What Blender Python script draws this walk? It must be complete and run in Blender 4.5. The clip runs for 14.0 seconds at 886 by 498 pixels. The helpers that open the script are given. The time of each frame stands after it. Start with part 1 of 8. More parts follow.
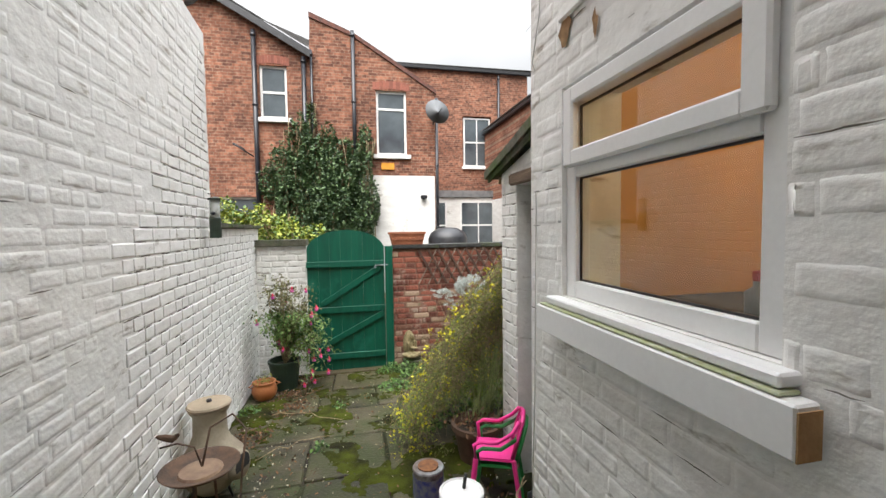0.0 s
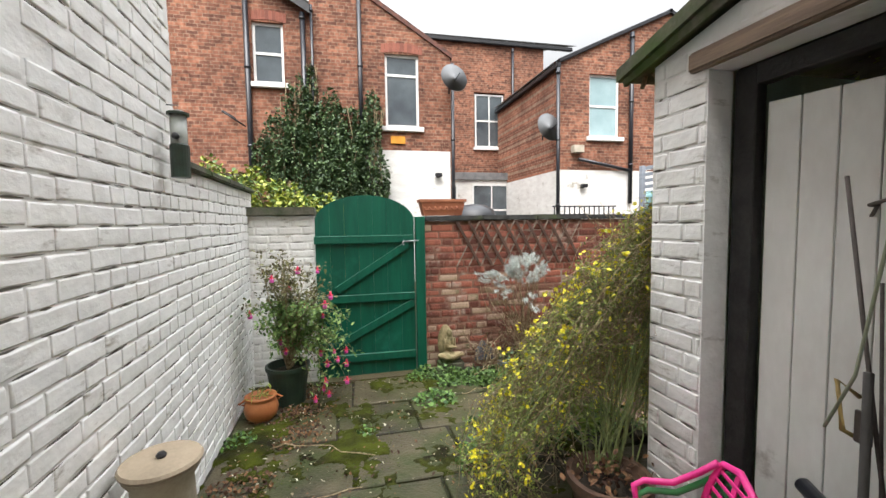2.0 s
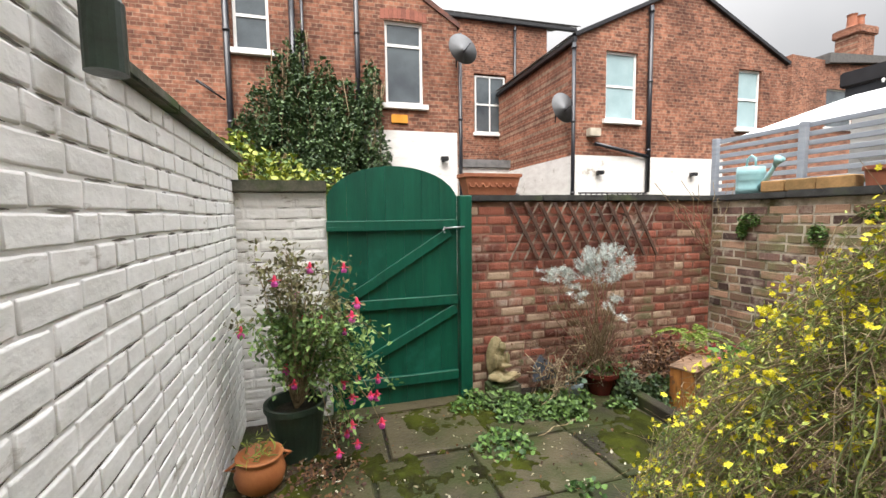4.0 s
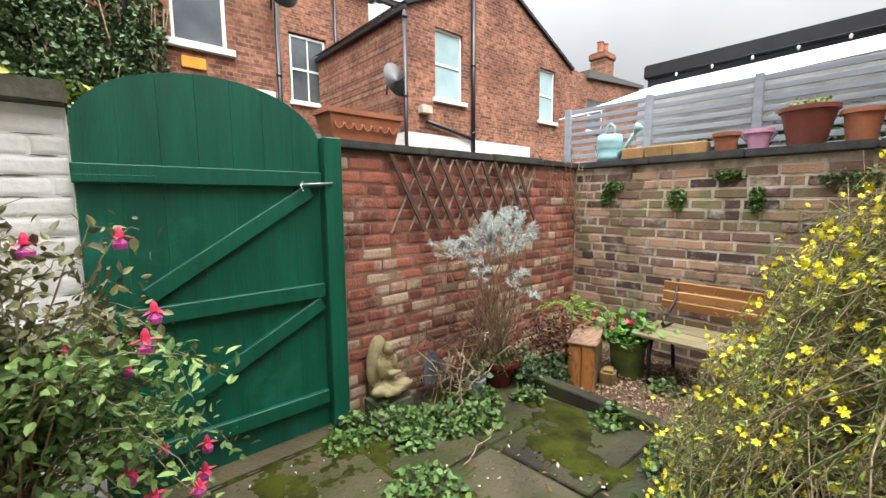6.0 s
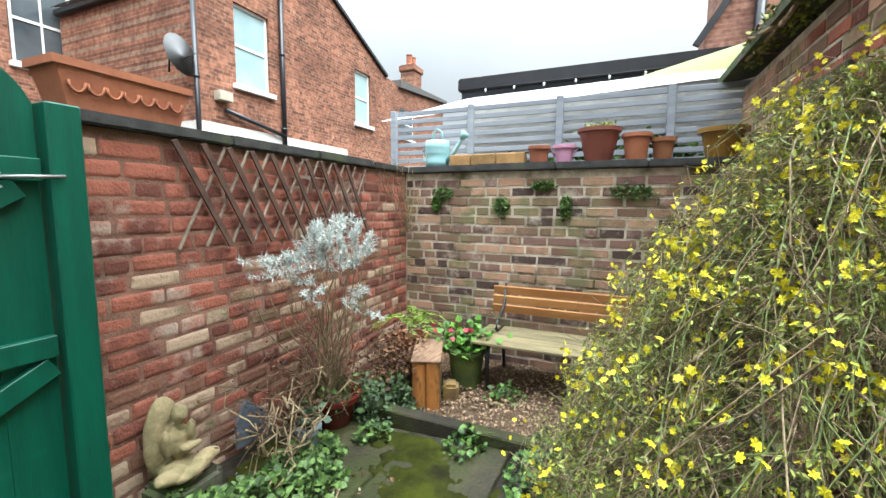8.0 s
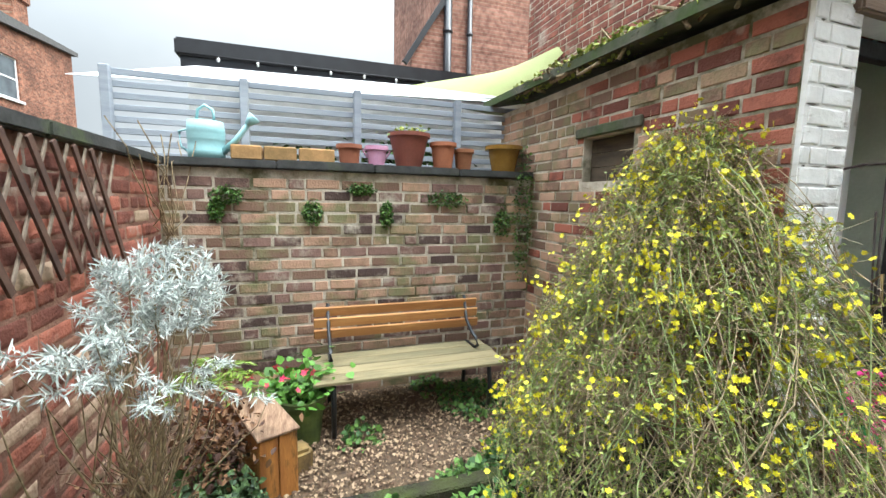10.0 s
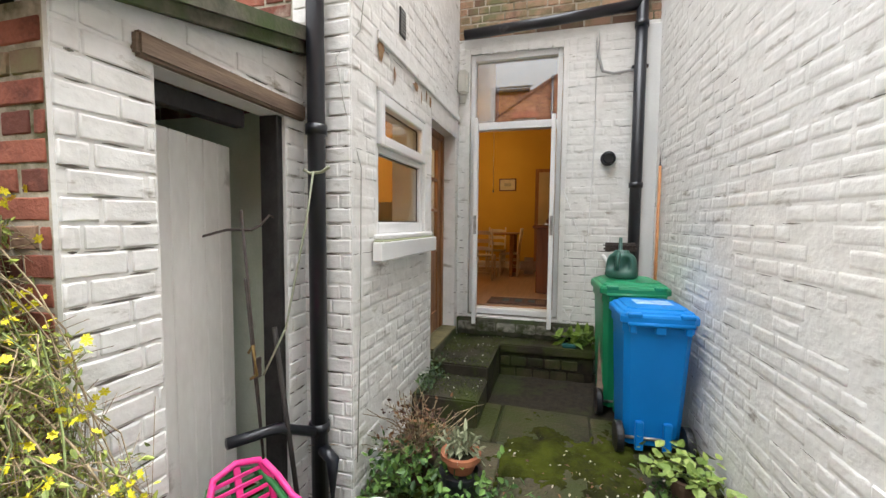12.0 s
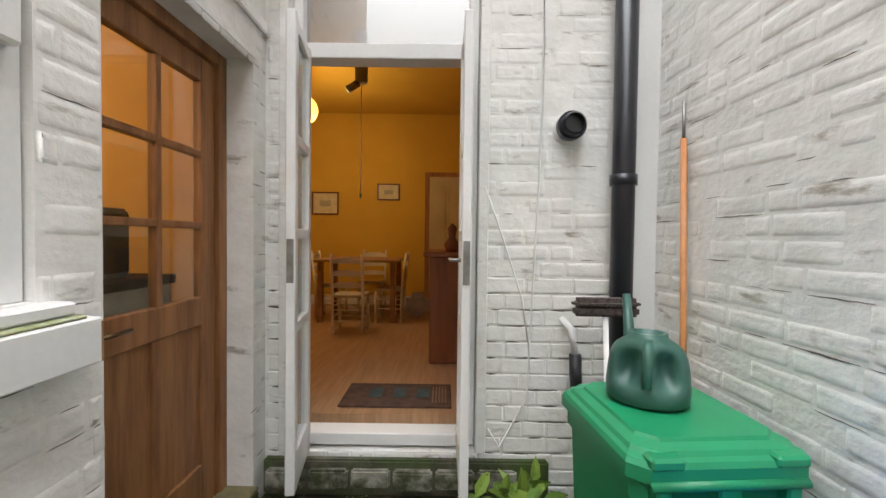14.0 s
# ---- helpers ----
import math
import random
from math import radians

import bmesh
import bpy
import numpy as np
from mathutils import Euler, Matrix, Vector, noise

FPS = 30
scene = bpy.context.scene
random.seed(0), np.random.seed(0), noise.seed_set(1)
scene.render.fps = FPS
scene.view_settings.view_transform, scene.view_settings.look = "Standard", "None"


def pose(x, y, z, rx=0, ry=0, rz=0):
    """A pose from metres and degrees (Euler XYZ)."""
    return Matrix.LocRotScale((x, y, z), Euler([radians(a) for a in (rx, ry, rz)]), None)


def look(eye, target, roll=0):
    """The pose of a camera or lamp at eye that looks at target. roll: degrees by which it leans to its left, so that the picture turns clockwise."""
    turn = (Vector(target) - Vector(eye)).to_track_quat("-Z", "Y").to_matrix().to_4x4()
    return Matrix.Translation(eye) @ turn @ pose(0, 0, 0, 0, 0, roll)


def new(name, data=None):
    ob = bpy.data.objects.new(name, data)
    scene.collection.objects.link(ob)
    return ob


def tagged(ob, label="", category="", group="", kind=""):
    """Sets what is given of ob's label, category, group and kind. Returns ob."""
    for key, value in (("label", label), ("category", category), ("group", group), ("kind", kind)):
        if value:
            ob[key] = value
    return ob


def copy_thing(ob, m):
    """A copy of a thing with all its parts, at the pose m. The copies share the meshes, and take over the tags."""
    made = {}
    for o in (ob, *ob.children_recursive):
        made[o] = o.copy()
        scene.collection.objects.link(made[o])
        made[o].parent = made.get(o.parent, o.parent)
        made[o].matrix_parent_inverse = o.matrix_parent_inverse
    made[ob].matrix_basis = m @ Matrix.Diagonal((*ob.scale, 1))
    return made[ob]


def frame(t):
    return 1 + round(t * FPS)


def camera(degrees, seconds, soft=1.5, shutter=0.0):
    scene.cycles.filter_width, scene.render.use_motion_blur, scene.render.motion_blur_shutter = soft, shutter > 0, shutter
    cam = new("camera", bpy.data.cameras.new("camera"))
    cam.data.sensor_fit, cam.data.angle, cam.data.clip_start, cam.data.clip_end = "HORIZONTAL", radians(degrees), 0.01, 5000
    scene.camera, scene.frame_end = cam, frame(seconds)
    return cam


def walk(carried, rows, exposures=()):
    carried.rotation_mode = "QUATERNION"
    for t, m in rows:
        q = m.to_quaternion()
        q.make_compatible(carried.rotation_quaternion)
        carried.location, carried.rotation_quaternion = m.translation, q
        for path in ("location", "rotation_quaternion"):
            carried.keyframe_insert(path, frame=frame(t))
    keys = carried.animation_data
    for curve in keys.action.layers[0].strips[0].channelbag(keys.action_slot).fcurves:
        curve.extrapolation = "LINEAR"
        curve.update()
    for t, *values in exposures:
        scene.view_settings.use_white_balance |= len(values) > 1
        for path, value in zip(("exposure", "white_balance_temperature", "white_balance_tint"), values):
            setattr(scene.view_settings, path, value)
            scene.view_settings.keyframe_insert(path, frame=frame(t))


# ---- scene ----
cam = camera(94.6, 14.0)
PATH = [
    (0, (-0.113, -0.373, 1.831), (0.32, 1.577, 1.731), -0.8),
    (0.5, (-0.014, -0.091, 1.677), (0.436, 1.855, 1.57), -0.8),
    (1, (-0.073, 0.221, 1.604), (0.384, 2.165, 1.484), -0.8),
    (1.5, (-0.276, 0.598, 1.544), (0.186, 2.54, 1.415), -0.6),
    (2, (-0.39, 0.962, 1.538), (0.064, 2.905, 1.406), -0.8),
    (4.3, (-0.724, 2.352, 1.433), (-0.139, 4.257, 1.259), -0.7),
    (4.5, (-0.704, 2.509, 1.434), (-0.061, 4.394, 1.252), -0.7),
    (5, (-0.685, 2.838, 1.383), (0.135, 4.651, 1.18), -0.7),
    (5.5, (-0.646, 3.05, 1.277), (0.414, 4.732, 1.058), -0.6),
    (6, (-0.698, 3.155, 1.243), (0.61, 4.65, 1.01), -0.4),
    (6.5, (-0.725, 3.198, 1.205), (0.787, 4.486, 0.971), -0.1),
    (7, (-0.714, 3.211, 1.222), (0.937, 4.315, 0.986), -0.0),
    (9.5, (-0.028, 4.335, 1.324), (1.957, 4.227, 1.105), 0.9),
    (10, (-0.085, 4.528, 1.352), (1.791, 3.876, 1.117), 1.1),
    (10.5, (-0.258, 4.406, 1.285), (1.369, 3.258, 1.095), 0.8),
    (11, (-0.44, 4.125, 1.422), (0.801, 2.568, 1.231), 0.8),
    (11.5, (-0.416, 3.843, 1.592), (0.4, 2.025, 1.42), 0.5),
    (12, (-0.28, 3.433, 1.615), (0.255, 1.51, 1.483), 0.5),
    (12.5, (-0.148, 2.963, 1.65), (0.191, 0.994, 1.567), 0.0),
    (13, (-0.153, 2.407, 1.706), (0.027, 0.416, 1.631), 0.3),
    (13.5, (-0.111, 1.793, 1.727), (-0.029, -0.204, 1.665), 0.3),
    (14, (-0.134, 1.171, 1.688), (-0.129, -0.828, 1.638), 0.7),
]
walk(cam, [(t, look(eye, target, roll)) for t, eye, target, roll in PATH],
     [(0, 1.0, 6500, 10), (2, 1.0, 6500, 10), (5, 0.98, 6750, 12), (7, 1.28, 6250, 6), (9.5, 1.35, 6050, 3), (11, 1.45, 6150, 7), (12, 1.47, 6550, 10), (14, 1.54, 6600, 10)])


# ---- world, sun ----
world = bpy.data.worlds.new("overcast")
scene.world = world
world.use_nodes = True
wn, wl = world.node_tree.nodes, world.node_tree.links
wn.clear()
w_out, w_bg = wn.new("ShaderNodeOutputWorld"), wn.new("ShaderNodeBackground")
w_sky = wn.new("ShaderNodeTexSky")
w_sky.sky_type, w_sky.sun_disc = "NISHITA", False
w_sky.sun_elevation, w_sky.sun_rotation = radians(40), radians(200)
w_co, w_noise, w_ramp, w_mix = wn.new("ShaderNodeTexCoord"), wn.new("ShaderNodeTexNoise"), wn.new("ShaderNodeValToRGB"), wn.new("ShaderNodeMixRGB")
w_noise.inputs["Scale"].default_value, w_noise.inputs["Detail"].default_value = 1.6, 5
w_ramp.color_ramp.elements[0].position, w_ramp.color_ramp.elements[0].color = 0.3, (7.4, 7.7, 8.1, 1)
w_ramp.color_ramp.elements[1].position, w_ramp.color_ramp.elements[1].color = 0.7, (10.6, 10.7, 10.8, 1)
w_mix.inputs["Fac"].default_value = 0.94
wl.new(w_co.outputs["Generated"], w_noise.inputs["Vector"])
wl.new(w_noise.outputs["Fac"], w_ramp.inputs["Fac"])
wl.new(w_sky.outputs["Color"], w_mix.inputs["Color1"])
wl.new(w_ramp.outputs["Color"], w_mix.inputs["Color2"])
w_sep, w_pow, w_add, w_mul = wn.new("ShaderNodeSeparateXYZ"), wn.new("ShaderNodeMath"), wn.new("ShaderNodeMath"), wn.new("ShaderNodeVectorMath")
w_pow.operation, w_add.operation, w_mul.operation = "POWER", "MULTIPLY_ADD", "SCALE"
w_pow.use_clamp = True
w_pow.inputs[1].default_value = 3.0
w_add.inputs[1].default_value, w_add.inputs[2].default_value = 5.0, 0.355
wl.new(w_co.outputs["Generated"], w_sep.inputs[0])
wl.new(w_sep.outputs["Z"], w_pow.inputs[0])
wl.new(w_pow.outputs[0], w_add.inputs[0])
wl.new(w_mix.outputs["Color"], w_mul.inputs[0])
wl.new(w_add.outputs[0], w_mul.inputs["Scale"])
wl.new(w_mul.outputs[0], w_bg.inputs["Color"])

wl.new(w_bg.outputs["Background"], w_out.inputs["Surface"])
w_bg.inputs["Strength"].default_value = 0.085

sun = new("sun", bpy.data.lights.new("sun", "SUN"))
sun.data.energy, sun.data.angle, sun.data.color = 3.2, radians(55), (1.0, 0.97, 0.93)
sun.matrix_world = look((0, 0, 0), (0.45, 0.88, -1.3))


# ---- materials ----
MATS = {}


def mat(name, color, color2=None, scale=6.0, rough=0.8, metal=0.0, bump=0.3, grain=60.0, vary=0.0, stain=None, stain_amount=0.35, spec=0.4, emit=0.0, stretch=(1, 1, 1), island=False, depth=0.004, stain_scale=2.2, stain_stretch=None, grit=1.0):
    """A surface with a fine grain, broad blotches, stains and a shift from piece to piece."""
    if name in MATS:
        return MATS[name]
    m = bpy.data.materials.new(name)
    m.use_nodes = True
    n, l = m.node_tree.nodes, m.node_tree.links
    b = n["Principled BSDF"]
    b.inputs["Roughness"].default_value, b.inputs["Metallic"].default_value = rough, metal
    b.inputs["Specular IOR Level"].default_value = spec
    co, mp = n.new("ShaderNodeTexCoord"), n.new("ShaderNodeMapping")
    mp.inputs["Scale"].default_value = stretch
    info = n.new("ShaderNodeObjectInfo")
    geo = n.new("ShaderNodeNewGeometry")
    l.new(geo.outputs["Position"], mp.inputs["Vector"])
    broad, fine = n.new("ShaderNodeTexNoise"), n.new("ShaderNodeTexNoise")
    broad.inputs["Scale"].default_value, broad.inputs["Detail"].default_value = scale, 6
    fine.inputs["Scale"].default_value, fine.inputs["Detail"].default_value = grain, 4
    l.new(mp.outputs["Vector"], broad.inputs["Vector"])
    l.new(mp.outputs["Vector"], fine.inputs["Vector"])
    ramp = n.new("ShaderNodeValToRGB")
    ramp.color_ramp.elements[0].position, ramp.color_ramp.elements[1].position = 0.32, 0.68
    c2 = color2 or tuple(c * 0.72 for c in color)
    ramp.color_ramp.elements[0].color, ramp.color_ramp.elements[1].color = (*c2, 1), (*color, 1)
    add = n.new("ShaderNodeMath")
    add.operation = "ADD"
    l.new(broad.outputs["Fac"], add.inputs[0])
    half = n.new("ShaderNodeMath")
    half.operation = "MULTIPLY_ADD"
    half.inputs[1].default_value, half.inputs[2].default_value = 0.35, -0.175
    l.new(fine.outputs["Fac"], half.inputs[0])
    l.new(half.outputs[0], add.inputs[1])
    src = add.outputs[0]
    if vary:
        v = n.new("ShaderNodeMath")
        v.operation = "MULTIPLY_ADD"
        v.inputs[1].default_value, v.inputs[2].default_value = vary, -vary / 2
        l.new(geo.outputs["Random Per Island"] if island else info.outputs["Random"], v.inputs[0])
        a2 = n.new("ShaderNodeMath")
        a2.operation = "ADD"
        l.new(src, a2.inputs[0])
        l.new(v.outputs[0], a2.inputs[1])
        src = a2.outputs[0]
    l.new(src, ramp.inputs["Fac"])
    out = ramp.outputs["Color"]
    if stain:
        st, sr, mx = n.new("ShaderNodeTexNoise"), n.new("ShaderNodeValToRGB"), n.new("ShaderNodeMixRGB")
        st.inputs["Scale"].default_value, st.inputs["Detail"].default_value, st.inputs["Roughness"].default_value = stain_scale, 8, 0.65
        if stain_stretch:
            sm_ = n.new("ShaderNodeMapping")
            sm_.inputs["Scale"].default_value = stain_stretch
            l.new(geo.outputs["Position"], sm_.inputs["Vector"])
            l.new(sm_.outputs["Vector"], st.inputs["Vector"])
        else:
            l.new(geo.outputs["Position"], st.inputs["Vector"])
        sr.color_ramp.elements[0].position, sr.color_ramp.elements[1].position = 0.62 - stain_amount * 0.35, 0.72 - stain_amount * 0.2
        l.new(st.outputs["Fac"], sr.inputs["Fac"])
        l.new(sr.outputs["Color"], mx.inputs["Fac"])
        l.new(out, mx.inputs["Color1"])
        mx.inputs["Color2"].default_value = (*stain, 1)
        out = mx.outputs["Color"]
    l.new(out, b.inputs["Base Color"])
    if emit:
        l.new(out, b.inputs["Emission Color"])
        b.inputs["Emission Strength"].default_value = emit
    if bump:
        bp, sm = n.new("ShaderNodeBump"), n.new("ShaderNodeMath")
        sm.operation = "MULTIPLY_ADD"
        sm.inputs[1].default_value = grit
        l.new(fine.outputs["Fac"], sm.inputs[0])
        l.new(broad.outputs["Fac"], sm.inputs[2])
        bp.inputs["Strength"].default_value, bp.inputs["Distance"].default_value = bump, depth
        l.new(sm.outputs[0], bp.inputs["Height"])
        l.new(bp.outputs["Normal"], b.inputs["Normal"])
    MATS[name] = m
    return m


def glass_mat(name, tint=(0.9, 0.95, 0.95), rough=0.0, gloss=0.075):
    if name in MATS:
        return MATS[name]
    m = bpy.data.materials.new(name)
    m.use_nodes = True
    n, l = m.node_tree.nodes, m.node_tree.links
    n.remove(n["Principled BSDF"])
    tr, gl, mx, fr = n.new("ShaderNodeBsdfTransparent"), n.new("ShaderNodeBsdfGlossy"), n.new("ShaderNodeMixShader"), n.new("ShaderNodeLayerWeight")
    tr.inputs["Color"].default_value = (*tint, 1)
    gl.inputs["Roughness"].default_value = rough
    pw, ma = n.new("ShaderNodeMath"), n.new("ShaderNodeMath")
    pw.operation, ma.operation = "POWER", "MULTIPLY_ADD"
    pw.inputs[1].default_value = 4.0
    ma.inputs[1].default_value, ma.inputs[2].default_value = 0.7, gloss
    l.new(fr.outputs["Facing"], pw.inputs[0])
    l.new(pw.outputs[0], ma.inputs[0])
    l.new(ma.outputs[0], mx.inputs[0])
    l.new(tr.outputs[0], mx.inputs[1])
    l.new(gl.outputs[0], mx.inputs[2])
    l.new(mx.outputs[0], n["Material Output"].inputs["Surface"])
    MATS[name] = m
    return m


def brick_mat(name, c1, c2, mortar, scale=1.0, offset_x=0.0, stain=None):
    """Far brickwork, courses of 75 mm, in the wall's own plane."""
    if name in MATS:
        return MATS[name]
    m = bpy.data.materials.new(name)
    m.use_nodes = True
    n, l = m.node_tree.nodes, m.node_tree.links
    b = n["Principled BSDF"]
    b.inputs["Roughness"].default_value = 0.9
    b.inputs["Specular IOR Level"].default_value = 0.2
    co, sep, comb = n.new("ShaderNodeTexCoord"), n.new("ShaderNodeSeparateXYZ"), n.new("ShaderNodeCombineXYZ")
    l.new(co.outputs["Object"], sep.inputs[0])
    l.new(sep.outputs["X"], comb.inputs["X"])
    l.new(sep.outputs["Z"], comb.inputs["Y"])
    br = n.new("ShaderNodeTexBrick")
    br.offset, br.squash, br.squash_frequency = 0.5, 0.5, 4
    br.inputs["Scale"].default_value = 1.0
    br.inputs["Brick Width"].default_value, br.inputs["Row Height"].default_value = 0.235, 0.08
    br.inputs["Mortar Size"].default_value, br.inputs["Mortar Smooth"].default_value, br.inputs["Bias"].default_value = 0.008, 0.3, 0.0
    br.inputs["Color1"].default_value, br.inputs["Color2"].default_value, br.inputs["Mortar"].default_value = (*c1, 1), (*c2, 1), (*mortar, 1)
    l.new(comb.outputs[0], br.inputs["Vector"])
    no, hs, no2 = n.new("ShaderNodeTexNoise"), n.new("ShaderNodeMixRGB"), n.new("ShaderNodeTexNoise")
    no.inputs["Scale"].default_value, no.inputs["Detail"].default_value = 0.9, 8
    no2.inputs["Scale"].default_value, no2.inputs["Detail"].default_value = 9.0, 4
    l.new(co.outputs["Object"], no.inputs["Vector"])
    l.new(co.outputs["Object"], no2.inputs["Vector"])
    r1 = n.new("ShaderNodeValToRGB")
    r1.color_ramp.elements[0].position, r1.color_ramp.elements[0].color = 0.3, (0.6, 0.57, 0.57, 1)
    r1.color_ramp.elements[1].position, r1.color_ramp.elements[1].color = 0.7, (1.25, 1.2, 1.15, 1)
    r2 = n.new("ShaderNodeValToRGB")
    r2.color_ramp.elements[0].position, r2.color_ramp.elements[0].color = 0.35, (0.62, 0.57, 0.56, 1)
    r2.color_ramp.elements[1].position, r2.color_ramp.elements[1].color = 0.62, (1.15, 1.15, 1.15, 1)
    l.new(no.outputs["Fac"], r1.inputs["Fac"])
    l.new(no2.outputs["Fac"], r2.inputs["Fac"])
    hs.blend_type = "MULTIPLY"
    hs.inputs["Fac"].default_value = 1
    l.new(br.outputs["Color"], hs.inputs["Color1"])
    l.new(r1.outputs["Color"], hs.inputs["Color2"])
    h2 = n.new("ShaderNodeMixRGB")
    h2.blend_type = "MULTIPLY"
    h2.inputs["Fac"].default_value = 0.9
    l.new(hs.outputs["Color"], h2.inputs["Color1"])
    l.new(r2.outputs["Color"], h2.inputs["Color2"])
    l.new(h2.outputs["Color"], b.inputs["Base Color"])
    bp = n.new("ShaderNodeBump")
    bp.invert = True
    bp.inputs["Strength"].default_value, bp.inputs["Distance"].default_value = 0.6, 0.01
    l.new(br.outputs["Fac"], bp.inputs["Height"])
    l.new(bp.outputs["Normal"], b.inputs["Normal"])
    MATS[name] = m
    return m


WHITE = mat("white_masonry_paint", (0.8, 0.79, 0.765), (0.71, 0.7, 0.67), 8, 0.62, bump=0.6, grain=30, vary=0.1, stain=(0.34, 0.31, 0.26), stain_amount=0.06, spec=0.4, depth=0.014, stain_scale=4.5, stretch=(1, 1, 1.35), stain_stretch=(1, 1, 3.2), grit=0.3)
# dark colour for the shade in the white walls' cracked joints
CRACK_SHADE = mat("crack_shade", (0.2, 0.185, 0.16), (0.09, 0.082, 0.07), 14, 0.95, bump=0.5, grain=60, spec=0.05)
MORTAR = mat("old_mortar", (0.62, 0.56, 0.46), (0.38, 0.33, 0.26), 10, 0.95, bump=0.9, grain=90, spec=0.1, stain=(0.1, 0.095, 0.05), stain_amount=0.42, stain_scale=2.6)
RED_MORTAR = mat("stained_red_mortar", (0.3, 0.17, 0.125), (0.13, 0.07, 0.052), 8, 0.95, bump=0.9, grain=90, spec=0.1, stain=(0.4, 0.34, 0.28), stain_amount=0.16, stain_scale=2.6)
RED = mat("red_brick", (0.35, 0.125, 0.085), (0.15, 0.058, 0.044), 9, 0.9, bump=0.7, grain=80, vary=0.6, spec=0.2, stain=(0.4, 0.31, 0.25), stain_amount=0.16, stain_scale=3.2, depth=0.007)
BROWN = mat("weathered_brown_brick", (0.46, 0.29, 0.2), (0.2, 0.125, 0.09), 9, 0.92, bump=0.7, grain=70, vary=0.9, spec=0.2, stain=(0.2, 0.19, 0.1), stain_amount=0.42, stain_scale=3, depth=0.007)
PURPLE_BRICK = mat("purple_brown_brick", (0.23, 0.14, 0.115), (0.085, 0.057, 0.05), 10, 0.9, bump=0.7, grain=70, vary=0.7, spec=0.2, stain=(0.42, 0.37, 0.3), stain_amount=0.28, stain_scale=5, depth=0.007)
PALE_BRICK = mat("pale_flaking_brick", (0.44, 0.32, 0.23), (0.2, 0.1, 0.07), 12, 0.92, bump=0.7, grain=60, vary=0.9, spec=0.15, stain=(0.15, 0.14, 0.075), stain_amount=0.28, stain_scale=4, depth=0.007)
FARBRICK = brick_mat("house_brick", (0.34, 0.155, 0.1), (0.14, 0.068, 0.05), (0.29, 0.205, 0.15))
FARBRICK2 = brick_mat("house_brick_pale", (0.36, 0.2, 0.155), (0.24, 0.125, 0.095), (0.3, 0.23, 0.18))
FARWHITE = mat("far_white_paint", (0.74, 0.73, 0.7), (0.62, 0.6, 0.57), 3, 0.8, bump=0.6, grain=14, stain=(0.3, 0.27, 0.22), stain_amount=0.05, stretch=(1, 1, 3))
COPING = mat("dark_slate_coping", (0.06, 0.06, 0.058), (0.025, 0.027, 0.026), 9, 0.75, bump=0.5, grain=50, stain=(0.07, 0.09, 0.04), stain_amount=0.25)
STONE = mat("mossy_stone_coping", (0.13, 0.12, 0.09), (0.05, 0.055, 0.035), 9, 0.9, bump=0.8, grain=50, stain=(0.05, 0.08, 0.02), stain_amount=0.45)
SLAB = mat("flagstone", (0.088, 0.072, 0.04), (0.02, 0.017, 0.009), 3.0, 0.6, bump=1.0, grain=50, vary=0.35, stain=(0.033, 0.042, 0.007), stain_amount=0.55, spec=0.35, stain_scale=2.2, depth=0.008)
SOIL = mat("dark_soil", (0.035, 0.026, 0.016), (0.011, 0.009, 0.006), 18, 0.9, bump=1.0, grain=120, stain=(0.03, 0.042, 0.007), stain_amount=0.4, depth=0.01)
MOSS = mat("moss", (0.075, 0.088, 0.011), (0.028, 0.032, 0.006), 7, 0.97, bump=1.0, grain=160, depth=0.014, spec=0.1, stain=(0.02, 0.017, 0.01), stain_amount=0.35)
GREEN = mat("green_gate_paint", (0.004, 0.105, 0.062), (0.003, 0.068, 0.042), 2.5, 0.45, bump=0.25, grain=30, stretch=(6, 6, 0.6), stain=(0.01, 0.13, 0.085), stain_amount=0.12)
UPVC = mat("white_upvc", (0.78, 0.78, 0.77), (0.7, 0.7, 0.69), 2, 0.35, bump=0.05)
FARUPVC = mat("white_window_paint", (0.78, 0.78, 0.76), (0.66, 0.66, 0.64), 4, 0.5, bump=0.1)
BLACK = mat("black_iron_paint", (0.018, 0.019, 0.022), (0.01, 0.01, 0.012), 6, 0.4, bump=0.2, spec=0.5)
DPIPE = mat("black_plastic_pipe", (0.014, 0.016, 0.022), (0.01, 0.011, 0.015), 6, 0.32, bump=0.1, spec=0.6, stain=(0.1, 0.1, 0.1), stain_amount=0.02)
SLATE = mat("roof_slate", (0.1, 0.095, 0.09), (0.05, 0.05, 0.05), 8, 0.7, bump=0.5, vary=0.3)
# near-black that paints the shade inside rooms and hollows
DARK = mat("inside_shade", (0.03, 0.03, 0.03), (0.02, 0.02, 0.02), 3, 0.9, bump=0)
TIMBER = mat("weathered_timber", (0.24, 0.17, 0.12), (0.1, 0.07, 0.05), 5, 0.85, bump=0.7, grain=50, stretch=(1, 0.25, 3))
PLANKW = mat("white_plank_paint", (0.8, 0.79, 0.75), (0.66, 0.64, 0.6), 3, 0.7, bump=0.3, grain=30, stain=(0.25, 0.22, 0.18), stain_amount=0.06, stretch=(1, 1, 0.4))
PINE = mat("varnished_pine", (0.35, 0.16, 0.062), (0.18, 0.075, 0.03), 4, 0.45, bump=0.3, grain=20, stretch=(4, 4, 0.4))
OAK = mat("oiled_bench_wood", (0.52, 0.27, 0.1), (0.33, 0.15, 0.05), 5, 0.5, bump=0.3, grain=30, stretch=(4, 0.5, 4), vary=0.3)
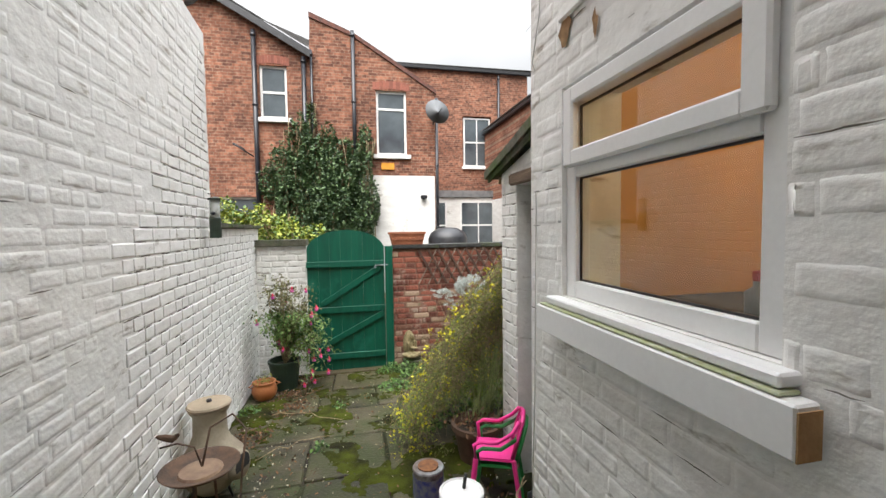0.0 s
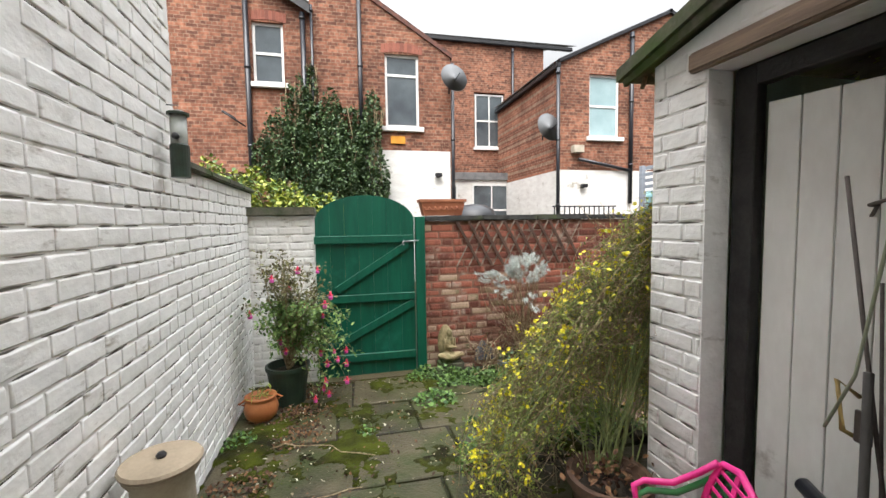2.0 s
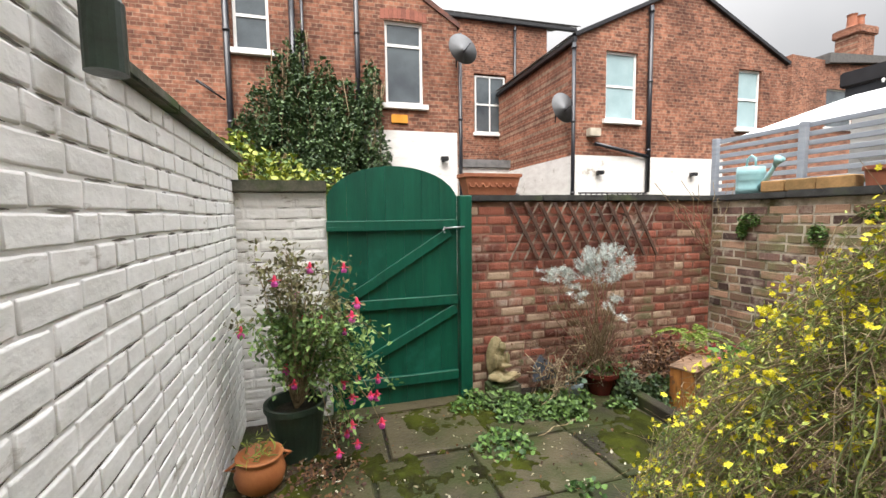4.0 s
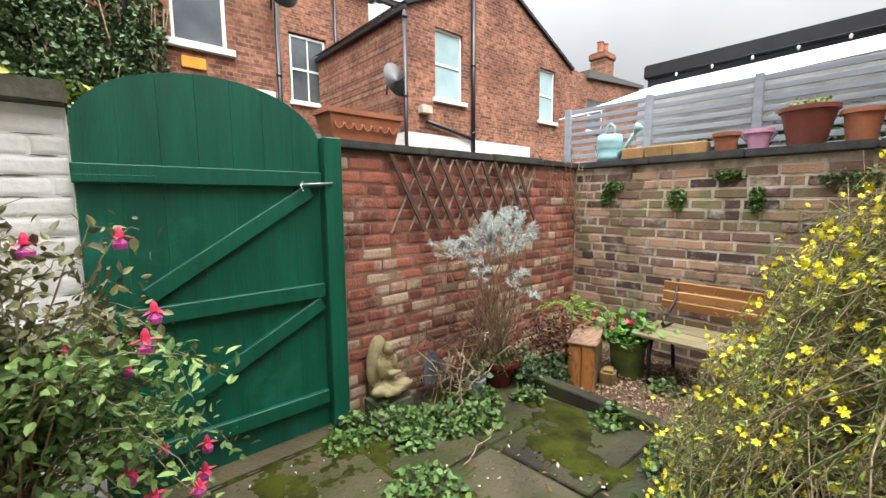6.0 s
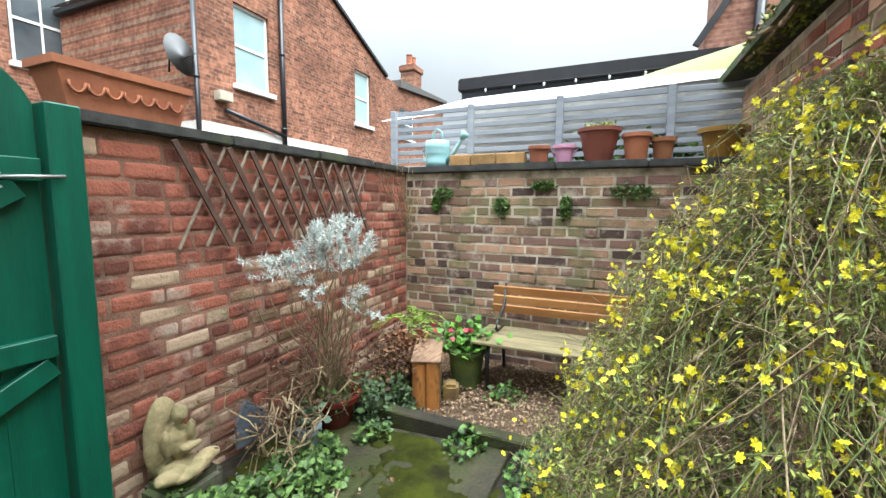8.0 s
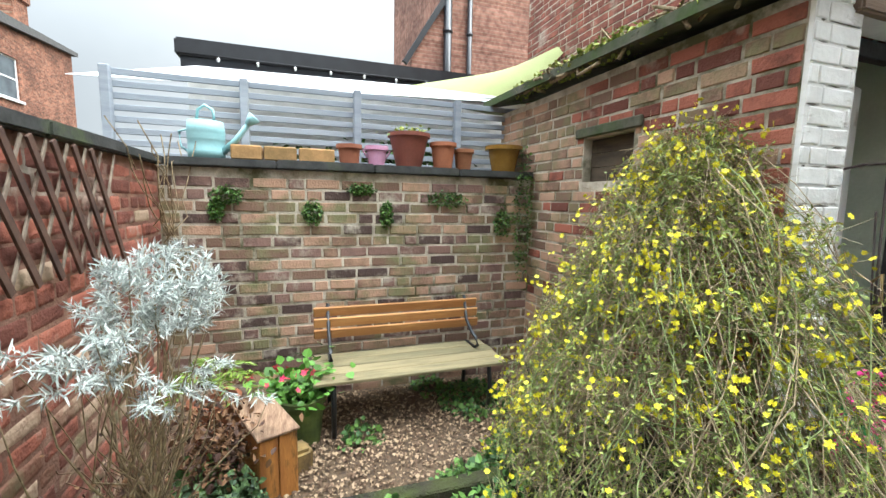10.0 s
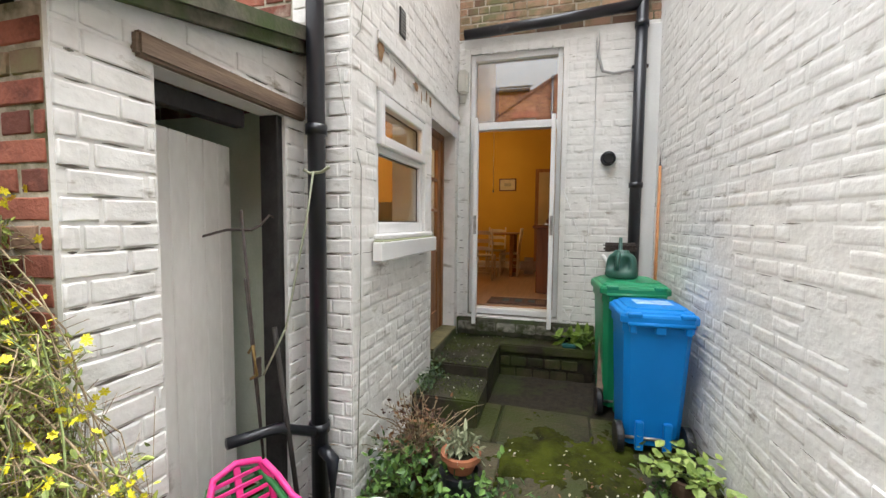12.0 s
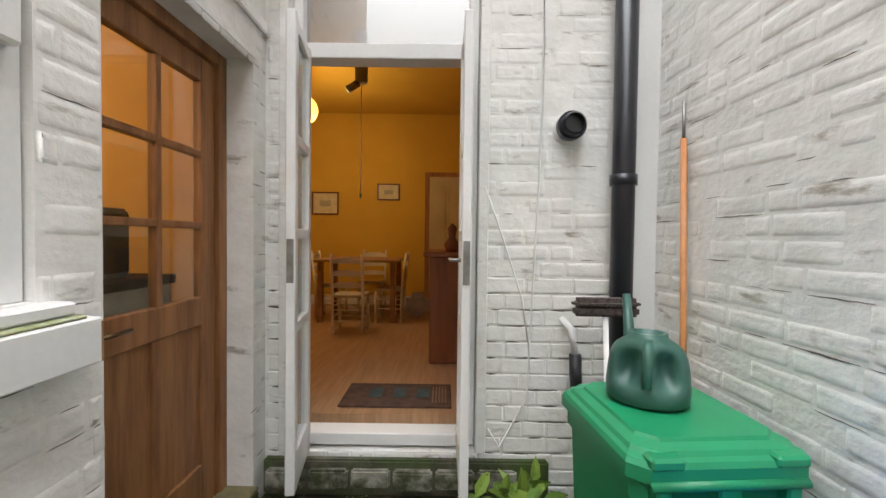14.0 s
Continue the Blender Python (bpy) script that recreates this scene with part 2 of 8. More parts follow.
GREYWOOD = mat("algae_bench_wood", (0.27, 0.22, 0.12), (0.15, 0.13, 0.07), 5, 0.8, bump=0.5, grain=40, stretch=(4, 0.5, 4), vary=0.3)
TERRA = mat("terracotta", (0.4, 0.15, 0.075), (0.28, 0.1, 0.055), 6, 0.75, bump=0.3, stain=(0.33, 0.25, 0.18), stain_amount=0.1, vary=0.3)
GLASS = glass_mat("window_glass")
FARGLASS = mat("far_window_glass", (0.1, 0.12, 0.13), (0.05, 0.06, 0.07), 1.5, 0.05, bump=0, spec=0.9)


# ---- helpers ----
def mesh_of(bm, name, material=None, smooth=False):
    me = bpy.data.meshes.new(name)
    bm.to_mesh(me)
    bm.free()
    if material:
        me.materials.append(material)
    if smooth:
        me.polygons.foreach_set("use_smooth", [True] * len(me.polygons))
        me.update()
    return me


def part(name, bm, material, parent=None, label="", smooth=False):
    ob = new(name, mesh_of(bm, name, material, smooth) if isinstance(bm, bmesh.types.BMesh) else bm)
    if not isinstance(bm, bmesh.types.BMesh) and material and not ob.data.materials:
        ob.data.materials.append(material)
    ob.parent = parent
    return tagged(ob, label)


def thing(name, label, category, x=0, y=0, z=0, rz=0, group="", kind=""):
    ob = new(name)
    ob.empty_display_size = 0.1
    ob.matrix_basis = pose(x, y, z, 0, 0, rz)
    return tagged(ob, label, category, group, kind)


def raw(name, verts, faces, smooth=False):
    me = bpy.data.meshes.new(name)
    me.from_pydata([tuple(map(float, v)) for v in verts], [], faces)
    if smooth:
        me.polygons.foreach_set("use_smooth", [True] * len(me.polygons))
    me.update()
    return me


def box(x0, x1, y0, y1, z0, z1, bevel=0.0, bm=None, m=None):
    """A box between two corners, its edges taken off."""
    out = bm or bmesh.new()
    b = bmesh.new()
    bmesh.ops.create_cube(b, size=1)
    for v in b.verts:
        v.co = Vector(((x0 + x1) / 2 + v.co.x * (x1 - x0), (y0 + y1) / 2 + v.co.y * (y1 - y0), (z0 + z1) / 2 + v.co.z * (z1 - z0)))
    if bevel:
        bmesh.ops.bevel(b, geom=b.edges[:], offset=bevel, segments=2 if bevel > 0.008 else 1, affect="EDGES", clamp_overlap=True)
    if m:
        b.transform(m)
    tmp = bpy.data.meshes.new("tmp")
    b.to_mesh(tmp)
    b.free()
    out.from_mesh(tmp)
    bpy.data.meshes.remove(tmp)
    return out


def beam(a, b, w, h, bevel=0.002, bm=None, up=(0, 0, 1)):
    """A bar of section w x h from a to b."""
    a, b = Vector(a), Vector(b)
    d = b - a
    q = d.to_track_quat("X", "Z").to_matrix().to_4x4()
    return box(-d.length / 2, d.length / 2, -w / 2, w / 2, -h / 2, h / 2, bevel, bm, Matrix.Translation((a + b) / 2) @ q)


def tubes(paths, radii, sides=6, caps=True):
    """Round bars along lines of points, in one mesh. radii: one number a path, or one a point."""
    vs, fs = [], []
    for p, r in zip(paths, radii):
        p = np.array(p, float)
        n = len(p)
        rr = np.full(n, r) if np.isscalar(r) else np.array(r)
        t = np.gradient(p, axis=0)
        t /= np.linalg.norm(t, axis=1)[:, None] + 1e-9
        ref = np.array([0, 0, 1.0]) if abs(t[:, 2].mean()) < 0.8 else np.array([1.0, 0, 0])
        s = np.cross(t, ref)
        s /= np.linalg.norm(s, axis=1)[:, None] + 1e-9
        u = np.cross(s, t)
        base = len(vs)
        for i in range(n):
            for k in range(sides):
                a = 2 * math.pi * k / sides
                vs.append(p[i] + rr[i] * (math.cos(a) * s[i] + math.sin(a) * u[i]))
        for i in range(n - 1):
            for k in range(sides):
                k2 = (k + 1) % sides
                fs.append((base + i * sides + k, base + i * sides + k2, base + (i + 1) * sides + k2, base + (i + 1) * sides + k))
        if caps:
            fs.append(tuple(base + k for k in range(sides))[::-1])
            fs.append(tuple(base + (n - 1) * sides + k for k in range(sides)))
    return raw("tube", vs, fs, True)


def lathe(profile, sides=28, bm=None, m=None):
    """A turned body from (radius, height) pairs."""
    out = bm or bmesh.new()
    rings = []
    for r, z in profile:
        ring = []
        for k in range(sides):
            a = 2 * math.pi * k / sides
            v = Vector((r * math.cos(a), r * math.sin(a), z))
            ring.append(out.verts.new(m @ v if m else v))
        rings.append(ring)
    for a, b in zip(rings, rings[1:]):
        for k in range(sides):
            out.faces.new((a[k], a[(k + 1) % sides], b[(k + 1) % sides], b[k]))
    if profile[0][0] > 0.001:
        out.faces.new(rings[0][::-1])
    if profile[-1][0] > 0.001:
        out.faces.new(rings[-1])
    return out


def prism(poly, y0, y1, bm=None, bevel=0):
    """A slab with the outline poly of (x, z) between y0 and y1."""
    out = bm or bmesh.new()
    a = [out.verts.new((x, y0, z)) for x, z in poly]
    b = [out.verts.new((x, y1, z)) for x, z in poly]
    n = len(poly)
    f = [out.faces.new(a), out.faces.new(b[::-1])]
    for i in range(n):
        f.append(out.faces.new((a[(i + 1) % n], a[i], b[i], b[(i + 1) % n])))
    bmesh.ops.recalc_face_normals(out, faces=f)
    return out


def wall_core(length, z0, top, thick, holes, cuts=()):
    """A wall in its own frame: x along it, y = 0 its outer face, with openings (x0, x1, z0, z1) cut through it."""
    topf = top if callable(top) else (lambda u: top)
    us = sorted({0.0, length, *cuts, *(h[0] for h in holes), *(h[1] for h in holes)})
    zs = sorted({z0, *(h[2] for h in holes), *(h[3] for h in holes)})
    nz = len(zs)
    vs, fs, idx = [], [], {}

    def v(i, k, b):
        if (i, k, b) not in idx:
            t = topf(us[i])
            z = t if k == nz else min(zs[k], t)
            idx[(i, k, b)] = len(vs)
            vs.append((us[i], -thick if b else 0.0, z))
        return idx[(i, k, b)]

    def solid(i, k):
        if i < 0 or k < 0 or i >= len(us) - 1 or k >= nz:
            return False
        uc = (us[i] + us[i + 1]) / 2
        zc = (zs[k] + (zs[k + 1] if k + 1 < nz else zs[k] + 0.02)) / 2
        if k == nz - 1:
            zc = zs[k] + 0.01
        return not any(h[0] < uc < h[1] and h[2] < zc < h[3] for h in holes)

    for i in range(len(us) - 1):
        for k in range(nz):
            if not solid(i, k):
                continue
            a, b, c, d = v(i, k, 0), v(i + 1, k, 0), v(i + 1, k + 1, 0), v(i, k + 1, 0)
            e, f, g, h = v(i, k, 1), v(i + 1, k, 1), v(i + 1, k + 1, 1), v(i, k + 1, 1)
            fs += [(b, a, d, c), (e, f, g, h)]
            if not solid(i - 1, k):
                fs.append((a, e, h, d))
            if not solid(i + 1, k):
                fs.append((b, c, g, f))
            if not solid(i, k - 1):
                fs.append((a, b, f, e))
            if not solid(i, k + 1):
                fs.append((d, h, g, c))
    return raw("wall", vs, fs)


BRICKS = {}


def brick_mesh(w, h, depth, variant, material, soft):
    """A brick's face with worn, rounded edges. Where thick paint bridges the joints it is shallower and rounder."""
    key = (round(w, 3), round(h, 3), round(depth, 4), variant, material.name, soft)
    if key in BRICKS:
        return BRICKS[key]
    r = random.Random(variant * 77 + int(w * 1000))
    bridged = depth < 0.004
    e = min(0.02 if bridged else (0.0075 if soft else 0.005), h * 0.4, w * 0.3)
    xs = [-w / 2, -w / 2 + e * 0.35, -w / 2 + e, -w / 6, w / 6, w / 2 - e, w / 2 - e * 0.35, w / 2]
    zs = [-h / 2, -h / 2 + e * 0.35, -h / 2 + e, h / 2 - e, h / 2 - e * 0.35, h / 2]
    low = -0.002 if bridged else -0.003
    vs, fs = [], []
    for j, z in enumerate(zs):
        for i, x in enumerate(xs):
            ring = min(i, 7 - i, j, 5 - j)
            corner = min(i, 7 - i) + min(j, 5 - j)
            y = low if ring == 0 else depth * ((0.35 if corner == 2 else 0.6) if ring == 1 else 1.0)
            if ring:
                y += r.uniform(-1, 1) * (0.0014 if soft else 0.0009) * (0.4 if bridged else 1)
            k = 0.0026 if ring < 2 else 0.004
            pull = 0.012 if corner == 0 else 0.0
            vs.append((x * (1 - pull / w) + r.uniform(-k, k), y, z * (1 - pull * 0.6 / h) + r.uniform(-k, k) * 0.7))
    for j in range(5):
        for i in range(7):
            a = j * 8 + i
            fs.append((a + 1, a, a + 8, a + 9))
    me = raw("brick", vs, fs)
    me.polygons.foreach_set("use_smooth", [not (j == 2 and 1 < i < 5) for j in range(5) for i in range(7)])
    me.materials.append(material)
    BRICKS[key] = me
    return me


BRICKWORK = []
FLAT = []


def shade_strips(wall, places, depth, r):
    """Shade of the cracked, painted joints as dark colour: short ragged strips under and beside some of the bricks."""
    vs, fs = [], []

    def strip(x0, x1, z, h):
        n = max(2, int((x1 - x0) / 0.02))
        base = len(vs)
        for k in range(n + 1):
            x = x0 + (x1 - x0) * k / n
            t = h * math.sin(math.pi * (0.08 + 0.84 * k / n)) * r.uniform(0.6, 1.2)
            zc = z + r.uniform(-0.0015, 0.0015)
            vs.extend([(x, 0.0032, zc - t / 2), (x, 0.0032, zc + t / 2)])
        for k in range(n):
            a = base + 2 * k
            fs.append((a + 2, a, a + 1, a + 3))

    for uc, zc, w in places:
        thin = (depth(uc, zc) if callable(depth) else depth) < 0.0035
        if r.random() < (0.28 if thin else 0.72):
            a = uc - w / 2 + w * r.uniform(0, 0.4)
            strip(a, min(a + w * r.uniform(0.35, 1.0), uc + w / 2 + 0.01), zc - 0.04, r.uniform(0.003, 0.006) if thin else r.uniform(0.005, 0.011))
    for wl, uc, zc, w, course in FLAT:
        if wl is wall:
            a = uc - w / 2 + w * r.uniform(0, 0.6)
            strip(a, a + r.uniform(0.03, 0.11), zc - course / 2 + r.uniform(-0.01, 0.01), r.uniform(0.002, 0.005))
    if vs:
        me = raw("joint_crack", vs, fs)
        me.materials.append(CRACK_SHADE)
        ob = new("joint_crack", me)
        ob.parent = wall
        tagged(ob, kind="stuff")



def brickwork(wall, length, z0, top, holes, material, near=(0, 0), limit=300, pitch=0.235, course=0.08, gap=0.013, depth=0.006, soft=0.0, header_every=4, cuts=(), seed=1, material2=None, split=None):
    """Remember to lay bricks on a wall; near: the place (along, up) that the walk passes closest."""
    BRICKWORK.append((wall, length, z0, top, holes, material, near, limit, pitch, course, gap, depth, soft, header_every, seed, material2, split))


def lay_bricks():
    for wall, length, z0, top, holes, material, near, limit, pitch, course, gap, depth, soft, header_every, seed, material2, split in BRICKWORK:
        r = random.Random(seed)
        topf = top if callable(top) else (lambda u: top)
        places = []
        row, z = 0, z0
        while z + course < max(topf(length * k / 20) for k in range(21)) + 0.02:
            header = row % header_every == header_every - 1
            p = pitch / 2 if header else pitch
            u = -(pitch * 0.25 if header else (pitch / 2 if row % 2 else 0)) 
            while u < length:
                p = (r.choice((0.235, 0.225, 0.245, 0.21, 0.12, 0.235)) if not header else r.choice((0.1175, 0.11, 0.13, 0.2))) if pitch > 0.2 else p
                a, b = max(u, 0), min(u + p, length)
                u += p
                if b - a < 0.03:
                    continue
                zc, uc = z + course / 2, (a + b) / 2
                if z + course > topf(uc) + 0.012:
                    continue
                cutting = [(a, b)]
                for h in holes:
                    if h[2] - 0.02 < zc < h[3] + 0.02:
                        nxt = []
                        for s, e in cutting:
                            if e <= h[0] or s >= h[1]:
                                nxt.append((s, e))
                            else:
                                if h[0] - s > 0.03:
                                    nxt.append((s, h[0]))
                                if e - h[1] > 0.03:
                                    nxt.append((h[1], e))
                        cutting = nxt
                for s, e in cutting:
                    w = round((e - s) / 0.01) * 0.01 - gap
                    flat = (depth((s + e) / 2, zc) if callable(depth) else depth) < 0.0035 and r.random() < 0.25
                    if w > 0.02 and flat and r.random() < 0.3:
                        FLAT.append((wall, (s + e) / 2, zc, w, course))
                    if w > 0.02 and not flat:
                        places.append(((s + e) / 2, zc, w))
            z += course
            row += 1
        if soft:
            shade_strips(wall, places, depth, r)
        places.sort(key=lambda q: (q[0] - near[0]) ** 2 + ((q[1] - near[1]) * 0.8) ** 2)
        vs, fs, ms, sh = [], [], [], []
        for i, (uc, zc, w) in enumerate(places):
            mm = material2 if (split and split(uc, zc)) else material
            me = brick_mesh(w, course - gap, depth(uc, zc) if callable(depth) else depth, r.randrange(7), mm, soft)
            dd = depth(uc, zc) if callable(depth) else depth
            f = 0.15 if dd < 0.003 else (0.5 if soft else 1.3)
            wave = (0.006 if soft else 0.004) * noise.noise(Vector((uc * 1.4, zc * 2.2, seed)))
            lean = math.degrees((0.006 if soft else 0.004) * (noise.noise(Vector((uc * 1.4 + 0.14, zc * 2.2, seed))) - noise.noise(Vector((uc * 1.4, zc * 2.2, seed)))) / 0.1)
            m = pose(uc + r.uniform(-0.001, 0.001), f * r.uniform(-0.002, 0.002), zc + wave + r.uniform(-0.002, 0.002), f * r.uniform(-0.6, 0.6), -lean + r.uniform(-0.6, 0.6), f * r.uniform(-0.6, 0.6))
            if i < limit:
                ob = new("brick", me)
                ob.parent = wall
                ob.matrix_basis = m
            else:
                base = len(vs)
                vs += [tuple(m @ v.co) for v in me.vertices]
                fs += [tuple(base + k for k in p.vertices) for p in me.polygons]
                ms += [1 if (material2 and mm == material2) else 0] * len(me.polygons)
                sh += [p.use_smooth for p in me.polygons]
        if vs:
            me = raw("bricks", vs, fs)
            me.polygons.foreach_set("use_smooth", sh)
            me.materials.append(material)
            if material2:
                me.materials.append(material2)
                me.polygons.foreach_set("material_index", ms)
            ob = new("bricks", me)
            ob.parent = wall
            tagged(ob, kind="stuff")


def wall(name, label, x, y, rz, length, z0, top, thick, holes, core_material, cuts=()):
    ob = new(name, wall_core(length, z0, top, thick, holes, cuts))
    ob.data.materials.append(core_material)
    ob.matrix_basis = pose(x, y, 0, 0, 0, rz)
    return tagged(ob, label, "wall", kind="structure")


def ground_z(y):
    return 0.12 - 0.051 * (min(max(y, 0.7), 5.5) - 0.7)


# ---- yard walls ----
W_X = lambda y: -1.36 + 0.033 * (5.4 - y)          # inner face of the western wall
gate_wall = wall("wall_gate", "old red brick garden wall beside a green gate", 3.05, 5.4, 180, 2.62, -0.3, 1.55, 0.22, [], RED_MORTAR)
brickwork(gate_wall, 2.62, -0.25, 1.55, [], RED, (1.3, 0.8), 300, seed=2, course=0.08, gap=0.01, depth=0.0035, material2=PALE_BRICK, split=lambda u, z: noise.noise(Vector((u * 7, z * 14, 1))) + (0.75 - z) * 0.5 > 0.22)
gate_wall_w = wall("wall_gate_white", "short white-painted brick wall beside a green gate", -0.72, 5.4, 180, 0.66, -0.3, 1.62, 0.22, [], WHITE)
brickwork(gate_wall_w, 0.66, -0.25, 1.62, [], WHITE, (0.3, 0.8), 200, seed=3, soft=0.005, gap=0.005, depth=0.0036)
back_wall = wall("wall_back", "weathered brown brick garden wall behind a bench", 3.05, 2.64, 90, 2.76, -0.3, 1.545, 0.4, [], MORTAR)
brickwork(back_wall, 2.76, -0.25, 1.545, [], BROWN, (1.4, 0.8), 300, seed=4, course=0.083, gap=0.017, depth=0.0045, material2=PURPLE_BRICK, split=lambda u, z: noise.noise(Vector((u * 7, z * 14, 1))) > 0.1)
for nm, lab, mt, (x0, x1, y0, y1, z0, z1) in (
        ("coping_gate", "dark slate coping on the red brick wall", COPING, (0.44, 3.12, 5.36, 5.66, 1.55, 1.605)),
        ("coping_back", "dark slate coping stones under the plant pots", COPING, (3.0, 3.48, 2.645, 5.36, 1.545, 1.605)),
        ("coping_gate_white", "mossy stone coping on the white wall", STONE, (-1.38, -0.71, 5.34, 5.66, 1.62, 1.71))):
    c = tagged(new(nm), lab, "coping", kind="structure")
    n = max(1, round(max(x1 - x0, y1 - y0) / 0.62))
    for i in range(n):
        if x1 - x0 > y1 - y0:
            part("stone", box(x0 + (x1 - x0) * i / n + 0.002, x0 + (x1 - x0) * (i + 1) / n - 0.002, y0 + 0.004 * (i % 2), y1, z0 + 0.002, z1 + 0.004 * (i % 3), 0.009), mt, c)
        else:
            part("stone", box(x0 + 0.004 * (i % 2), x1, y0 + (y1 - y0) * i / n + 0.002, y0 + (y1 - y0) * (i + 1) / n - 0.002, z0 + 0.002, z1 + 0.004 * (i % 3), 0.009), mt, c)

WANG = -90 + math.degrees(math.atan(0.033))
# the wall's own x runs south from its northern end
west_top = lambda u: 1.86 if u < 2.11 else (3.5 + min((u - 2.11) * 0.05, 0.4))
west_wall = wall("wall_west", "white-painted old brick boundary wall of a yard", W_X(5.62), 5.62, WANG, 6.6, -0.3, west_top, 0.24, [], WHITE, (2.109, 2.111))
brickwork(west_wall, 6.6, -0.22, west_top, [(-1, 2.11, 1.87, 9)], WHITE, (1.6, 1.0), 300, seed=5, soft=0.003, gap=0.008, course=0.08, depth=lambda u, z: 0.0065 if u + 0.3 * noise.noise(Vector((u * 2, z * 2, 7))) < 3.7 - max(0, z - 1.6) * 0.9 else (0.0014, 0.0021, 0.0028)[min(2, max(0, int(1.5 + 3 * noise.noise(Vector((u * 1.6, z * 1.8, 4))) - (u - 4.2) * 0.2)))])
wc = tagged(new("coping_west"), "mossy slate coping on the low white wall", "coping", kind="structure")
wc.matrix_basis = pose(W_X(5.62), 5.62, 0, 0, 0, WANG)
for i in range(4):
    part("stone", box(i * 0.527 + 0.002, i * 0.527 + 0.525, -0.3, 0.045, 1.862, 1.905 + 0.004 * (i % 2), 0.009), STONE, wc)

# ---- kitchen block and outbuilding ----
KX, KN, DW = 0.75, 1.5, -0.85
WIN = (0.29, 1.2, 1.54, 2.4)
DOOR = (-0.72, 0.115, 0.5, 2.5)
kw_holes = [(WIN[0] - DW, WIN[1] - DW, WIN[2], WIN[3]), (DOOR[0] - DW, DOOR[1] - DW, DOOR[2], DOOR[3])]
kitchen_w = wall("wall_kitchen", "white-painted brick kitchen wall with a window", KX, DW, 90, KN - DW, 0.0, 5.6, 0.28, kw_holes, WHITE)
brickwork(kitchen_w, KN - DW, 0.0, 3.4, kw_holes, WHITE, (1.8, 1.2), 300, seed=6, soft=0.009, gap=0.004, depth=lambda u, z: 0.003 if z < 1.5 and noise.noise(Vector((u * 2, z * 2, 1))) > 0.0 else 0.002)
kn = wall("wall_kitchen_north", "old red brick house wall above an outbuilding", KX + 0.34, KN, 0, 4.1, 0.0, 5.6, 0.28, [], MORTAR)
brickwork(kn, 4.1, 2.2, 4.4, [], RED, (0.2, 2.6), 200, seed=7)
kq = wall("wall_kitchen_quoin", "white-painted brick corner of a house wall", KX + 0.002, KN + 0.002, 0, 0.338, 0.0, 3.15, 0.26, [], WHITE)
brickwork(kq, 0.338, 0.0, 3.15, [], WHITE, (0.2, 1.6), 120, seed=17, soft=0.005, gap=0.008, depth=0.005, header_every=2)
kq2 = wall("wall_kitchen_quoin_upper", "old red brick corner of a house wall", KX + 0.002, KN + 0.001, 0, 0.338, 3.15, 5.6, 0.26, [], MORTAR)
brickwork(kq2, 0.338, 3.15, 4.6, [], RED, (0.2, 3.2), 60, seed=18)
FX0, FX1 = -0.30, 0.63      # door frame's opening
door_holes = [(FX0 + 1.22, FX1 + 1.22, 0.62, 3.36)]
door_wall = wall("wall_door", "white-painted brick house wall round a glazed door", -1.22, DW, 0, 2.2, 0.0, 3.5, 0.3, door_holes, WHITE)
brickwork(door_wall, 1.965, 0.3, 3.48, door_holes, WHITE, (0.9, 1.5), 300, seed=8, soft=0.005, gap=0.005, depth=lambda u, z: 0.0045 if z < 1.5 else (0.0034 if z < 2.1 else 0.0016))
house_up = wall("wall_door_upper", "brown brick house wall over a white ground floor", -1.3, DW - 0.01, 0, 2.2, 3.5, 6.5, 0.3, [], MORTAR)
brickwork(house_up, 2.2, 3.5, 4.6, [], BROWN, (1.0, 3.6), 120, seed=9)

OX, ON = 1.03, 2.64
ob_top = lambda u: 2.24 + (2.64 - KN - u) * 0.0 + 0.235 * (1 - u / 1.13)
OD = (0.2, 0.81, 0.0, 2.12)
ob_w = wall("wall_outbuilding_west", "white-painted brick outbuilding front with an open doorway", OX, KN + 0.005, 90, ON - KN - 0.005, -0.1, ob_top, 0.12, [(0.155, 0.84, -0.05, 2.13)], WHITE)
brickwork(ob_w, ON - KN - 0.005, 0.0, lambda u: ob_top(u) - 0.01, [(0.155, 0.84, -0.05, 2.16)], WHITE, (1.0, 1.2), 300, seed=10, soft=0.005, gap=0.008, depth=0.005)
ob_n = wall("wall_outbuilding_north", "old red brick outbuilding side wall with a small opening", OX + 0.02, ON, 0, 2.6, -0.1, 2.2, 0.12, [(0.86, 1.32, 1.5, 1.8)], MORTAR)
brickwork(ob_n, 2.6, 0.0, 2.2, [(0.86, 1.32, 1.5, 1.8)], RED, (0.5, 1.6), 300, seed=11, gap=0.014, material2=BROWN, split=lambda u, z: noise.noise(Vector((u * 7, z * 14, 5))) + (u - 0.7) * 0.35 > 0.0)
roof = tagged(new("roof_outbuilding", raw("roof_outbuilding", *(lambda s: s)(
    ([(0.94, 2.8, 2.22), (3.75, 2.8, 2.26), (3.75, 1.51, 2.53), (0.94, 1.51, 2.53), (0.94, 2.8, 2.28), (3.75, 2.8, 2.32), (3.75, 1.51, 2.6), (0.94, 1.51, 2.6)],
     [(0, 1, 2, 3), (7, 6, 5, 4), (4, 5, 1, 0), (5, 6, 2, 1), (6, 7, 3, 2), (7, 4, 0, 3)])))), "mossy stone slab roof of a small outbuilding", "roof", kind="structure")
roof.data.materials.append(STONE)

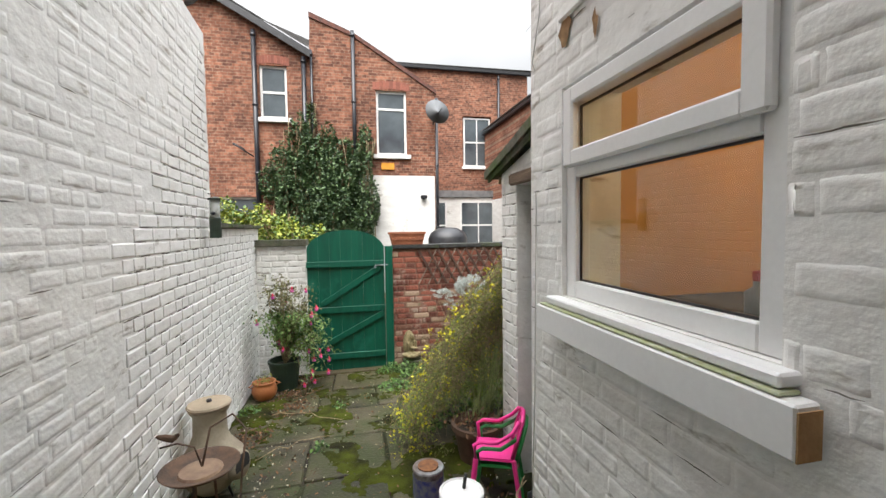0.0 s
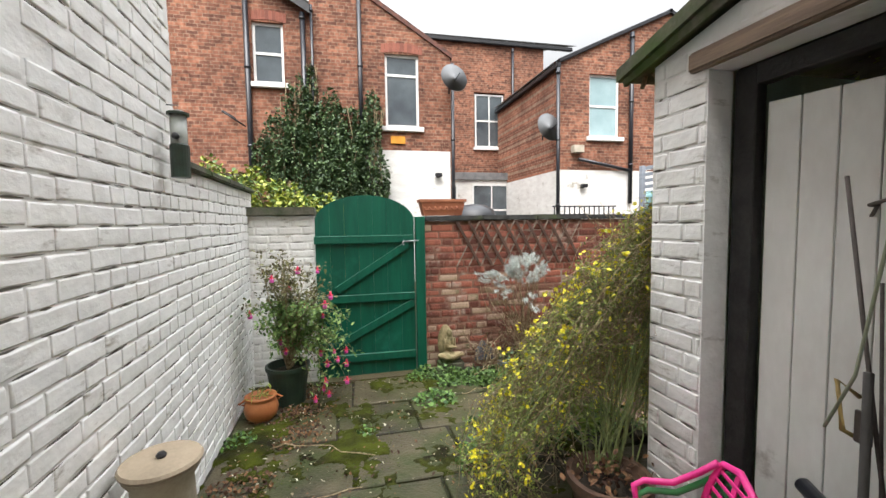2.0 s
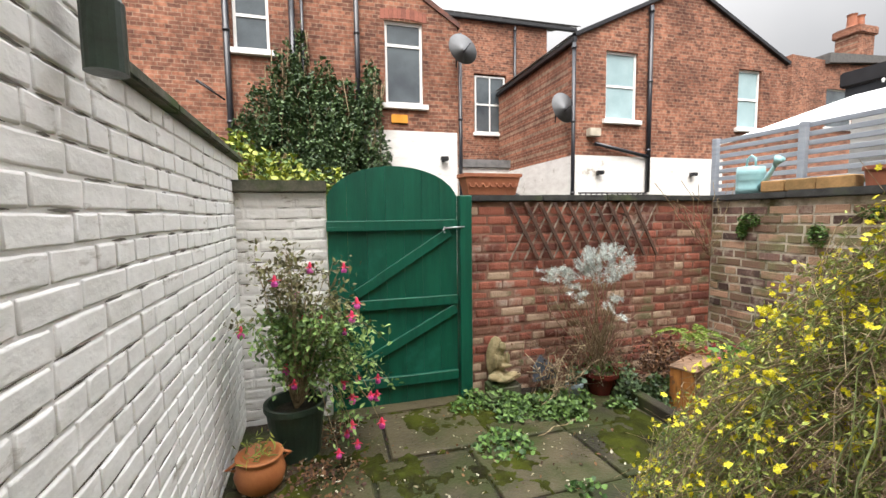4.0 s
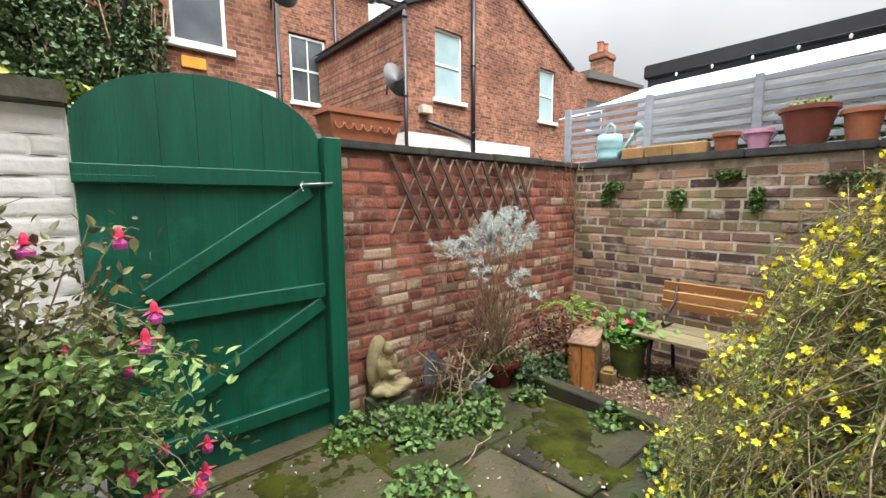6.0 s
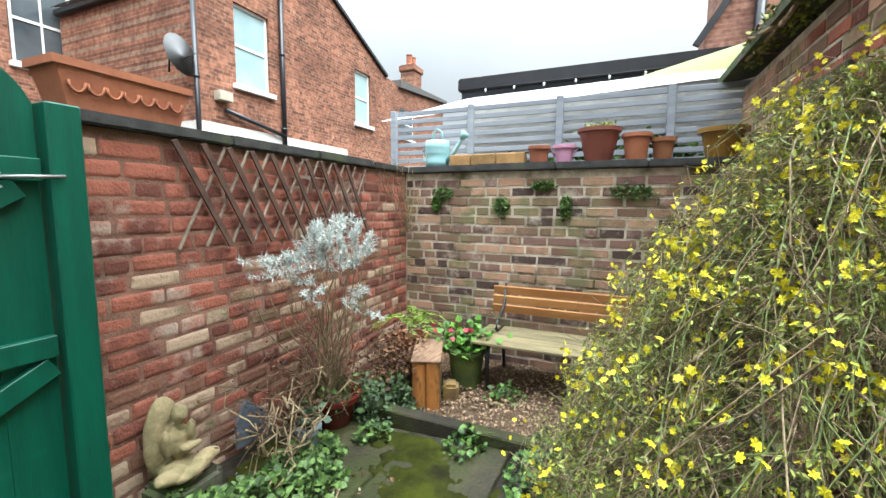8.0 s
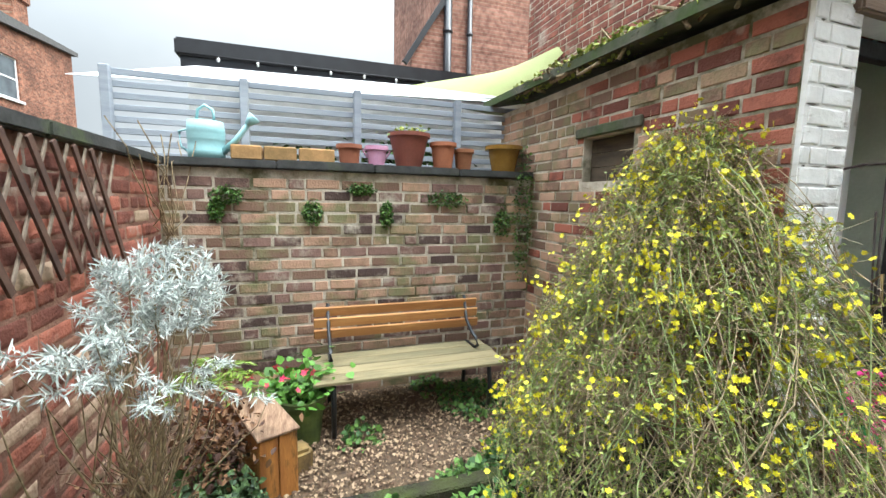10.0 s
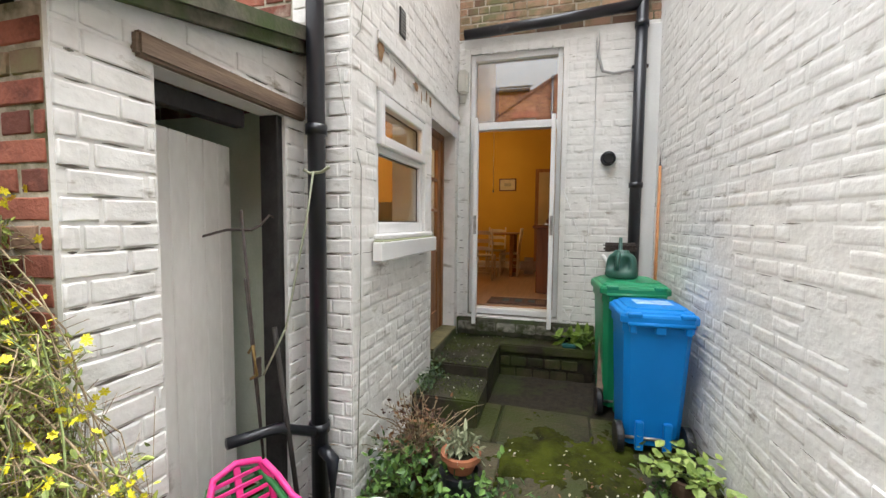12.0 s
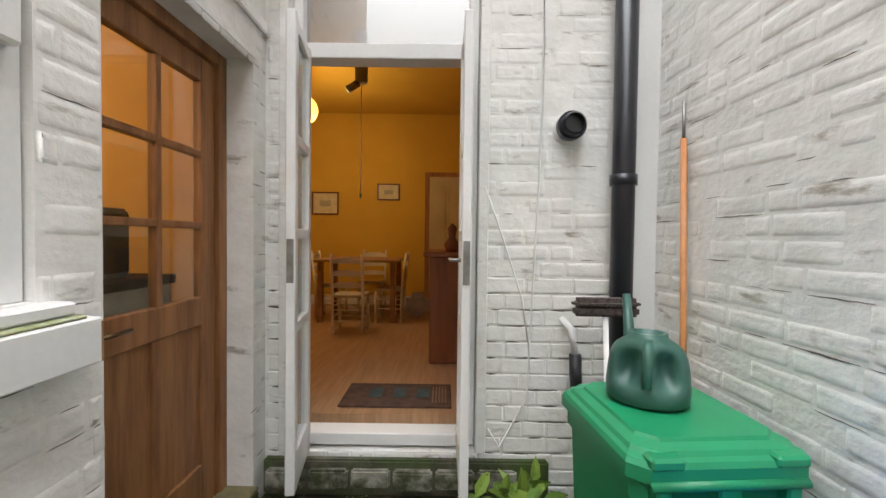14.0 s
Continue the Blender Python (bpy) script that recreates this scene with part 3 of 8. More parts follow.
# ---- ground ----
gs = [(-40, -40, -0.3), (60, -40, -0.3), (60, 60, -0.3), (-40, 60, -0.3)]
ground = tagged(new("ground", raw("ground", gs, [(0, 1, 2, 3)])), "bare dark earth round the houses", "ground", kind="structure")
ground.data.materials.append(SOIL)


def yard_floor():
    nx, ny = 90, 130
    vs, fs = [], []
    for j in range(ny + 1):
        for i in range(nx + 1):
            x, y = -1.6 + 5.0 * i / nx, -0.9 + 7.0 * j / ny
            vs.append((x, y, ground_z(y) - 0.012 + 0.014 * noise.noise(Vector((x * 5, y * 5, 0))) + 0.006 * noise.noise(Vector((x * 22, y * 22, 3))) if not (x > 1.68 and y > 2.6) else -0.155 + 0.012 * noise.noise(Vector((x * 5, y * 5, 0)))))
    for j in range(ny):
        for i in range(nx):
            a = j * (nx + 1) + i
            fs.append((a, a + 1, a + nx + 2, a + nx + 1))
    ob = new("floor_yard", raw("floor_yard", vs, fs, True))
    ob.data.materials.append(SOIL)
    return tagged(ob, "damp soil and moss between the paving slabs", "ground", kind="structure")


yard = yard_floor()


def slabs():
    r = random.Random(5)
    rows = [(0.2, 0.75), (0.76, 1.35), (1.36, 2.0), (2.01, 2.6), (2.61, 3.3), (3.31, 3.95), (3.96, 4.55), (4.56, 5.2)]
    p = tagged(new("pavement_yard"), "worn mossy stone paving slabs of a back yard", "pavement", kind="structure")
    for j, (y0, y1) in enumerate(rows):
        cuts = [-1.24, -0.55 + 0.05 * (j % 2), 0.1 - 0.08 * (j % 3), 0.75]
        if y0 > 2.5:
            cuts = [-1.3, -0.5 + 0.12 * (j % 2), 0.12 + 0.2 * (j % 2), 0.86, 1.58]
        for x0, x1 in zip(cuts, cuts[1:]):
            zt = ground_z((y0 + y1) / 2) + (r.uniform(-0.004, 0.004) if x0 < -1 else r.uniform(0.004, 0.016))
            b = box(-(x1 - x0) / 2 + 0.012, (x1 - x0) / 2 - 0.012, -(y1 - y0) / 2 + 0.01, (y1 - y0) / 2 - 0.012, -0.05, 0, 0.008)
            for v in b.verts:
                v.co.x += 0.02 * noise.noise(Vector((v.co.x * 9, v.co.y * 9, j)))
                v.co.y += 0.02 * noise.noise(Vector((v.co.x * 9, v.co.y * 9, j + 9)))
            ob = part("slab", b, SLAB, p)
            ob.matrix_basis = pose((x0 + x1) / 2, (y0 + y1) / 2, zt, -2.9 + r.uniform(-0.5, 0.5), r.uniform(-0.6, 0.6), r.uniform(-1, 1))


slabs()


def moss_sheet():
    """Low moss that creeps over the joints and the edges of the slabs."""
    h = 0.0125
    nx, ny = 225, 400
    vs, fs, idx = [], [], {}
    field = np.zeros((nx + 1, ny + 1))
    for i in range(nx + 1):
        for j in range(ny + 1):
            x, y = -1.3 + i * h, 0.25 + j * h
            n1 = noise.noise(Vector((x * 2.3, y * 1.7, 9)))
            n2 = noise.noise(Vector((x * 9, y * 9, 4)))
            n3 = noise.noise(Vector((x * 28, y * 28, 2)))
            strip = 0.2 * math.exp(-((x + 0.22 + 0.1 * math.sin(y * 2)) / 0.16) ** 2) + 0.16 * math.exp(-((x - 0.3) / 0.16) ** 2) + 0.1 * math.exp(-((x + 0.75) / 0.2) ** 2)
            field[i, j] = n1 * 0.8 + n2 * 0.35 + n3 * 0.16 + strip - 0.12
    for i in range(nx + 1):
        for j in range(ny + 1):
            if field[i, j] > -0.08:
                x, y = -1.3 + i * h, 0.25 + j * h
                idx[(i, j)] = len(vs)
                f = field[i, j]
                z = ground_z(y) + 0.004 + 0.02 * min(f / 0.3, 1.0) + 0.004 * noise.noise(Vector((x * 70, y * 70, 1)))
                vs.append((x, y, z if f > 0 else z - 0.03))
    for i in range(nx):
        for j in range(ny):
            q = [(i, j), (i + 1, j), (i + 1, j + 1), (i, j + 1)]
            if all(k in idx for k in q):
                fs.append(tuple(idx[k] for k in q))
    t = thing("creeping_moss", "dark green moss creeping over worn paving slabs", "moss")
    part("moss", raw("moss", vs, fs, True), MOSS, t)["kind"] = "stuff"


moss_sheet()
# raised step before the doors
MOSSY = mat("moss_covered_stone", (0.048, 0.039, 0.023), (0.015, 0.013, 0.008), 4, 0.8, bump=1.0, grain=110, stain=(0.045, 0.058, 0.008), stain_amount=0.45, stain_scale=2.6, depth=0.01)
step = tagged(new("platform_step"), "mossy raised stone step before the doors", "step", kind="structure")
part("slab", box(0.24, 0.745, -0.845, 0.15, 0.0, 0.42, 0.012), MOSSY, step)
part("slab", box(0.24, 0.74, 0.155, 0.62, 0.0, 0.33, 0.012), MOSSY, step)
part("slab", box(-0.66, 0.236, -0.845, -0.54, 0.34, 0.42, 0.012), MOSSY, step)
part("riser", box(-0.64, 0.236, -0.845, -0.57, 0.0, 0.338, 0.006), SOIL, step)
part("plinth", box(-0.66, 0.74, -0.845, -0.8, 0.422, 0.6, 0.01), STONE, step)
FLAKE = mat("flaking_white_render", (0.34, 0.33, 0.28), (0.04, 0.042, 0.022), 11, 0.9, bump=1.0, grain=40, stain=(0.045, 0.055, 0.02), stain_amount=0.45, stain_scale=7)
for i in range(6):
    x = -0.5 + i * 0.205
    part("brick", box(x, x + 0.19, -0.805, -0.772 + 0.008 * (i % 3), 0.47 + 0.005 * (i % 2), 0.565, 0.01), FLAKE, step)
for i in range(5):
    x = -0.56 + i * 0.16
    part("brick", box(x, x + 0.148, -0.575, -0.559, 0.1, 0.19, 0.01), SLAB, step)
    part("brick", box(x + 0.06, min(x + 0.2, 0.23), -0.575, -0.558, 0.21, 0.3, 0.008), SLAB, step)


# ---- houses behind ----
def box_ob(name, material, parent, *dims, bevel=0.0, label="", m=None):
    return part(name, box(*dims, bevel=bevel, m=m), material, parent, label)


def sash(name, x0, x1, z0, z1, y, style="sash", sill=True, parent=None, glass=None):
    """A house window in a wall that faces south: frame, panes, sill."""
    w = tagged(new(name), "white-framed %s window of a brick house" % {"sash": "sash", "top": "top-light", "four": "four-pane sash", "tall": "tall narrow"}[style], kind="structure")
    w.parent = parent
    fw = 0.06
    b = box(x0, x0 + fw, y - 0.03, y + 0.05, z0, z1)
    box(x1 - fw, x1, y - 0.03, y + 0.05, z0, z1, bm=b)
    box(x0 + fw, x1 - fw, y - 0.03, y + 0.05, z0, z0 + fw, bm=b)
    box(x0 + fw, x1 - fw, y - 0.03, y + 0.05, z1 - fw, z1, bm=b)
    zm = z0 + (z1 - z0) * (0.72 if style == "top" else 0.5)
    box(x0 + fw, x1 - fw, y - 0.025, y + 0.045, zm - 0.03, zm + 0.03, bm=b)
    if style == "four":
        xm = (x0 + x1) / 2
        box(xm - 0.02, xm + 0.02, y - 0.02, y + 0.04, z0 + fw, zm - 0.03, bm=b)
        box(xm - 0.02, xm + 0.02, y - 0.02, y + 0.04, zm + 0.03, z1 - fw, bm=b)
    part("window_frame", b, FARUPVC, w)
    g = glass or FARGLASS
    part("pane", box(x0 + fw, x1 - fw, y + 0.0, y + 0.01, z0 + fw, zm - 0.03), g, w)
    part("pane", box(x0 + fw, x1 - fw, y + 0.0, y + 0.01, zm + 0.03, z1 - fw), g, w)
    if sill:
        part("window_sill", box(x0 - 0.1, x1 + 0.1, y - 0.2, y - 0.031, z0 - 0.12, z0 - 0.003, 0.01), FARUPVC, w)
    return w


def drain(x, y, z0, z1, r=0.055, parent=None, label="black cast iron downpipe on a brick wall"):
    t = thing("downpipe", label, "downpipe")
    part("pipe", tubes([[(x, y, z0), (x, y, z1)]], [r], 10), DPIPE, t)
    z = z1 - 0.1
    while z > z0 + 0.3:
        part("collar", tubes([[(x, y, z - 0.06), (x, y, z)]], [r * 1.25], 10), DPIPE, t)
        z -= 1.8
    return t


BACKC = mat("blue_roller_blind", (0.33, 0.45, 0.47), (0.26, 0.37, 0.39), 2, 0.5, bump=0)
HY = 11.5
AX = -11.0     # the left house's own x starts here; its wall faces south, so it is laid from the east end
house = thing("terraced_house", "red brick terraced house with slate roof and white sash windows", "house")
pts = [(-11, 8.1), (-3.5, 7.95), (-1.16, 6.63), (-1.13, 6.63), (-1.1, 7.64), (0.05, 7.18), (1.05, 6.57), (2.33, 5.77)]


def line(pts, x):
    for (x0, z0), (x1, z1) in zip(pts, pts[1:]):
        if x0 <= x <= x1:
            return z0 + (z1 - z0) * (x - x0) / (x1 - x0)
    return pts[-1][1] if x > pts[-1][0] else pts[0][1]


def south_wall(name, xe, length, z0, pts, thick, holes, material, parent, y=HY):
    """A wall facing south from its east end xe; holes and roofline in world x."""
    cuts = [xe - x for x, _ in pts if 0 < xe - x < length]
    hs = [(xe - h[1], xe - h[0], h[2], h[3]) for h in holes]
    ob = new(name, wall_core(length, z0, lambda u: line(pts, xe - u), thick, hs, cuts))
    ob.data.materials.append(material)
    ob.parent = parent
    ob.matrix_basis = pose(xe, y, 0, 0, 0, 180)
    return ob


holesA = [(-2.42, -1.73, 4.86, 6.25), (0.64, 1.5, 3.96, 5.76), (-3.6, -2.5, 1.3, 2.75)]
south_wall("wall", 2.33, 13.3, -0.3, pts, 0.3, holesA, FARBRICK, house)
part("wall_paint", box(0.1, 2.3, HY - 0.022, HY - 0.002, 0.0, 3.37), FARWHITE, house, "white-painted lower wall")
part("side_wall", box(2.0, 2.33, HY + 0.301, 16.2, -0.3, 5.7), FARBRICK2, house)
sash("window_1", -2.42, -1.73, 4.86, 6.25, HY + 0.1, "sash", parent=house)
sash("window_2", 0.64, 1.5, 3.96, 5.76, HY + 0.1, "top", parent=house)
sash("window_3", -3.6, -2.5, 1.3, 2.75, HY + 0.1, "sash", sill=False, parent=house)
part("curtain", box(-3.5, -2.6, HY + 0.16, HY + 0.18, 1.4, 2.7), mat("red_curtain", (0.3, 0.03, 0.03), (0.14, 0.01, 0.015), 10, 0.9, bump=0, stretch=(8, 1, 0.2)), house)
for x0, x1, zz in ((-2.5, -1.65, 6.25), (0.55, 1.6, 5.76)):
    b = bmesh.new()
    k = 11
    for i in range(k):
        xa = x0 + (x1 - x0) * (i + 0.04) / k
        xb = x0 + (x1 - x0) * (i + 0.96) / k
        rise = 0.05 * math.sin(math.pi * (i + 0.5) / k)
        box(xa, xb, HY - 0.012, HY + 0.05, zz + rise + 0.005, zz + rise + 0.22, bm=b)
    part("arch_brick", b, mat("arch_brick", (0.3, 0.11, 0.075), (0.2, 0.075, 0.055), 5, 0.9, vary=0.5, island=True), house)
# dark sheet painted as the shade of the rooms behind the windows
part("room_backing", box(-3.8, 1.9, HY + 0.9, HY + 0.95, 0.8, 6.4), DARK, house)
part("box", box(0.72, 1.02, HY + 0.2, HY + 0.4, 4.05, 4.45), mat("cream_card", (0.5, 0.44, 0.28)), house)
part("box", box(1.08, 1.42, HY + 0.2, HY + 0.4, 4.05, 4.52), mat("grey_card", (0.3, 0.3, 0.29)), house)
part("wall_vent", box(0.75, 1.12, HY - 0.05, HY - 0.001, 3.53, 3.72, 0.01), mat("yellow_vent_paint", (0.75, 0.33, 0.04)), house, "yellow wall vent cover")
roofA = [(-11, 8.1), (-3.5, 7.95), (-1.1, 6.6)]
b = bmesh.new()
for (xa, za), (xb, zb) in zip(roofA, roofA[1:]):
    v = [b.verts.new(c) for c in ((xa, HY - 0.2, za + 0.06), (xb, HY - 0.2, zb + 0.06), (xb, HY + 0.2, zb + 0.1), (xa, HY + 0.2, za + 0.1), (xa, HY - 0.2, za - 0.14), (xb, HY - 0.2, zb - 0.14))]
    b.faces.new((v[0], v[1], v[2], v[3]))
    b.faces.new((v[4], v[5], v[1], v[0]))
    b.faces.new((v[5], v[4], v[3], v[2]))
part("bargeboard", b, BLACK, house)


def slates(p0, p1, q0, q1, rows, cols, parent, label=""):
    """A slated slope: p0-p1 the eave, q0-q1 the ridge."""
    p0, p1, q0, q1 = map(Vector, (p0, p1, q0, q1))
    nrm = (p1 - p0).cross(q0 - p0).normalized()
    if nrm.z < 0:
        nrm = -nrm
    vs, fs = [], []
    for j in range(rows):
        for i in range(cols):
            o = 0.5 * (j % 2)
            a, c = (i - o) / cols, (i + 0.96 - o) / cols
            a, c = max(a, 0), min(c, 1)
            if c <= a:
                continue
            f0, f1 = j / rows, min((j + 1.1) / rows, 1)
            e = [p0.lerp(p1, a).lerp(q0.lerp(q1, a), f0), p0.lerp(p1, c).lerp(q0.lerp(q1, c), f0), p0.lerp(p1, c).lerp(q0.lerp(q1, c), f1), p0.lerp(p1, a).lerp(q0.lerp(q1, a), f1)]
            base = len(vs)
            vs += [tuple(e[0] + nrm * 0.022), tuple(e[1] + nrm * 0.022), tuple(e[2] + nrm * 0.003), tuple(e[3] + nrm * 0.003), tuple(e[0]), tuple(e[1])]
            fs += [(base, base + 1, base + 2, base + 3), (base + 4, base + 5, base + 1, base)]
    me = raw("roof", vs, fs)
    return part("roof", me, mat("roof_slates", (0.12, 0.115, 0.11), (0.05, 0.05, 0.05), 3, 0.65, vary=0.5, island=True, bump=0.3), parent, label)


slates((-3.5, HY - 0.15, 8.05), (-1.12, HY - 0.15, 6.72), (-6.5, 15.5, 10.6), (-1.12, 15.5, 8.6), 18, 16, house)
part("parapet", prism([(-1.12, 7.6), (0.05, 7.17), (1.05, 6.56), (2.38, 5.74), (2.38, 5.86), (1.08, 6.67), (0.06, 7.28), (-1.12, 7.74)], HY - 0.04, HY + 0.34), mat("dark_coping_brick", (0.17, 0.07, 0.05), (0.07, 0.045, 0.04), 9, 0.9), house)
for x, z0, z1, r in ((-2.52, 0.6, 7.1, 0.06), (-1.28, 0.6, 6.5, 0.06), (-1.08, 2.0, 6.7, 0.035), (0.03, 2.3, 7.3, 0.055), (2.36, 0.2, 5.6, 0.045)):
    drain(x, HY - 0.09, z0, z1, r, house)

# recessed main range
RY = 16.3
main = thing("terraced_house", "red brick terrace rear wall with slate roof and white windows", "house")
south_wall("wall", 7.4, 6.4, -0.3, [(1.0, 8.3), (7.4, 8.35)], 0.3, [(4.5, 5.75, 4.4, 6.5), (2.75, 3.25, 4.2, 6.5)], FARBRICK, main, RY)
sash("window_4", 4.55, 5.72, 4.42, 6.45, RY + 0.1, "four", parent=main)
sash("window_5", 2.75, 3.25, 4.2, 6.5, RY + 0.1, "tall", parent=main)
# near-black sheet: the unlit rooms' shade as colour
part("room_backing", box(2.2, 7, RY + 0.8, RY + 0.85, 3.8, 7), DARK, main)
part("gutter", box(1.2, 8.6, RY - 0.16, RY - 0.02, 8.28, 8.42, 0.02), BLACK, main)
slates((1.2, RY - 0.1, 8.45), (8.8, RY - 0.1, 8.5), (1.2, RY + 3.5, 9.7), (8.8, RY + 3.5, 9.7), 12, 26, main)
drain(6.05, RY - 0.1, 3.4, 8.2, 0.05, main)
bay = thing("bay_extension", "white-painted lean-to bay with glazed doors and lead roof", "extension")
part("wall", box(2.45, 6.2, RY - 0.9, RY - 0.1, -0.3, 3.05), FARWHITE, bay)
part("roof", prism([(2.35, 3.06), (6.3, 3.06), (6.1, 3.32), (2.6, 3.32)], RY - 1.0, RY - 0.05), mat("lead_roof", (0.2, 0.2, 0.2), (0.11, 0.11, 0.11), 4, 0.6), bay)
sash("window_6", 2.75, 3.55, 1.0, 2.9, RY - 0.93, "sash", sill=False, parent=bay)
sash("window_7", 4.1, 5.6, 1.0, 2.9, RY - 0.93, "four", sill=False, parent=bay)

# gabled wing
wing = thing("gabled_house", "pale red brick gabled house with black pipes and white lower wall", "house")
gp = [(5.46, 5.87), (8.97, 7.55), (12.7, 5.78)]
holesB = [(6.38, 7.36, 3.9, 5.65), (10.85, 11.72, 3.88, 5.55)]
south_wall("wall", 12.75, 7.3, -0.3, gp, 0.3, holesB, FARBRICK, wing)
part("side_wall", box(5.46, 5.75, HY + 0.302, RY, -0.3, 5.8), FARBRICK, wing)
part("wall_paint", box(5.44, 10.36, HY - 0.022, HY - 0.002, 0.0, 2.95), FARWHITE, wing, "white-painted lower wall")
part("wall_paint", box(5.438, 5.458, HY - 0.02, RY - 0.9, 0.0, 2.95), FARWHITE, wing, "white-painted lower wall")
sash("window_8", 6.38, 7.36, 3.9, 5.65, HY + 0.1, "sash", parent=wing, glass=BACKC)
sash("window_9", 10.85, 11.72, 3.88, 5.55, HY + 0.1, "sash", parent=wing, glass=BACKC)
for (xa, za), (xb, zb) in zip(gp, gp[1:]):
    part("verge", beam((xa - 0.05, HY - 0.02, za + 0.05), (xb + 0.05, HY - 0.02, zb + 0.05), 0.14, 0.09, 0), BLACK, wing)
part("gutter", box(5.33, 5.45, HY - 0.1, RY, 5.72, 5.86, 0.02), BLACK, wing)
slates((5.3, HY, 5.88), (5.3, RY, 5.88), (8.97, HY, 7.6), (8.97, RY, 7.6), 14, 18, wing)
drain(5.36, HY - 0.1, 0.3, 5.7, 0.05, wing)
drain(7.68, HY - 0.09, 2.0, 6.85, 0.06, wing)
part("waste_pipe", tubes([[(6.0, HY - 0.1, 3.25), (7.66, HY - 0.1, 2.95)]], [0.05], 8), DPIPE, wing)
part("flue_box", box(5.8, 6.12, HY - 0.2, HY - 0.001, 3.42, 3.62, 0.01), mat("beige_box", (0.5, 0.45, 0.36)), wing)

third = thing("end_house", "brick end house with a tall chimney stack and white window", "house")
south_wall("wall", 28.9, 9.0, -0.3, [(19.9, 8.55), (24, 8.4), (28.8, 8.9)], 0.3, [(22.2, 24.1, 5.4, 7.2)], FARBRICK, third, RY)
sash("window_10", 22.2, 24.1, 5.4, 7.2, RY + 0.1, "sash", parent=third)
part("wall", box(12.75, 15.5, 13.5, 13.8, -0.3, 6.0), FARBRICK, third)
part("chimney", box(24.5, 25.65, RY + 0.2, RY + 1.2, 8.3, 10.5, 0.03), FARBRICK, third)
part("chimney_cap", box(24.4, 25.75, RY + 0.1, RY + 1.3, 10.05, 10.45, 0.05), FARBRICK, third)
for x in (24.8, 25.35):
    part("chimney_pot", lathe([(0.24, 10.5), (0.2, 10.6), (0.18, 11.05), (0.22, 11.15)], 12, m=Matrix.Translation((x, RY + 0.7, 0))), TERRA, third)
part("roof", prism([(22.0, 8.3), (29.2, 8.9), (29.2, 9.1), (22.0, 8.75)], RY - 0.2, RY + 2), SLATE, third)

# house beyond the fence and neighbour's wing
east = thing("brick_house", "red brick neighbouring house with blue-grey drainpipe", "house")
part("wall", box(9.0, 14, -6, 1.5, -0.3, 9), FARBRICK2, east)
b = bmesh.new()
v = [b.verts.new(c) for c in ((9.0, 1.5, -0.3), (9.0, 2.2, -0.3), (9.0, 2.2, 4.5), (9.0, 1.5, 5.6), (12, 1.5, -0.3), (12, 2.2, -0.3), (12, 2.2, 4.5), (12, 1.5, 5.6))]
for f in ((0, 1, 2, 3), (7, 6, 5, 4), (0, 4, 5, 1), (1, 5, 6, 2), (2, 6, 7, 3)):
    b.faces.new([v[i] for i in f])
part("side_wing", b, FARBRICK2, east)
part("verge", beam((8.95, 2.35, 4.3), (8.95, 1.45, 5.75), 0.1, 0.12, 0), BLACK, east)
drain(8.93, 1.38, 0, 7, 0.09, east, "blue-grey plastic downpipe on a brick wall")
drain(8.93, 0.86, 0, 7, 0.06, east)
nb = thing("neighbour_house", "red brick neighbouring wing behind a white yard wall", "house")
part("wall", box(-5.5, -1.46, -2.0, 3.6, -0.3, 7.0), FARBRICK2, nb)
back = thing("own_house", "tall brick terraced house behind the yard", "house")
part("wall", box(-6, 6, -9.5, -9.2, -0.3, 9), FARBRICK2, back)


def dish(x, y, z, az, r=0.36):
    t = thing("satellite_dish", "grey round satellite dish on a wall bracket", "satellite dish", x, y, z, az)
    prof = [(r * k / 6, 0.2 * r * (k / 6) ** 2 * 0.5) for k in range(0, 7)]
    prof[0] = (0.0015, 0)
    part("reflector", lathe(prof, 24, m=pose(0, -0.25, 0, 78, 0, 0)), mat("dish_grey", (0.17, 0.175, 0.18), (0.14, 0.145, 0.15), 6, 0.75), t, smooth=True)
    part("bracket", tubes([[(0, -0.22, 0), (0, 0, -0.05), (0, 0.02, -0.3)], [(0, -0.25, -0.1), (0, -0.6, 0.02)]], [0.02, 0.012], 6), BLACK, t)
    return t


dish(2.26, HY - 0.15, 5.12, 12)
dish(5.1, HY + 0.3, 4.12, 12, 0.4)
dish(-1.6, 3.615, 4.1, 180, 0.2)
for x, z in ((1.95, 2.75), (6.15, 2.5), (9.2, 2.5)):
    t = thing("flood_lamp", "small black outdoor lamp on a white wall", "lamp", x, HY - 0.05, z)
    part("bracket", box(-0.04, 0.04, -0.02, 0.03, -0.06, 0.06, 0.008), BLACK, t)
    part("head", box(-0.09, 0.09, -0.16, -0.03, -0.05, 0.05, 0.015), BLACK, t)
t = thing("alarm_bracket", "black metal bracket fixed to a brick wall", "bracket", -2.85, HY - 0.02, 4.0)
part("arm", tubes([[(0, 0, 0), (-0.2, -0.25, 0.1)], [(-0.2, -0.25, 0.1), (0.25, -0.1, -0.2)]], [0.03, 0.02], 6), BLACK, t)

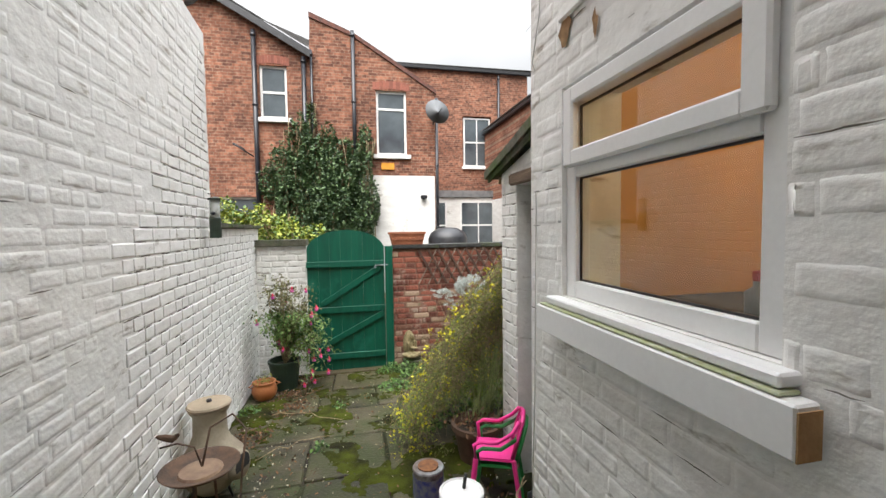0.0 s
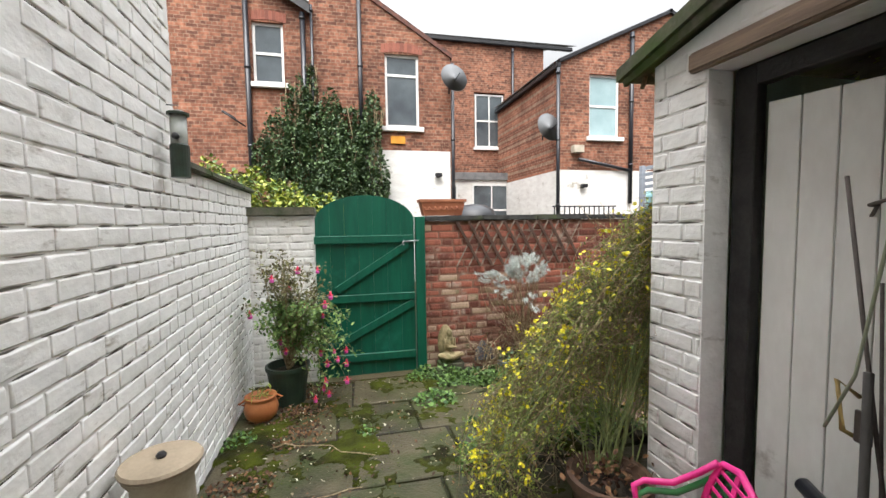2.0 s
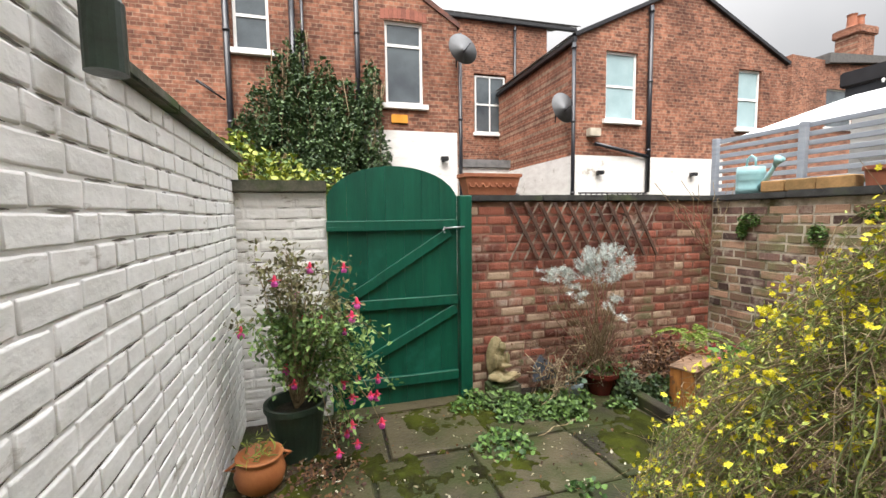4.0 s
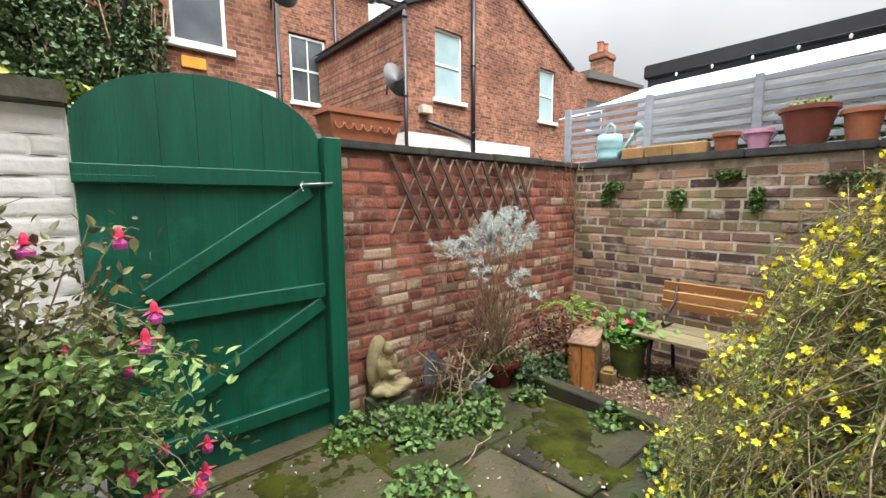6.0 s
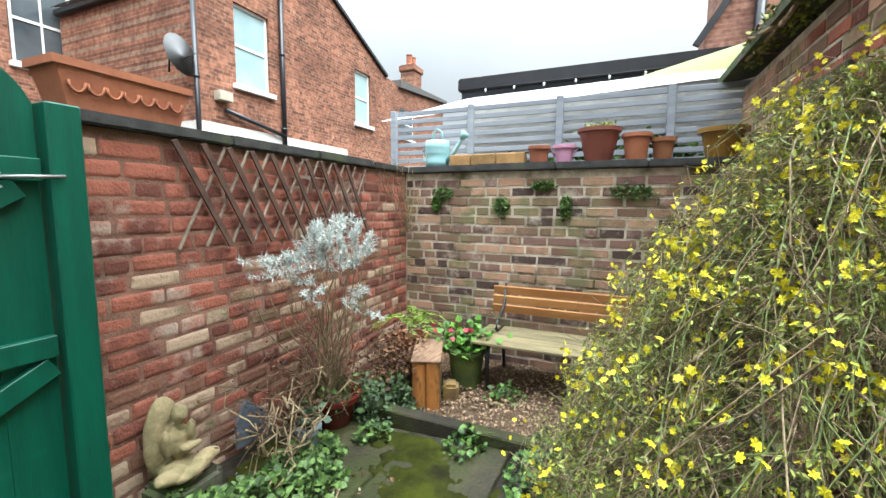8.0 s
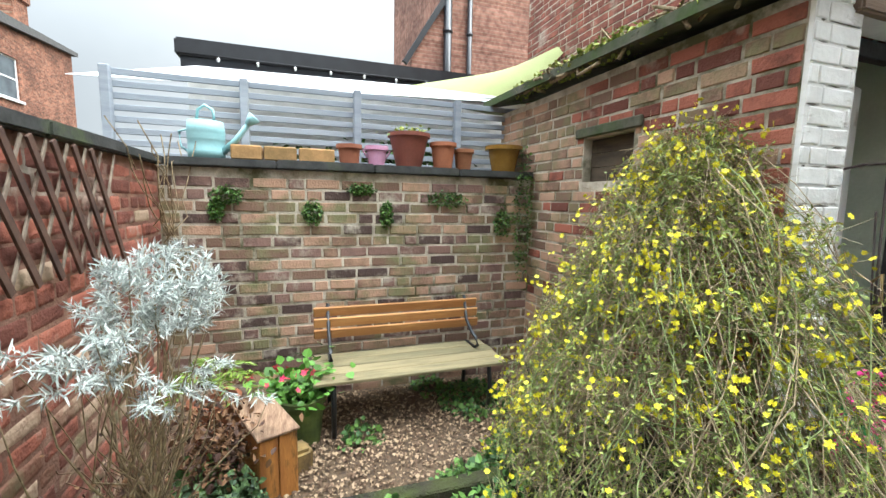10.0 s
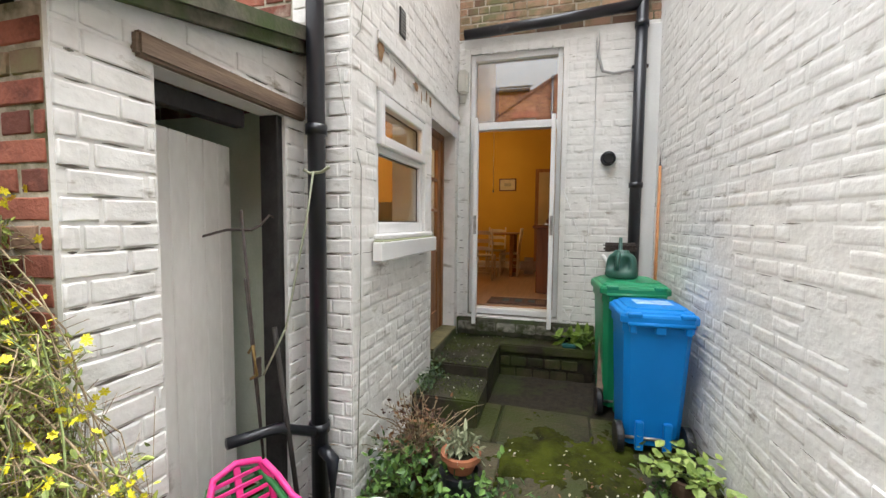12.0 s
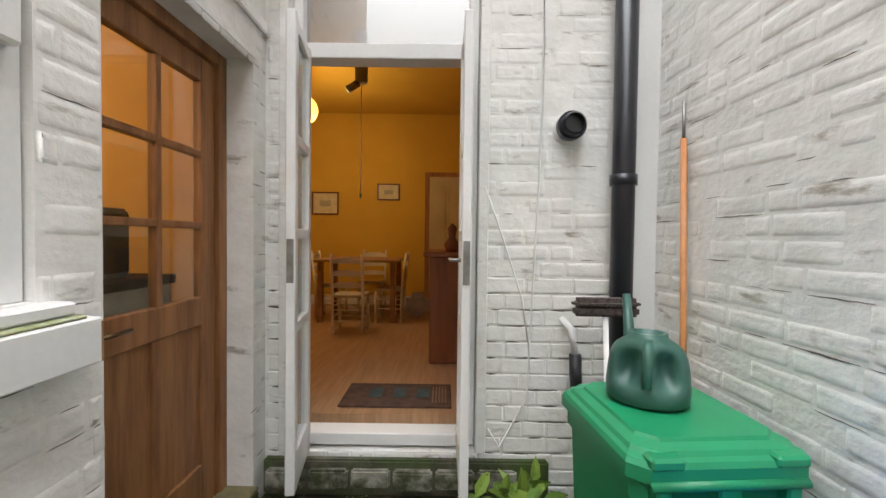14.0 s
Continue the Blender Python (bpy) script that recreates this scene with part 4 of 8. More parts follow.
# ---- gate ----
def green_gate():
    g = thing("garden_gate", "dark green painted round-topped wooden plank gate, shut", "gate")
    x0, x1, y = -0.715, 0.318, 5.37
    xc, hw = (x0 + x1) / 2, (x1 - x0) / 2
    arch = lambda x: 1.5 + 0.33 * math.sqrt(max(0.0, 1 - ((x - xc) / (hw * 1.03)) ** 2)) ** 0.9
    n = 7
    for i in range(n):
        xa, xb = x0 + (x1 - x0) * i / n + 0.0008, x0 + (x1 - x0) * (i + 1) / n - 0.0008
        k = 8
        poly = [(xa, -0.1), (xb, -0.1)] + [(xb + (xa - xb) * j / k, arch(xb + (xa - xb) * j / k)) for j in range(k + 1)]
        part("board", prism(poly, y, y + 0.022), GREEN, g)
    for z in (1.365, 0.74, 0.1):
        part("rail", box(x0 - 0.01 if z > 1 else x0 + 0.003, x1 - 0.004, y - 0.036, y - 0.001, z - 0.04, z + 0.04, 0.004), GREEN, g)
    for (xa, za), (xb, zb) in (((x0 + 0.2, 0.83), (x1 - 0.07, 1.305)), ((x0 + 0.14, 0.22), (x1 - 0.02, 0.668))):
        part("brace", beam((xa, y - 0.017, za), (xb, y - 0.017, zb), 0.032, 0.075, 0.003), GREEN, g)
    post = thing("gate_post", "dark green painted square wooden gate post", "post")
    part("post", box(0.326, 0.43, 5.31, 5.4, -0.2, 1.6, 0.006), GREEN, post)
    latch = part("latch", tubes([[(0.19, y - 0.05, 1.335), (0.36, y - 0.075, 1.345)], [(0.2, y - 0.05, 1.35), (0.185, y - 0.06, 1.33), (0.19, y - 0.06, 1.3), (0.2, y - 0.055, 1.305)]], [0.007, 0.005], 8), mat("galvanised_steel", (0.45, 0.46, 0.46), (0.3, 0.31, 0.31), 20, 0.4, 0.9), g, "bare metal latch")
    part("hinge", box(-0.725, -0.45, y - 0.041, y - 0.0365, 1.33, 1.36, 0.001), GREEN, g)


green_gate()
sl = tagged(new("gate_sill"), "pale stone threshold slab under the gate", "threshold", kind="structure")
part("slab", box(-0.72, 0.34, 5.22, 5.6, -0.2, -0.095, 0.01), SLAB, sl)


def trellis():
    t = thing("wooden_trellis", "weathered brown diamond trellis fixed on a brick wall", "trellis")
    x0, x1, z0, z1 = 0.8, 2.33, 1.04, 1.54
    h = z1 - z0
    for i in range(10):
        x = x0 + i * (x1 - x0 - 0.26) / 9
        part("slat", beam((x, 5.364, z1), (x + 0.27, 5.364, z0), 0.01, 0.03, 0.001), mat("dark_lath", (0.12, 0.065, 0.045), (0.06, 0.035, 0.028), 9, 0.85), t)
        part("slat", beam((x + 0.27, 5.376, z1), (x, 5.376, z0), 0.006, 0.015, 0.001), mat("silvered_lath", (0.34, 0.28, 0.22), (0.13, 0.09, 0.07), 9, 0.85, grain=60), t, "silvered grey slat")


trellis()


def trough():
    t = thing("terracotta_trough", "weathered terracotta trough with swag pattern on a wall", "planter", 0.66, 5.5, 1.611)
    b = bmesh.new()
    pr = [(0.215, 0.075, 0.0), (0.25, 0.095, 0.15), (0.265, 0.105, 0.15), (0.265, 0.105, 0.18), (0.235, 0.08, 0.18), (0.225, 0.07, 0.06)]
    rings = [[b.verts.new((sx * w, sy * d, z)) for sx, sy in ((-1, -1), (1, -1), (1, 1), (-1, 1))] for w, d, z in pr]
    b.faces.new(rings[0][::-1])
    for a, c in zip(rings, rings[1:]):
        for k in range(4):
            b.faces.new((a[k], a[(k + 1) % 4], c[(k + 1) % 4], c[k]))
    b.faces.new(rings[-1])
    part("body", b, TERRA, t)
    for i in range(7):
        x = -0.19 + i * 0.063
        p = [(x - 0.028 * math.cos(a), -0.09 - 0.004, 0.1 - 0.04 * math.sin(a)) for a in np.linspace(0, math.pi, 7)]
        part("swag", tubes([p], [0.006], 6), TERRA, t)


trough()


# ---- foliage ----
def mat_leaf(name, c1, c2, rough=0.5, trans=0.25):
    if name in MATS:
        return MATS[name]
    m = mat(name, c1, c2, 40, rough, bump=0.0, vary=0.9, island=True, spec=0.4)
    b = m.node_tree.nodes["Principled BSDF"]
    b.inputs["Subsurface Weight"].default_value = 0.0
    return m


def leaves(name, pts, size, material, parent, rs, label="", up=0.4, aspect=0.55, fold=0.25, kind="", spread=0.4, dirs=None):
    """Many small folded leaves at pts; size: length in metres, one number or one a leaf."""
    pts = np.asarray(pts, float)
    n = len(pts)
    size = np.full(n, size) * rs.uniform(1 - spread, 1 + spread, n)
    d = rs.normal(size=(n, 3)) if dirs is None else np.asarray(dirs) + rs.normal(scale=0.35, size=(n, 3))
    d[:, 2] -= up * 0.3
    d /= np.linalg.norm(d, axis=1)[:, None]
    nm = rs.normal(size=(n, 3))
    nm[:, 2] += up * 3
    s = np.cross(d, nm)
    s /= np.linalg.norm(s, axis=1)[:, None] + 1e-9
    nn = np.cross(s, d)
    L = size[:, None]
    a, e = pts, pts + d * L
    m1, m2 = pts + d * L * 0.3, pts + d * L * 0.68
    w = L * aspect * 0.5
    q = [a, m1 + s * w + nn * L * fold * 0.4, m2 + s * w * 0.8 + nn * L * fold * 0.35, e, m2 - s * w * 0.8 + nn * L * fold * 0.35, m1 - s * w + nn * L * fold * 0.4]
    vs = np.stack(q, 1).reshape(-1, 3)
    me = bpy.data.meshes.new(name)
    fs = []
    for i in range(n):
        b = i * 6
        fs += [(b, b + 1, b + 2, b + 3), (b, b + 3, b + 4, b + 5)]
    me.from_pydata(vs.tolist(), [], fs)
    me.materials.append(material)
    ob = new(name, me)
    ob.parent = parent
    return tagged(ob, label, kind=kind or "stuff")


def flowers(name, pts, size, material, parent, rs, petals=5, label=""):
    """Small open flowers of flat petals."""
    vs, fs = [], []
    for p in pts:
        nrm = rs.normal(size=3) + np.array([-0.3, 0.2, 0.4])
        nrm /= np.linalg.norm(nrm)
        u = np.cross(nrm, rs.normal(size=3))
        u /= np.linalg.norm(u)
        v = np.cross(nrm, u)
        r = size * rs.uniform(0.6, 1.2)
        for k in range(petals):
            a = 2 * math.pi * k / petals
            t, s = u * math.cos(a) + v * math.sin(a), -u * math.sin(a) + v * math.cos(a)
            b = len(vs)
            vs += [p, p + t * r * 0.6 + s * r * 0.3 + nrm * r * 0.12, p + t * r + nrm * r * 0.05, p + t * r * 0.6 - s * r * 0.3 + nrm * r * 0.12]
            fs.append((b, b + 1, b + 2, b + 3))
    return part(name, raw(name, vs, fs), material, parent, label)


def mass(ob):
    return tagged(ob, kind="stuff")


def arc(p0, p1, sag, n=7, rs=None, jit=0.0):
    p0, p1 = np.array(p0, float), np.array(p1, float)
    t = np.linspace(0, 1, n)[:, None]
    p = p0 + (p1 - p0) * t
    p[:, 2] += sag * 4 * (t * (1 - t))[:, 0]
    if rs is not None and jit:
        p[1:] += rs.normal(scale=jit, size=(n - 1, 3))
    return p


L_DARK = mat_leaf("ivy_leaf", (0.085, 0.14, 0.05), (0.03, 0.058, 0.024))
L_MID = mat_leaf("mid_green_leaf", (0.13, 0.24, 0.05), (0.035, 0.085, 0.02))
L_IVY = mat_leaf("ground_ivy_leaf", (0.14, 0.24, 0.06), (0.04, 0.08, 0.022))
L_LIME = mat_leaf("yellow_green_leaf", (0.34, 0.37, 0.05), (0.09, 0.16, 0.03))
L_JAS = mat_leaf("jasmine_leaf", (0.37, 0.43, 0.09), (0.14, 0.18, 0.04))
L_SILVER = mat_leaf("silver_leaf", (0.66, 0.69, 0.66), (0.38, 0.42, 0.39), 0.75)
L_DEAD = mat_leaf("dead_leaf", (0.2, 0.105, 0.05), (0.06, 0.03, 0.02), 0.8)
Y_FLOWER = mat_leaf("yellow_petal", (0.8, 0.72, 0.03), (0.6, 0.52, 0.01), 0.5)
STEM = mat("dry_stem", (0.42, 0.33, 0.2), (0.17, 0.12, 0.07), 30, 0.8, bump=0)
STEMG = mat("green_stem", (0.24, 0.29, 0.1), (0.13, 0.16, 0.06), 30, 0.7, bump=0)
PINK = mat_leaf("fuchsia_petal", (0.8, 0.06, 0.12), (0.6, 0.03, 0.12), 0.45)
PURPLE = mat_leaf("fuchsia_skirt", (0.7, 0.1, 0.42), (0.5, 0.05, 0.3), 0.5)


def pot(name, label, x, y, z, r0, r1, h, material, rim=0.012, rimh=0.03, soil=True):
    t = thing(name, label, "plant pot", x, y, z)
    pr = [(r0, 0), (r1 * 0.98, h - rimh), (r1 + rim, h - rimh), (r1 + rim, h), (r1 - 0.012, h), (r0 * 0.85 + 0.1 * r1, h * 0.72)]
    part("body", lathe(pr, 28), material, t, smooth=False)
    if soil:
        part("soil", lathe([(r1 * 0.9, h * 0.8), (r1 * 0.5, h * 0.84), (0.002, h * 0.85)], 20), SOIL, t)
    return t


def jasmine():
    rs = np.random.RandomState(11)
    t = thing("winter_jasmine_bush", "sprawling winter jasmine bush with bare arching stems and yellow flowers", "bush")
    paths, rad, lp, fp = [], [], [], []

    def surf(a, k):
        """A place on the mound: a the way round, k from its crown (0) to its skirt (1)."""
        rx, ry = 0.8 + (0.2 * k if math.cos(a) < 0 else 0), 0.8
        cx, cy = 1.42 - 0.24 * k, 2.72 + 0.2 * k
        z = ground_z(3.1) + 1.6 * (1 - k ** 1.3) + 0.05
        return np.array([cx + rx * k ** 0.85 * math.cos(a), cy + ry * k ** 0.85 * max(math.sin(a), -0.22 if math.cos(a) < -0.55 else -0.05), z])

    for i in range(1250):
        a0, k0 = rs.uniform(-0.05, math.pi + 0.3), rs.uniform(0.02, 0.85)
        a1, k1 = a0 + rs.normal(scale=0.45), min(1.0, k0 + abs(rs.normal(scale=0.35)))
        out = rs.uniform(-0.22, 0.03)
        n = 9
        p = []
        for q in np.linspace(0, 1, n):
            c = surf(a0 + (a1 - a0) * q, k0 + (k1 - k0) * q)
            ctr = np.array([1.3, 2.75, c[2] * 0.8])
            d = c - ctr
            d /= np.linalg.norm(d) + 1e-6
            p.append(c + d * (out + 0.13 * math.sin(math.pi * q)))
        p = np.array(p)
        p += np.cumsum(rs.normal(scale=0.012, size=(n, 3)), axis=0)
        p[:, 1] = np.where(p[:, 0] > 0.97, np.maximum(p[:, 1], 2.67), p[:, 1])
        p[:, 2] = np.maximum(p[:, 2], 0.0)
        paths.append(p)
        rad.append(np.linspace(0.0026, 0.001, n) * rs.uniform(0.7, 1.4))
        for j in range(25):
            f = rs.uniform(0.3, n - 1.01)
            i0 = int(f)
            lp.append(p[i0] + (p[i0 + 1] - p[i0]) * (f - i0) + rs.normal(scale=0.014, size=3))
        if rs.rand() < 0.72:
            f = rs.uniform(2, n - 1.01)
            i0 = int(f)
            q = p[i0] + (p[i0 + 1] - p[i0]) * (f - i0)
            q = q + (q - np.array([1.3, 2.75, q[2] * 0.8])) / np.linalg.norm(q - np.array([1.3, 2.75, q[2] * 0.8])) * rs.uniform(0, 0.09)
            for _ in range(rs.choice([2, 3, 5, 7])):
                fp.append(q + rs.normal(scale=0.022, size=3))
    for i in range(36):
        root = np.array([0.85 + rs.normal(scale=0.06), 2.68 + abs(rs.normal(scale=0.04)), 0.25])
        e = surf(rs.uniform(0.3, 3.0), rs.uniform(0.1, 0.9))
        paths.append(arc(root, e, rs.uniform(0.1, 0.35), 9, rs, 0.015))
        rad.append(np.linspace(0.005, 0.0015, 9))
    h = len(paths) // 2
    mass(part("branchwork", tubes(paths[:h], rad[:h], 3, False), STEM, t))
    mass(part("green_branchwork", tubes(paths[h:], rad[h:], 3, False), STEMG, t))
    # short side twigs
    tw = []
    for c in lp[::6]:
        tw.append(np.array([c, c + rs.normal(scale=0.045, size=3) + np.array([0, 0, -0.02]), c + rs.normal(scale=0.07, size=3) + np.array([0, 0, -0.05])]))
    mass(part("twiggy_growth", tubes(tw, [0.0011] * len(tw), 3, False), STEM, t))
    leaves("foliage", lp, 0.02, L_JAS, t, rs, up=0.3, aspect=0.4)
    flowers("bloom", fp, 0.013, Y_FLOWER, t, rs, 6)


jasmine()
MULCH = mat("bark_chips", (0.38, 0.27, 0.17), (0.13, 0.08, 0.05), 30, 0.9, vary=0.9, island=True, bump=0.2)


def silver_bush():
    rs = np.random.RandomState(21)
    p0 = pot("silver_bush_pot", "dark red glazed pot holding a silver-leaved shrub", 1.5, 5.06, -0.1, 0.09, 0.15, 0.2, mat("oxblood_glaze", (0.12, 0.02, 0.015), (0.06, 0.012, 0.01), 8, 0.25, bump=0.05))
    t = thing("silver_curry_plant", "leggy curry plant with silver-grey foliage and bare woody stems", "plant")
    base = np.array([1.5, 5.08, 0.06])
    paths, rad, lp, ld = [], [], [], []
    heads = []
    for i in range(96):
        v = rs.normal(size=3)
        v /= np.linalg.norm(v)
        heads.append(np.array([1.45, 4.96, 1.05]) + v * np.array([0.25, 0.2, 0.16]) * rs.uniform(0.5, 1) ** 0.5)
    heads += [np.array([1.46 + rs.normal(scale=0.06), 4.85 + rs.normal(scale=0.06), 0.72 + rs.normal(scale=0.05)]) for _ in range(9)]
    heads += [np.array([1.16 + rs.normal(scale=0.05), 4.9 + rs.normal(scale=0.05), 0.8 + rs.normal(scale=0.04)]) for _ in range(8)]
    heads += [np.array([1.08 + rs.normal(scale=0.08), 5.02 + rs.normal(scale=0.06), 0.96 + rs.normal(scale=0.05)]) for _ in range(26)]
    for hd in heads:
        mid = base + (hd - base) * 0.5 + rs.normal(scale=0.05, size=3)
        ts = np.linspace(0, 1, 7)[:, None]
        p = (1 - ts) ** 2 * base + 2 * (1 - ts) * ts * mid + ts ** 2 * hd
        p[1:-1] += rs.normal(scale=0.012, size=(5, 3))
        p[1:-1] += np.array([0.05 * math.sin(hd[0] * 40), 0.04 * math.cos(hd[2] * 50), 0]) * np.sin(np.linspace(0, 6, 5))[:, None]
        if rs.rand() < 0.3:
            paths.append(p)
            rad.append(np.linspace(0.006, 0.0015, 7) * rs.uniform(0.5, 1.2))
        d0 = hd - np.array([1.46, 5.0, 0.8])
        d0 /= np.linalg.norm(d0)
        for j in range(46):
            s = rs.uniform(0, 0.06)
            lp.append(hd - d0 * s + rs.normal(scale=0.004, size=3))
            ld.append(d0 * 0.7 + rs.normal(scale=0.7, size=3))
    mass(part("branchwork", tubes(paths, rad, 4, False), STEM, t))
    leaves("leaves", lp, 0.031, L_SILVER, t, rs, aspect=0.13, fold=0.1, dirs=ld)
    lo = [base + np.array([rs.normal(scale=0.09), rs.normal(scale=0.08), rs.uniform(0.02, 0.1)]) for _ in range(260)]
    leaves("low_leaves", lo, 0.03, L_MID, t, rs)


silver_bush()


def fuchsia():
    rs = np.random.RandomState(31)
    pot("fuchsia_pot", "dark green plastic pot holding a fuchsia", -0.95, 4.84, ground_z(4.84) + 0.01, 0.14, 0.185, 0.35, mat("green_plastic_pot", (0.03, 0.055, 0.035), (0.02, 0.035, 0.025), 5, 0.5, bump=0.1), 0.008, 0.035)
    t = thing("fuchsia_bush", "tall fuchsia bush with hanging pink and purple flowers", "bush")
    base = np.array([-0.95, 4.84, 0.2])
    paths, rad, lp, fp = [], [], [], []
    for i in range(78):
        lean = rs.choice([0, 1], p=[0.6, 0.4])
        top = np.array([-0.93 + rs.normal(scale=0.13) + 0.14 * lean, 4.8 + rs.normal(scale=0.12), rs.uniform(0.7, 1.36)])
        end = top + np.array([rs.normal(scale=0.12) + 0.14 * lean, rs.normal(scale=0.07) - 0.05, -rs.uniform(0, 0.3) - 0.3 * lean])
        ts = np.linspace(0, 1, 10)[:, None]
        p = (1 - ts) ** 2 * base + 2 * (1 - ts) * ts * top + ts ** 2 * end
        p[:, 2] = np.maximum(p[:, 2], 0.0)
        p[1:] += rs.normal(scale=0.008, size=(9, 3))
        paths.append(p)
        rad.append(np.linspace(0.004, 0.001, 10))
        for j in range(70):
            f = rs.uniform(2.2, 8.99)
            i0 = int(f)
            lp.append(p[i0] + (p[i0 + 1] - p[i0]) * (f - i0) + rs.normal(scale=0.035, size=3))
        if rs.rand() < 0.22:
            fp.append(p[-1] + rs.normal(scale=0.02, size=3) + np.array([0, -0.03, -0.02]))
    for k in range(7):
        e = np.array([-0.58 + rs.normal(scale=0.06), 4.62 + rs.normal(scale=0.1), rs.uniform(0.02, 0.4)])
        p = arc(base, e, 0.3, 10, rs, 0.006)
        paths.append(p)
        rad.append(np.linspace(0.004, 0.0015, 10))
        fp.append(e)
        for j in range(45):
            f = rs.uniform(3, 8.99)
            i0 = int(f)
            lp.append(p[i0] + (p[i0 + 1] - p[i0]) * (f - i0) + rs.normal(scale=0.035, size=3))
    mass(part("branchwork", tubes(paths, rad, 5, False), STEM, t))
    lp = np.array(lp)
    hi = lp[:, 2] > 0.85
    leaves("leaves", lp[~hi], 0.037, mat_leaf("fuchsia_leaf", (0.25, 0.38, 0.11), (0.08, 0.15, 0.04)), t, rs, up=0.8)
    leaves("bronze_leaves", lp[hi][::2], 0.034, mat_leaf("bronze_leaf", (0.2, 0.2, 0.08), (0.1, 0.09, 0.04)), t, rs, up=0.5)
    for c in fp:
        f = thing("flower", "", "")
        f.parent = t
        f.matrix_basis = pose(*c, 0, 0, rs.uniform(0, 360)) @ Matrix.Scale(rs.uniform(0.9, 1.35), 4)
        b = lathe([(0.003, 0.03), (0.008, 0.02), (0.01, 0.005), (0.004, 0)], 8)
        part("tube", b, PINK, f)
        vs, fs = [], []
        for k in range(4):
            a = k * math.pi / 2
            ca, sa = math.cos(a), math.sin(a)
            bb = len(vs)
            vs += [(0, 0, 0.004), (0.014 * ca - 0.008 * sa, 0.014 * sa + 0.008 * ca, 0.006), (0.034 * ca, 0.034 * sa, 0.0), (0.014 * ca + 0.008 * sa, 0.014 * sa - 0.008 * ca, 0.006)]
            fs.append((bb, bb + 1, bb + 2, bb + 3))
        part("sepals", raw("sepals", vs, fs), PINK, f)
        part("skirt", lathe([(0.006, 0), (0.017, -0.012), (0.014, -0.026)], 9), PURPLE, f)


fuchsia()


def patch(name, label, centres, size, mtl, n, seed, z=0.04, h=0.08, category="ivy"):
    rs = np.random.RandomState(seed)
    t = thing(name, label, category)
    pts = []
    for (cx, cy, r) in centres:
        k = int(n * r * r / sum(c[2] ** 2 for c in centres))
        a, q = rs.uniform(0, 2 * math.pi, k), np.sqrt(rs.uniform(0, 1, k)) * r
        x, y = cx + q * np.cos(a), cy + q * np.sin(a)
        y = np.minimum(y, 5.36)
        pts += [(xx, yy, (ground_z(yy) if xx < 1.7 else -0.15) + 0.005 + rs.uniform(0, h) * (1.1 - qq / r)) for xx, yy, qq in zip(x, y, q)]
    leaves("leaves", pts, size, mtl, t, rs, up=0.9, aspect=0.8)
    return t


patch("ground_ivy", "trailing ivy and strawberry leaves beside old paving", [(0.62, 5.08, 0.22), (0.82, 4.92, 0.22), (1.0, 4.8, 0.16), (1.2, 4.9, 0.12), (0.4, 5.25, 0.12), (1.45, 4.75, 0.1), (0.55, 4.85, 0.1), (1.1, 4.98, 0.15), (0.6, 5.2, 0.15)], 0.035, L_IVY, 3000, 41, h=0.13)
patch("border_ivy", "low green border plants along a timber edge", [(1.5, 4.2, 0.12), (1.72, 3.75, 0.18), (1.9, 3.3, 0.25), (2.35, 4.2, 0.14), (1.75, 5.0, 0.2), (2.6, 3.3, 0.3), (2.9, 3.6, 0.15), (2.2, 4.95, 0.3)], 0.038, L_MID, 2600, 42, h=0.16)
patch("corner_fern", "dark green ferny leaves low in a bed corner", [(1.72, 5.0, 0.17), (1.85, 4.82, 0.15), (1.6, 4.82, 0.12)], 0.03, L_DARK, 1500, 48, h=0.34, category="fern")
patch("path_weeds", "small weeds at the foot of a white wall", [(-1.2, 4.1, 0.12), (-1.12, 1.25, 0.15), (-0.95, 1.0, 0.12), (0.6, 1.45, 0.16), (0.5, 0.9, 0.1), (-0.3, 4.0, 0.07), (-0.42, 3.1, 0.07), (0.35, 4.5, 0.2), (0.3, 5.1, 0.15), (0.55, 3.9, 0.1)], 0.03, L_MID, 1500, 43, h=0.1)
L_MOSS = mat_leaf("moss_tuft", (0.08, 0.105, 0.016), (0.025, 0.034, 0.01), 0.9)
patch("path_moss", "bright green moss spreading over paving joints", [(-0.28, 2.3 + 0.3 * k, 0.13 + 0.06 * (k % 3)) for k in range(9)] + [(0.28, 3.3, 0.2), (0.3, 2.4, 0.18), (-0.15, 4.9, 0.28), (0.15, 4.7, 0.2), (-0.85, 3.6, 0.2), (-0.9, 1.6, 0.2), (0.1, 1.7, 0.25), (0.45, 0.45, 0.22), (0.5, 0.1, 0.2), (-0.3, 0.7, 0.2), (0.5, 1.0, 0.25), (0.9, 4.3, 0.2)], 0.008, L_MOSS, 6000, 45, h=0.014, category="moss")
rsp = np.random.RandomState(77)
pt = thing("fallen_petals", "tiny pale petals scattered over mossy steps", "leaf litter")
leaves("petals", [(x_, y_, (0.428 if y_ < 0.15 else 0.338)) for x_, y_ in zip(rsp.uniform(0.26, 0.72, 60), rsp.uniform(-0.8, 0.6, 60))], 0.014, PLANKW, pt, rsp, up=1.5)
sm = thing("step_moss", "moss and tiny weeds on a raised stone step", "moss")
rsm = np.random.RandomState(46)
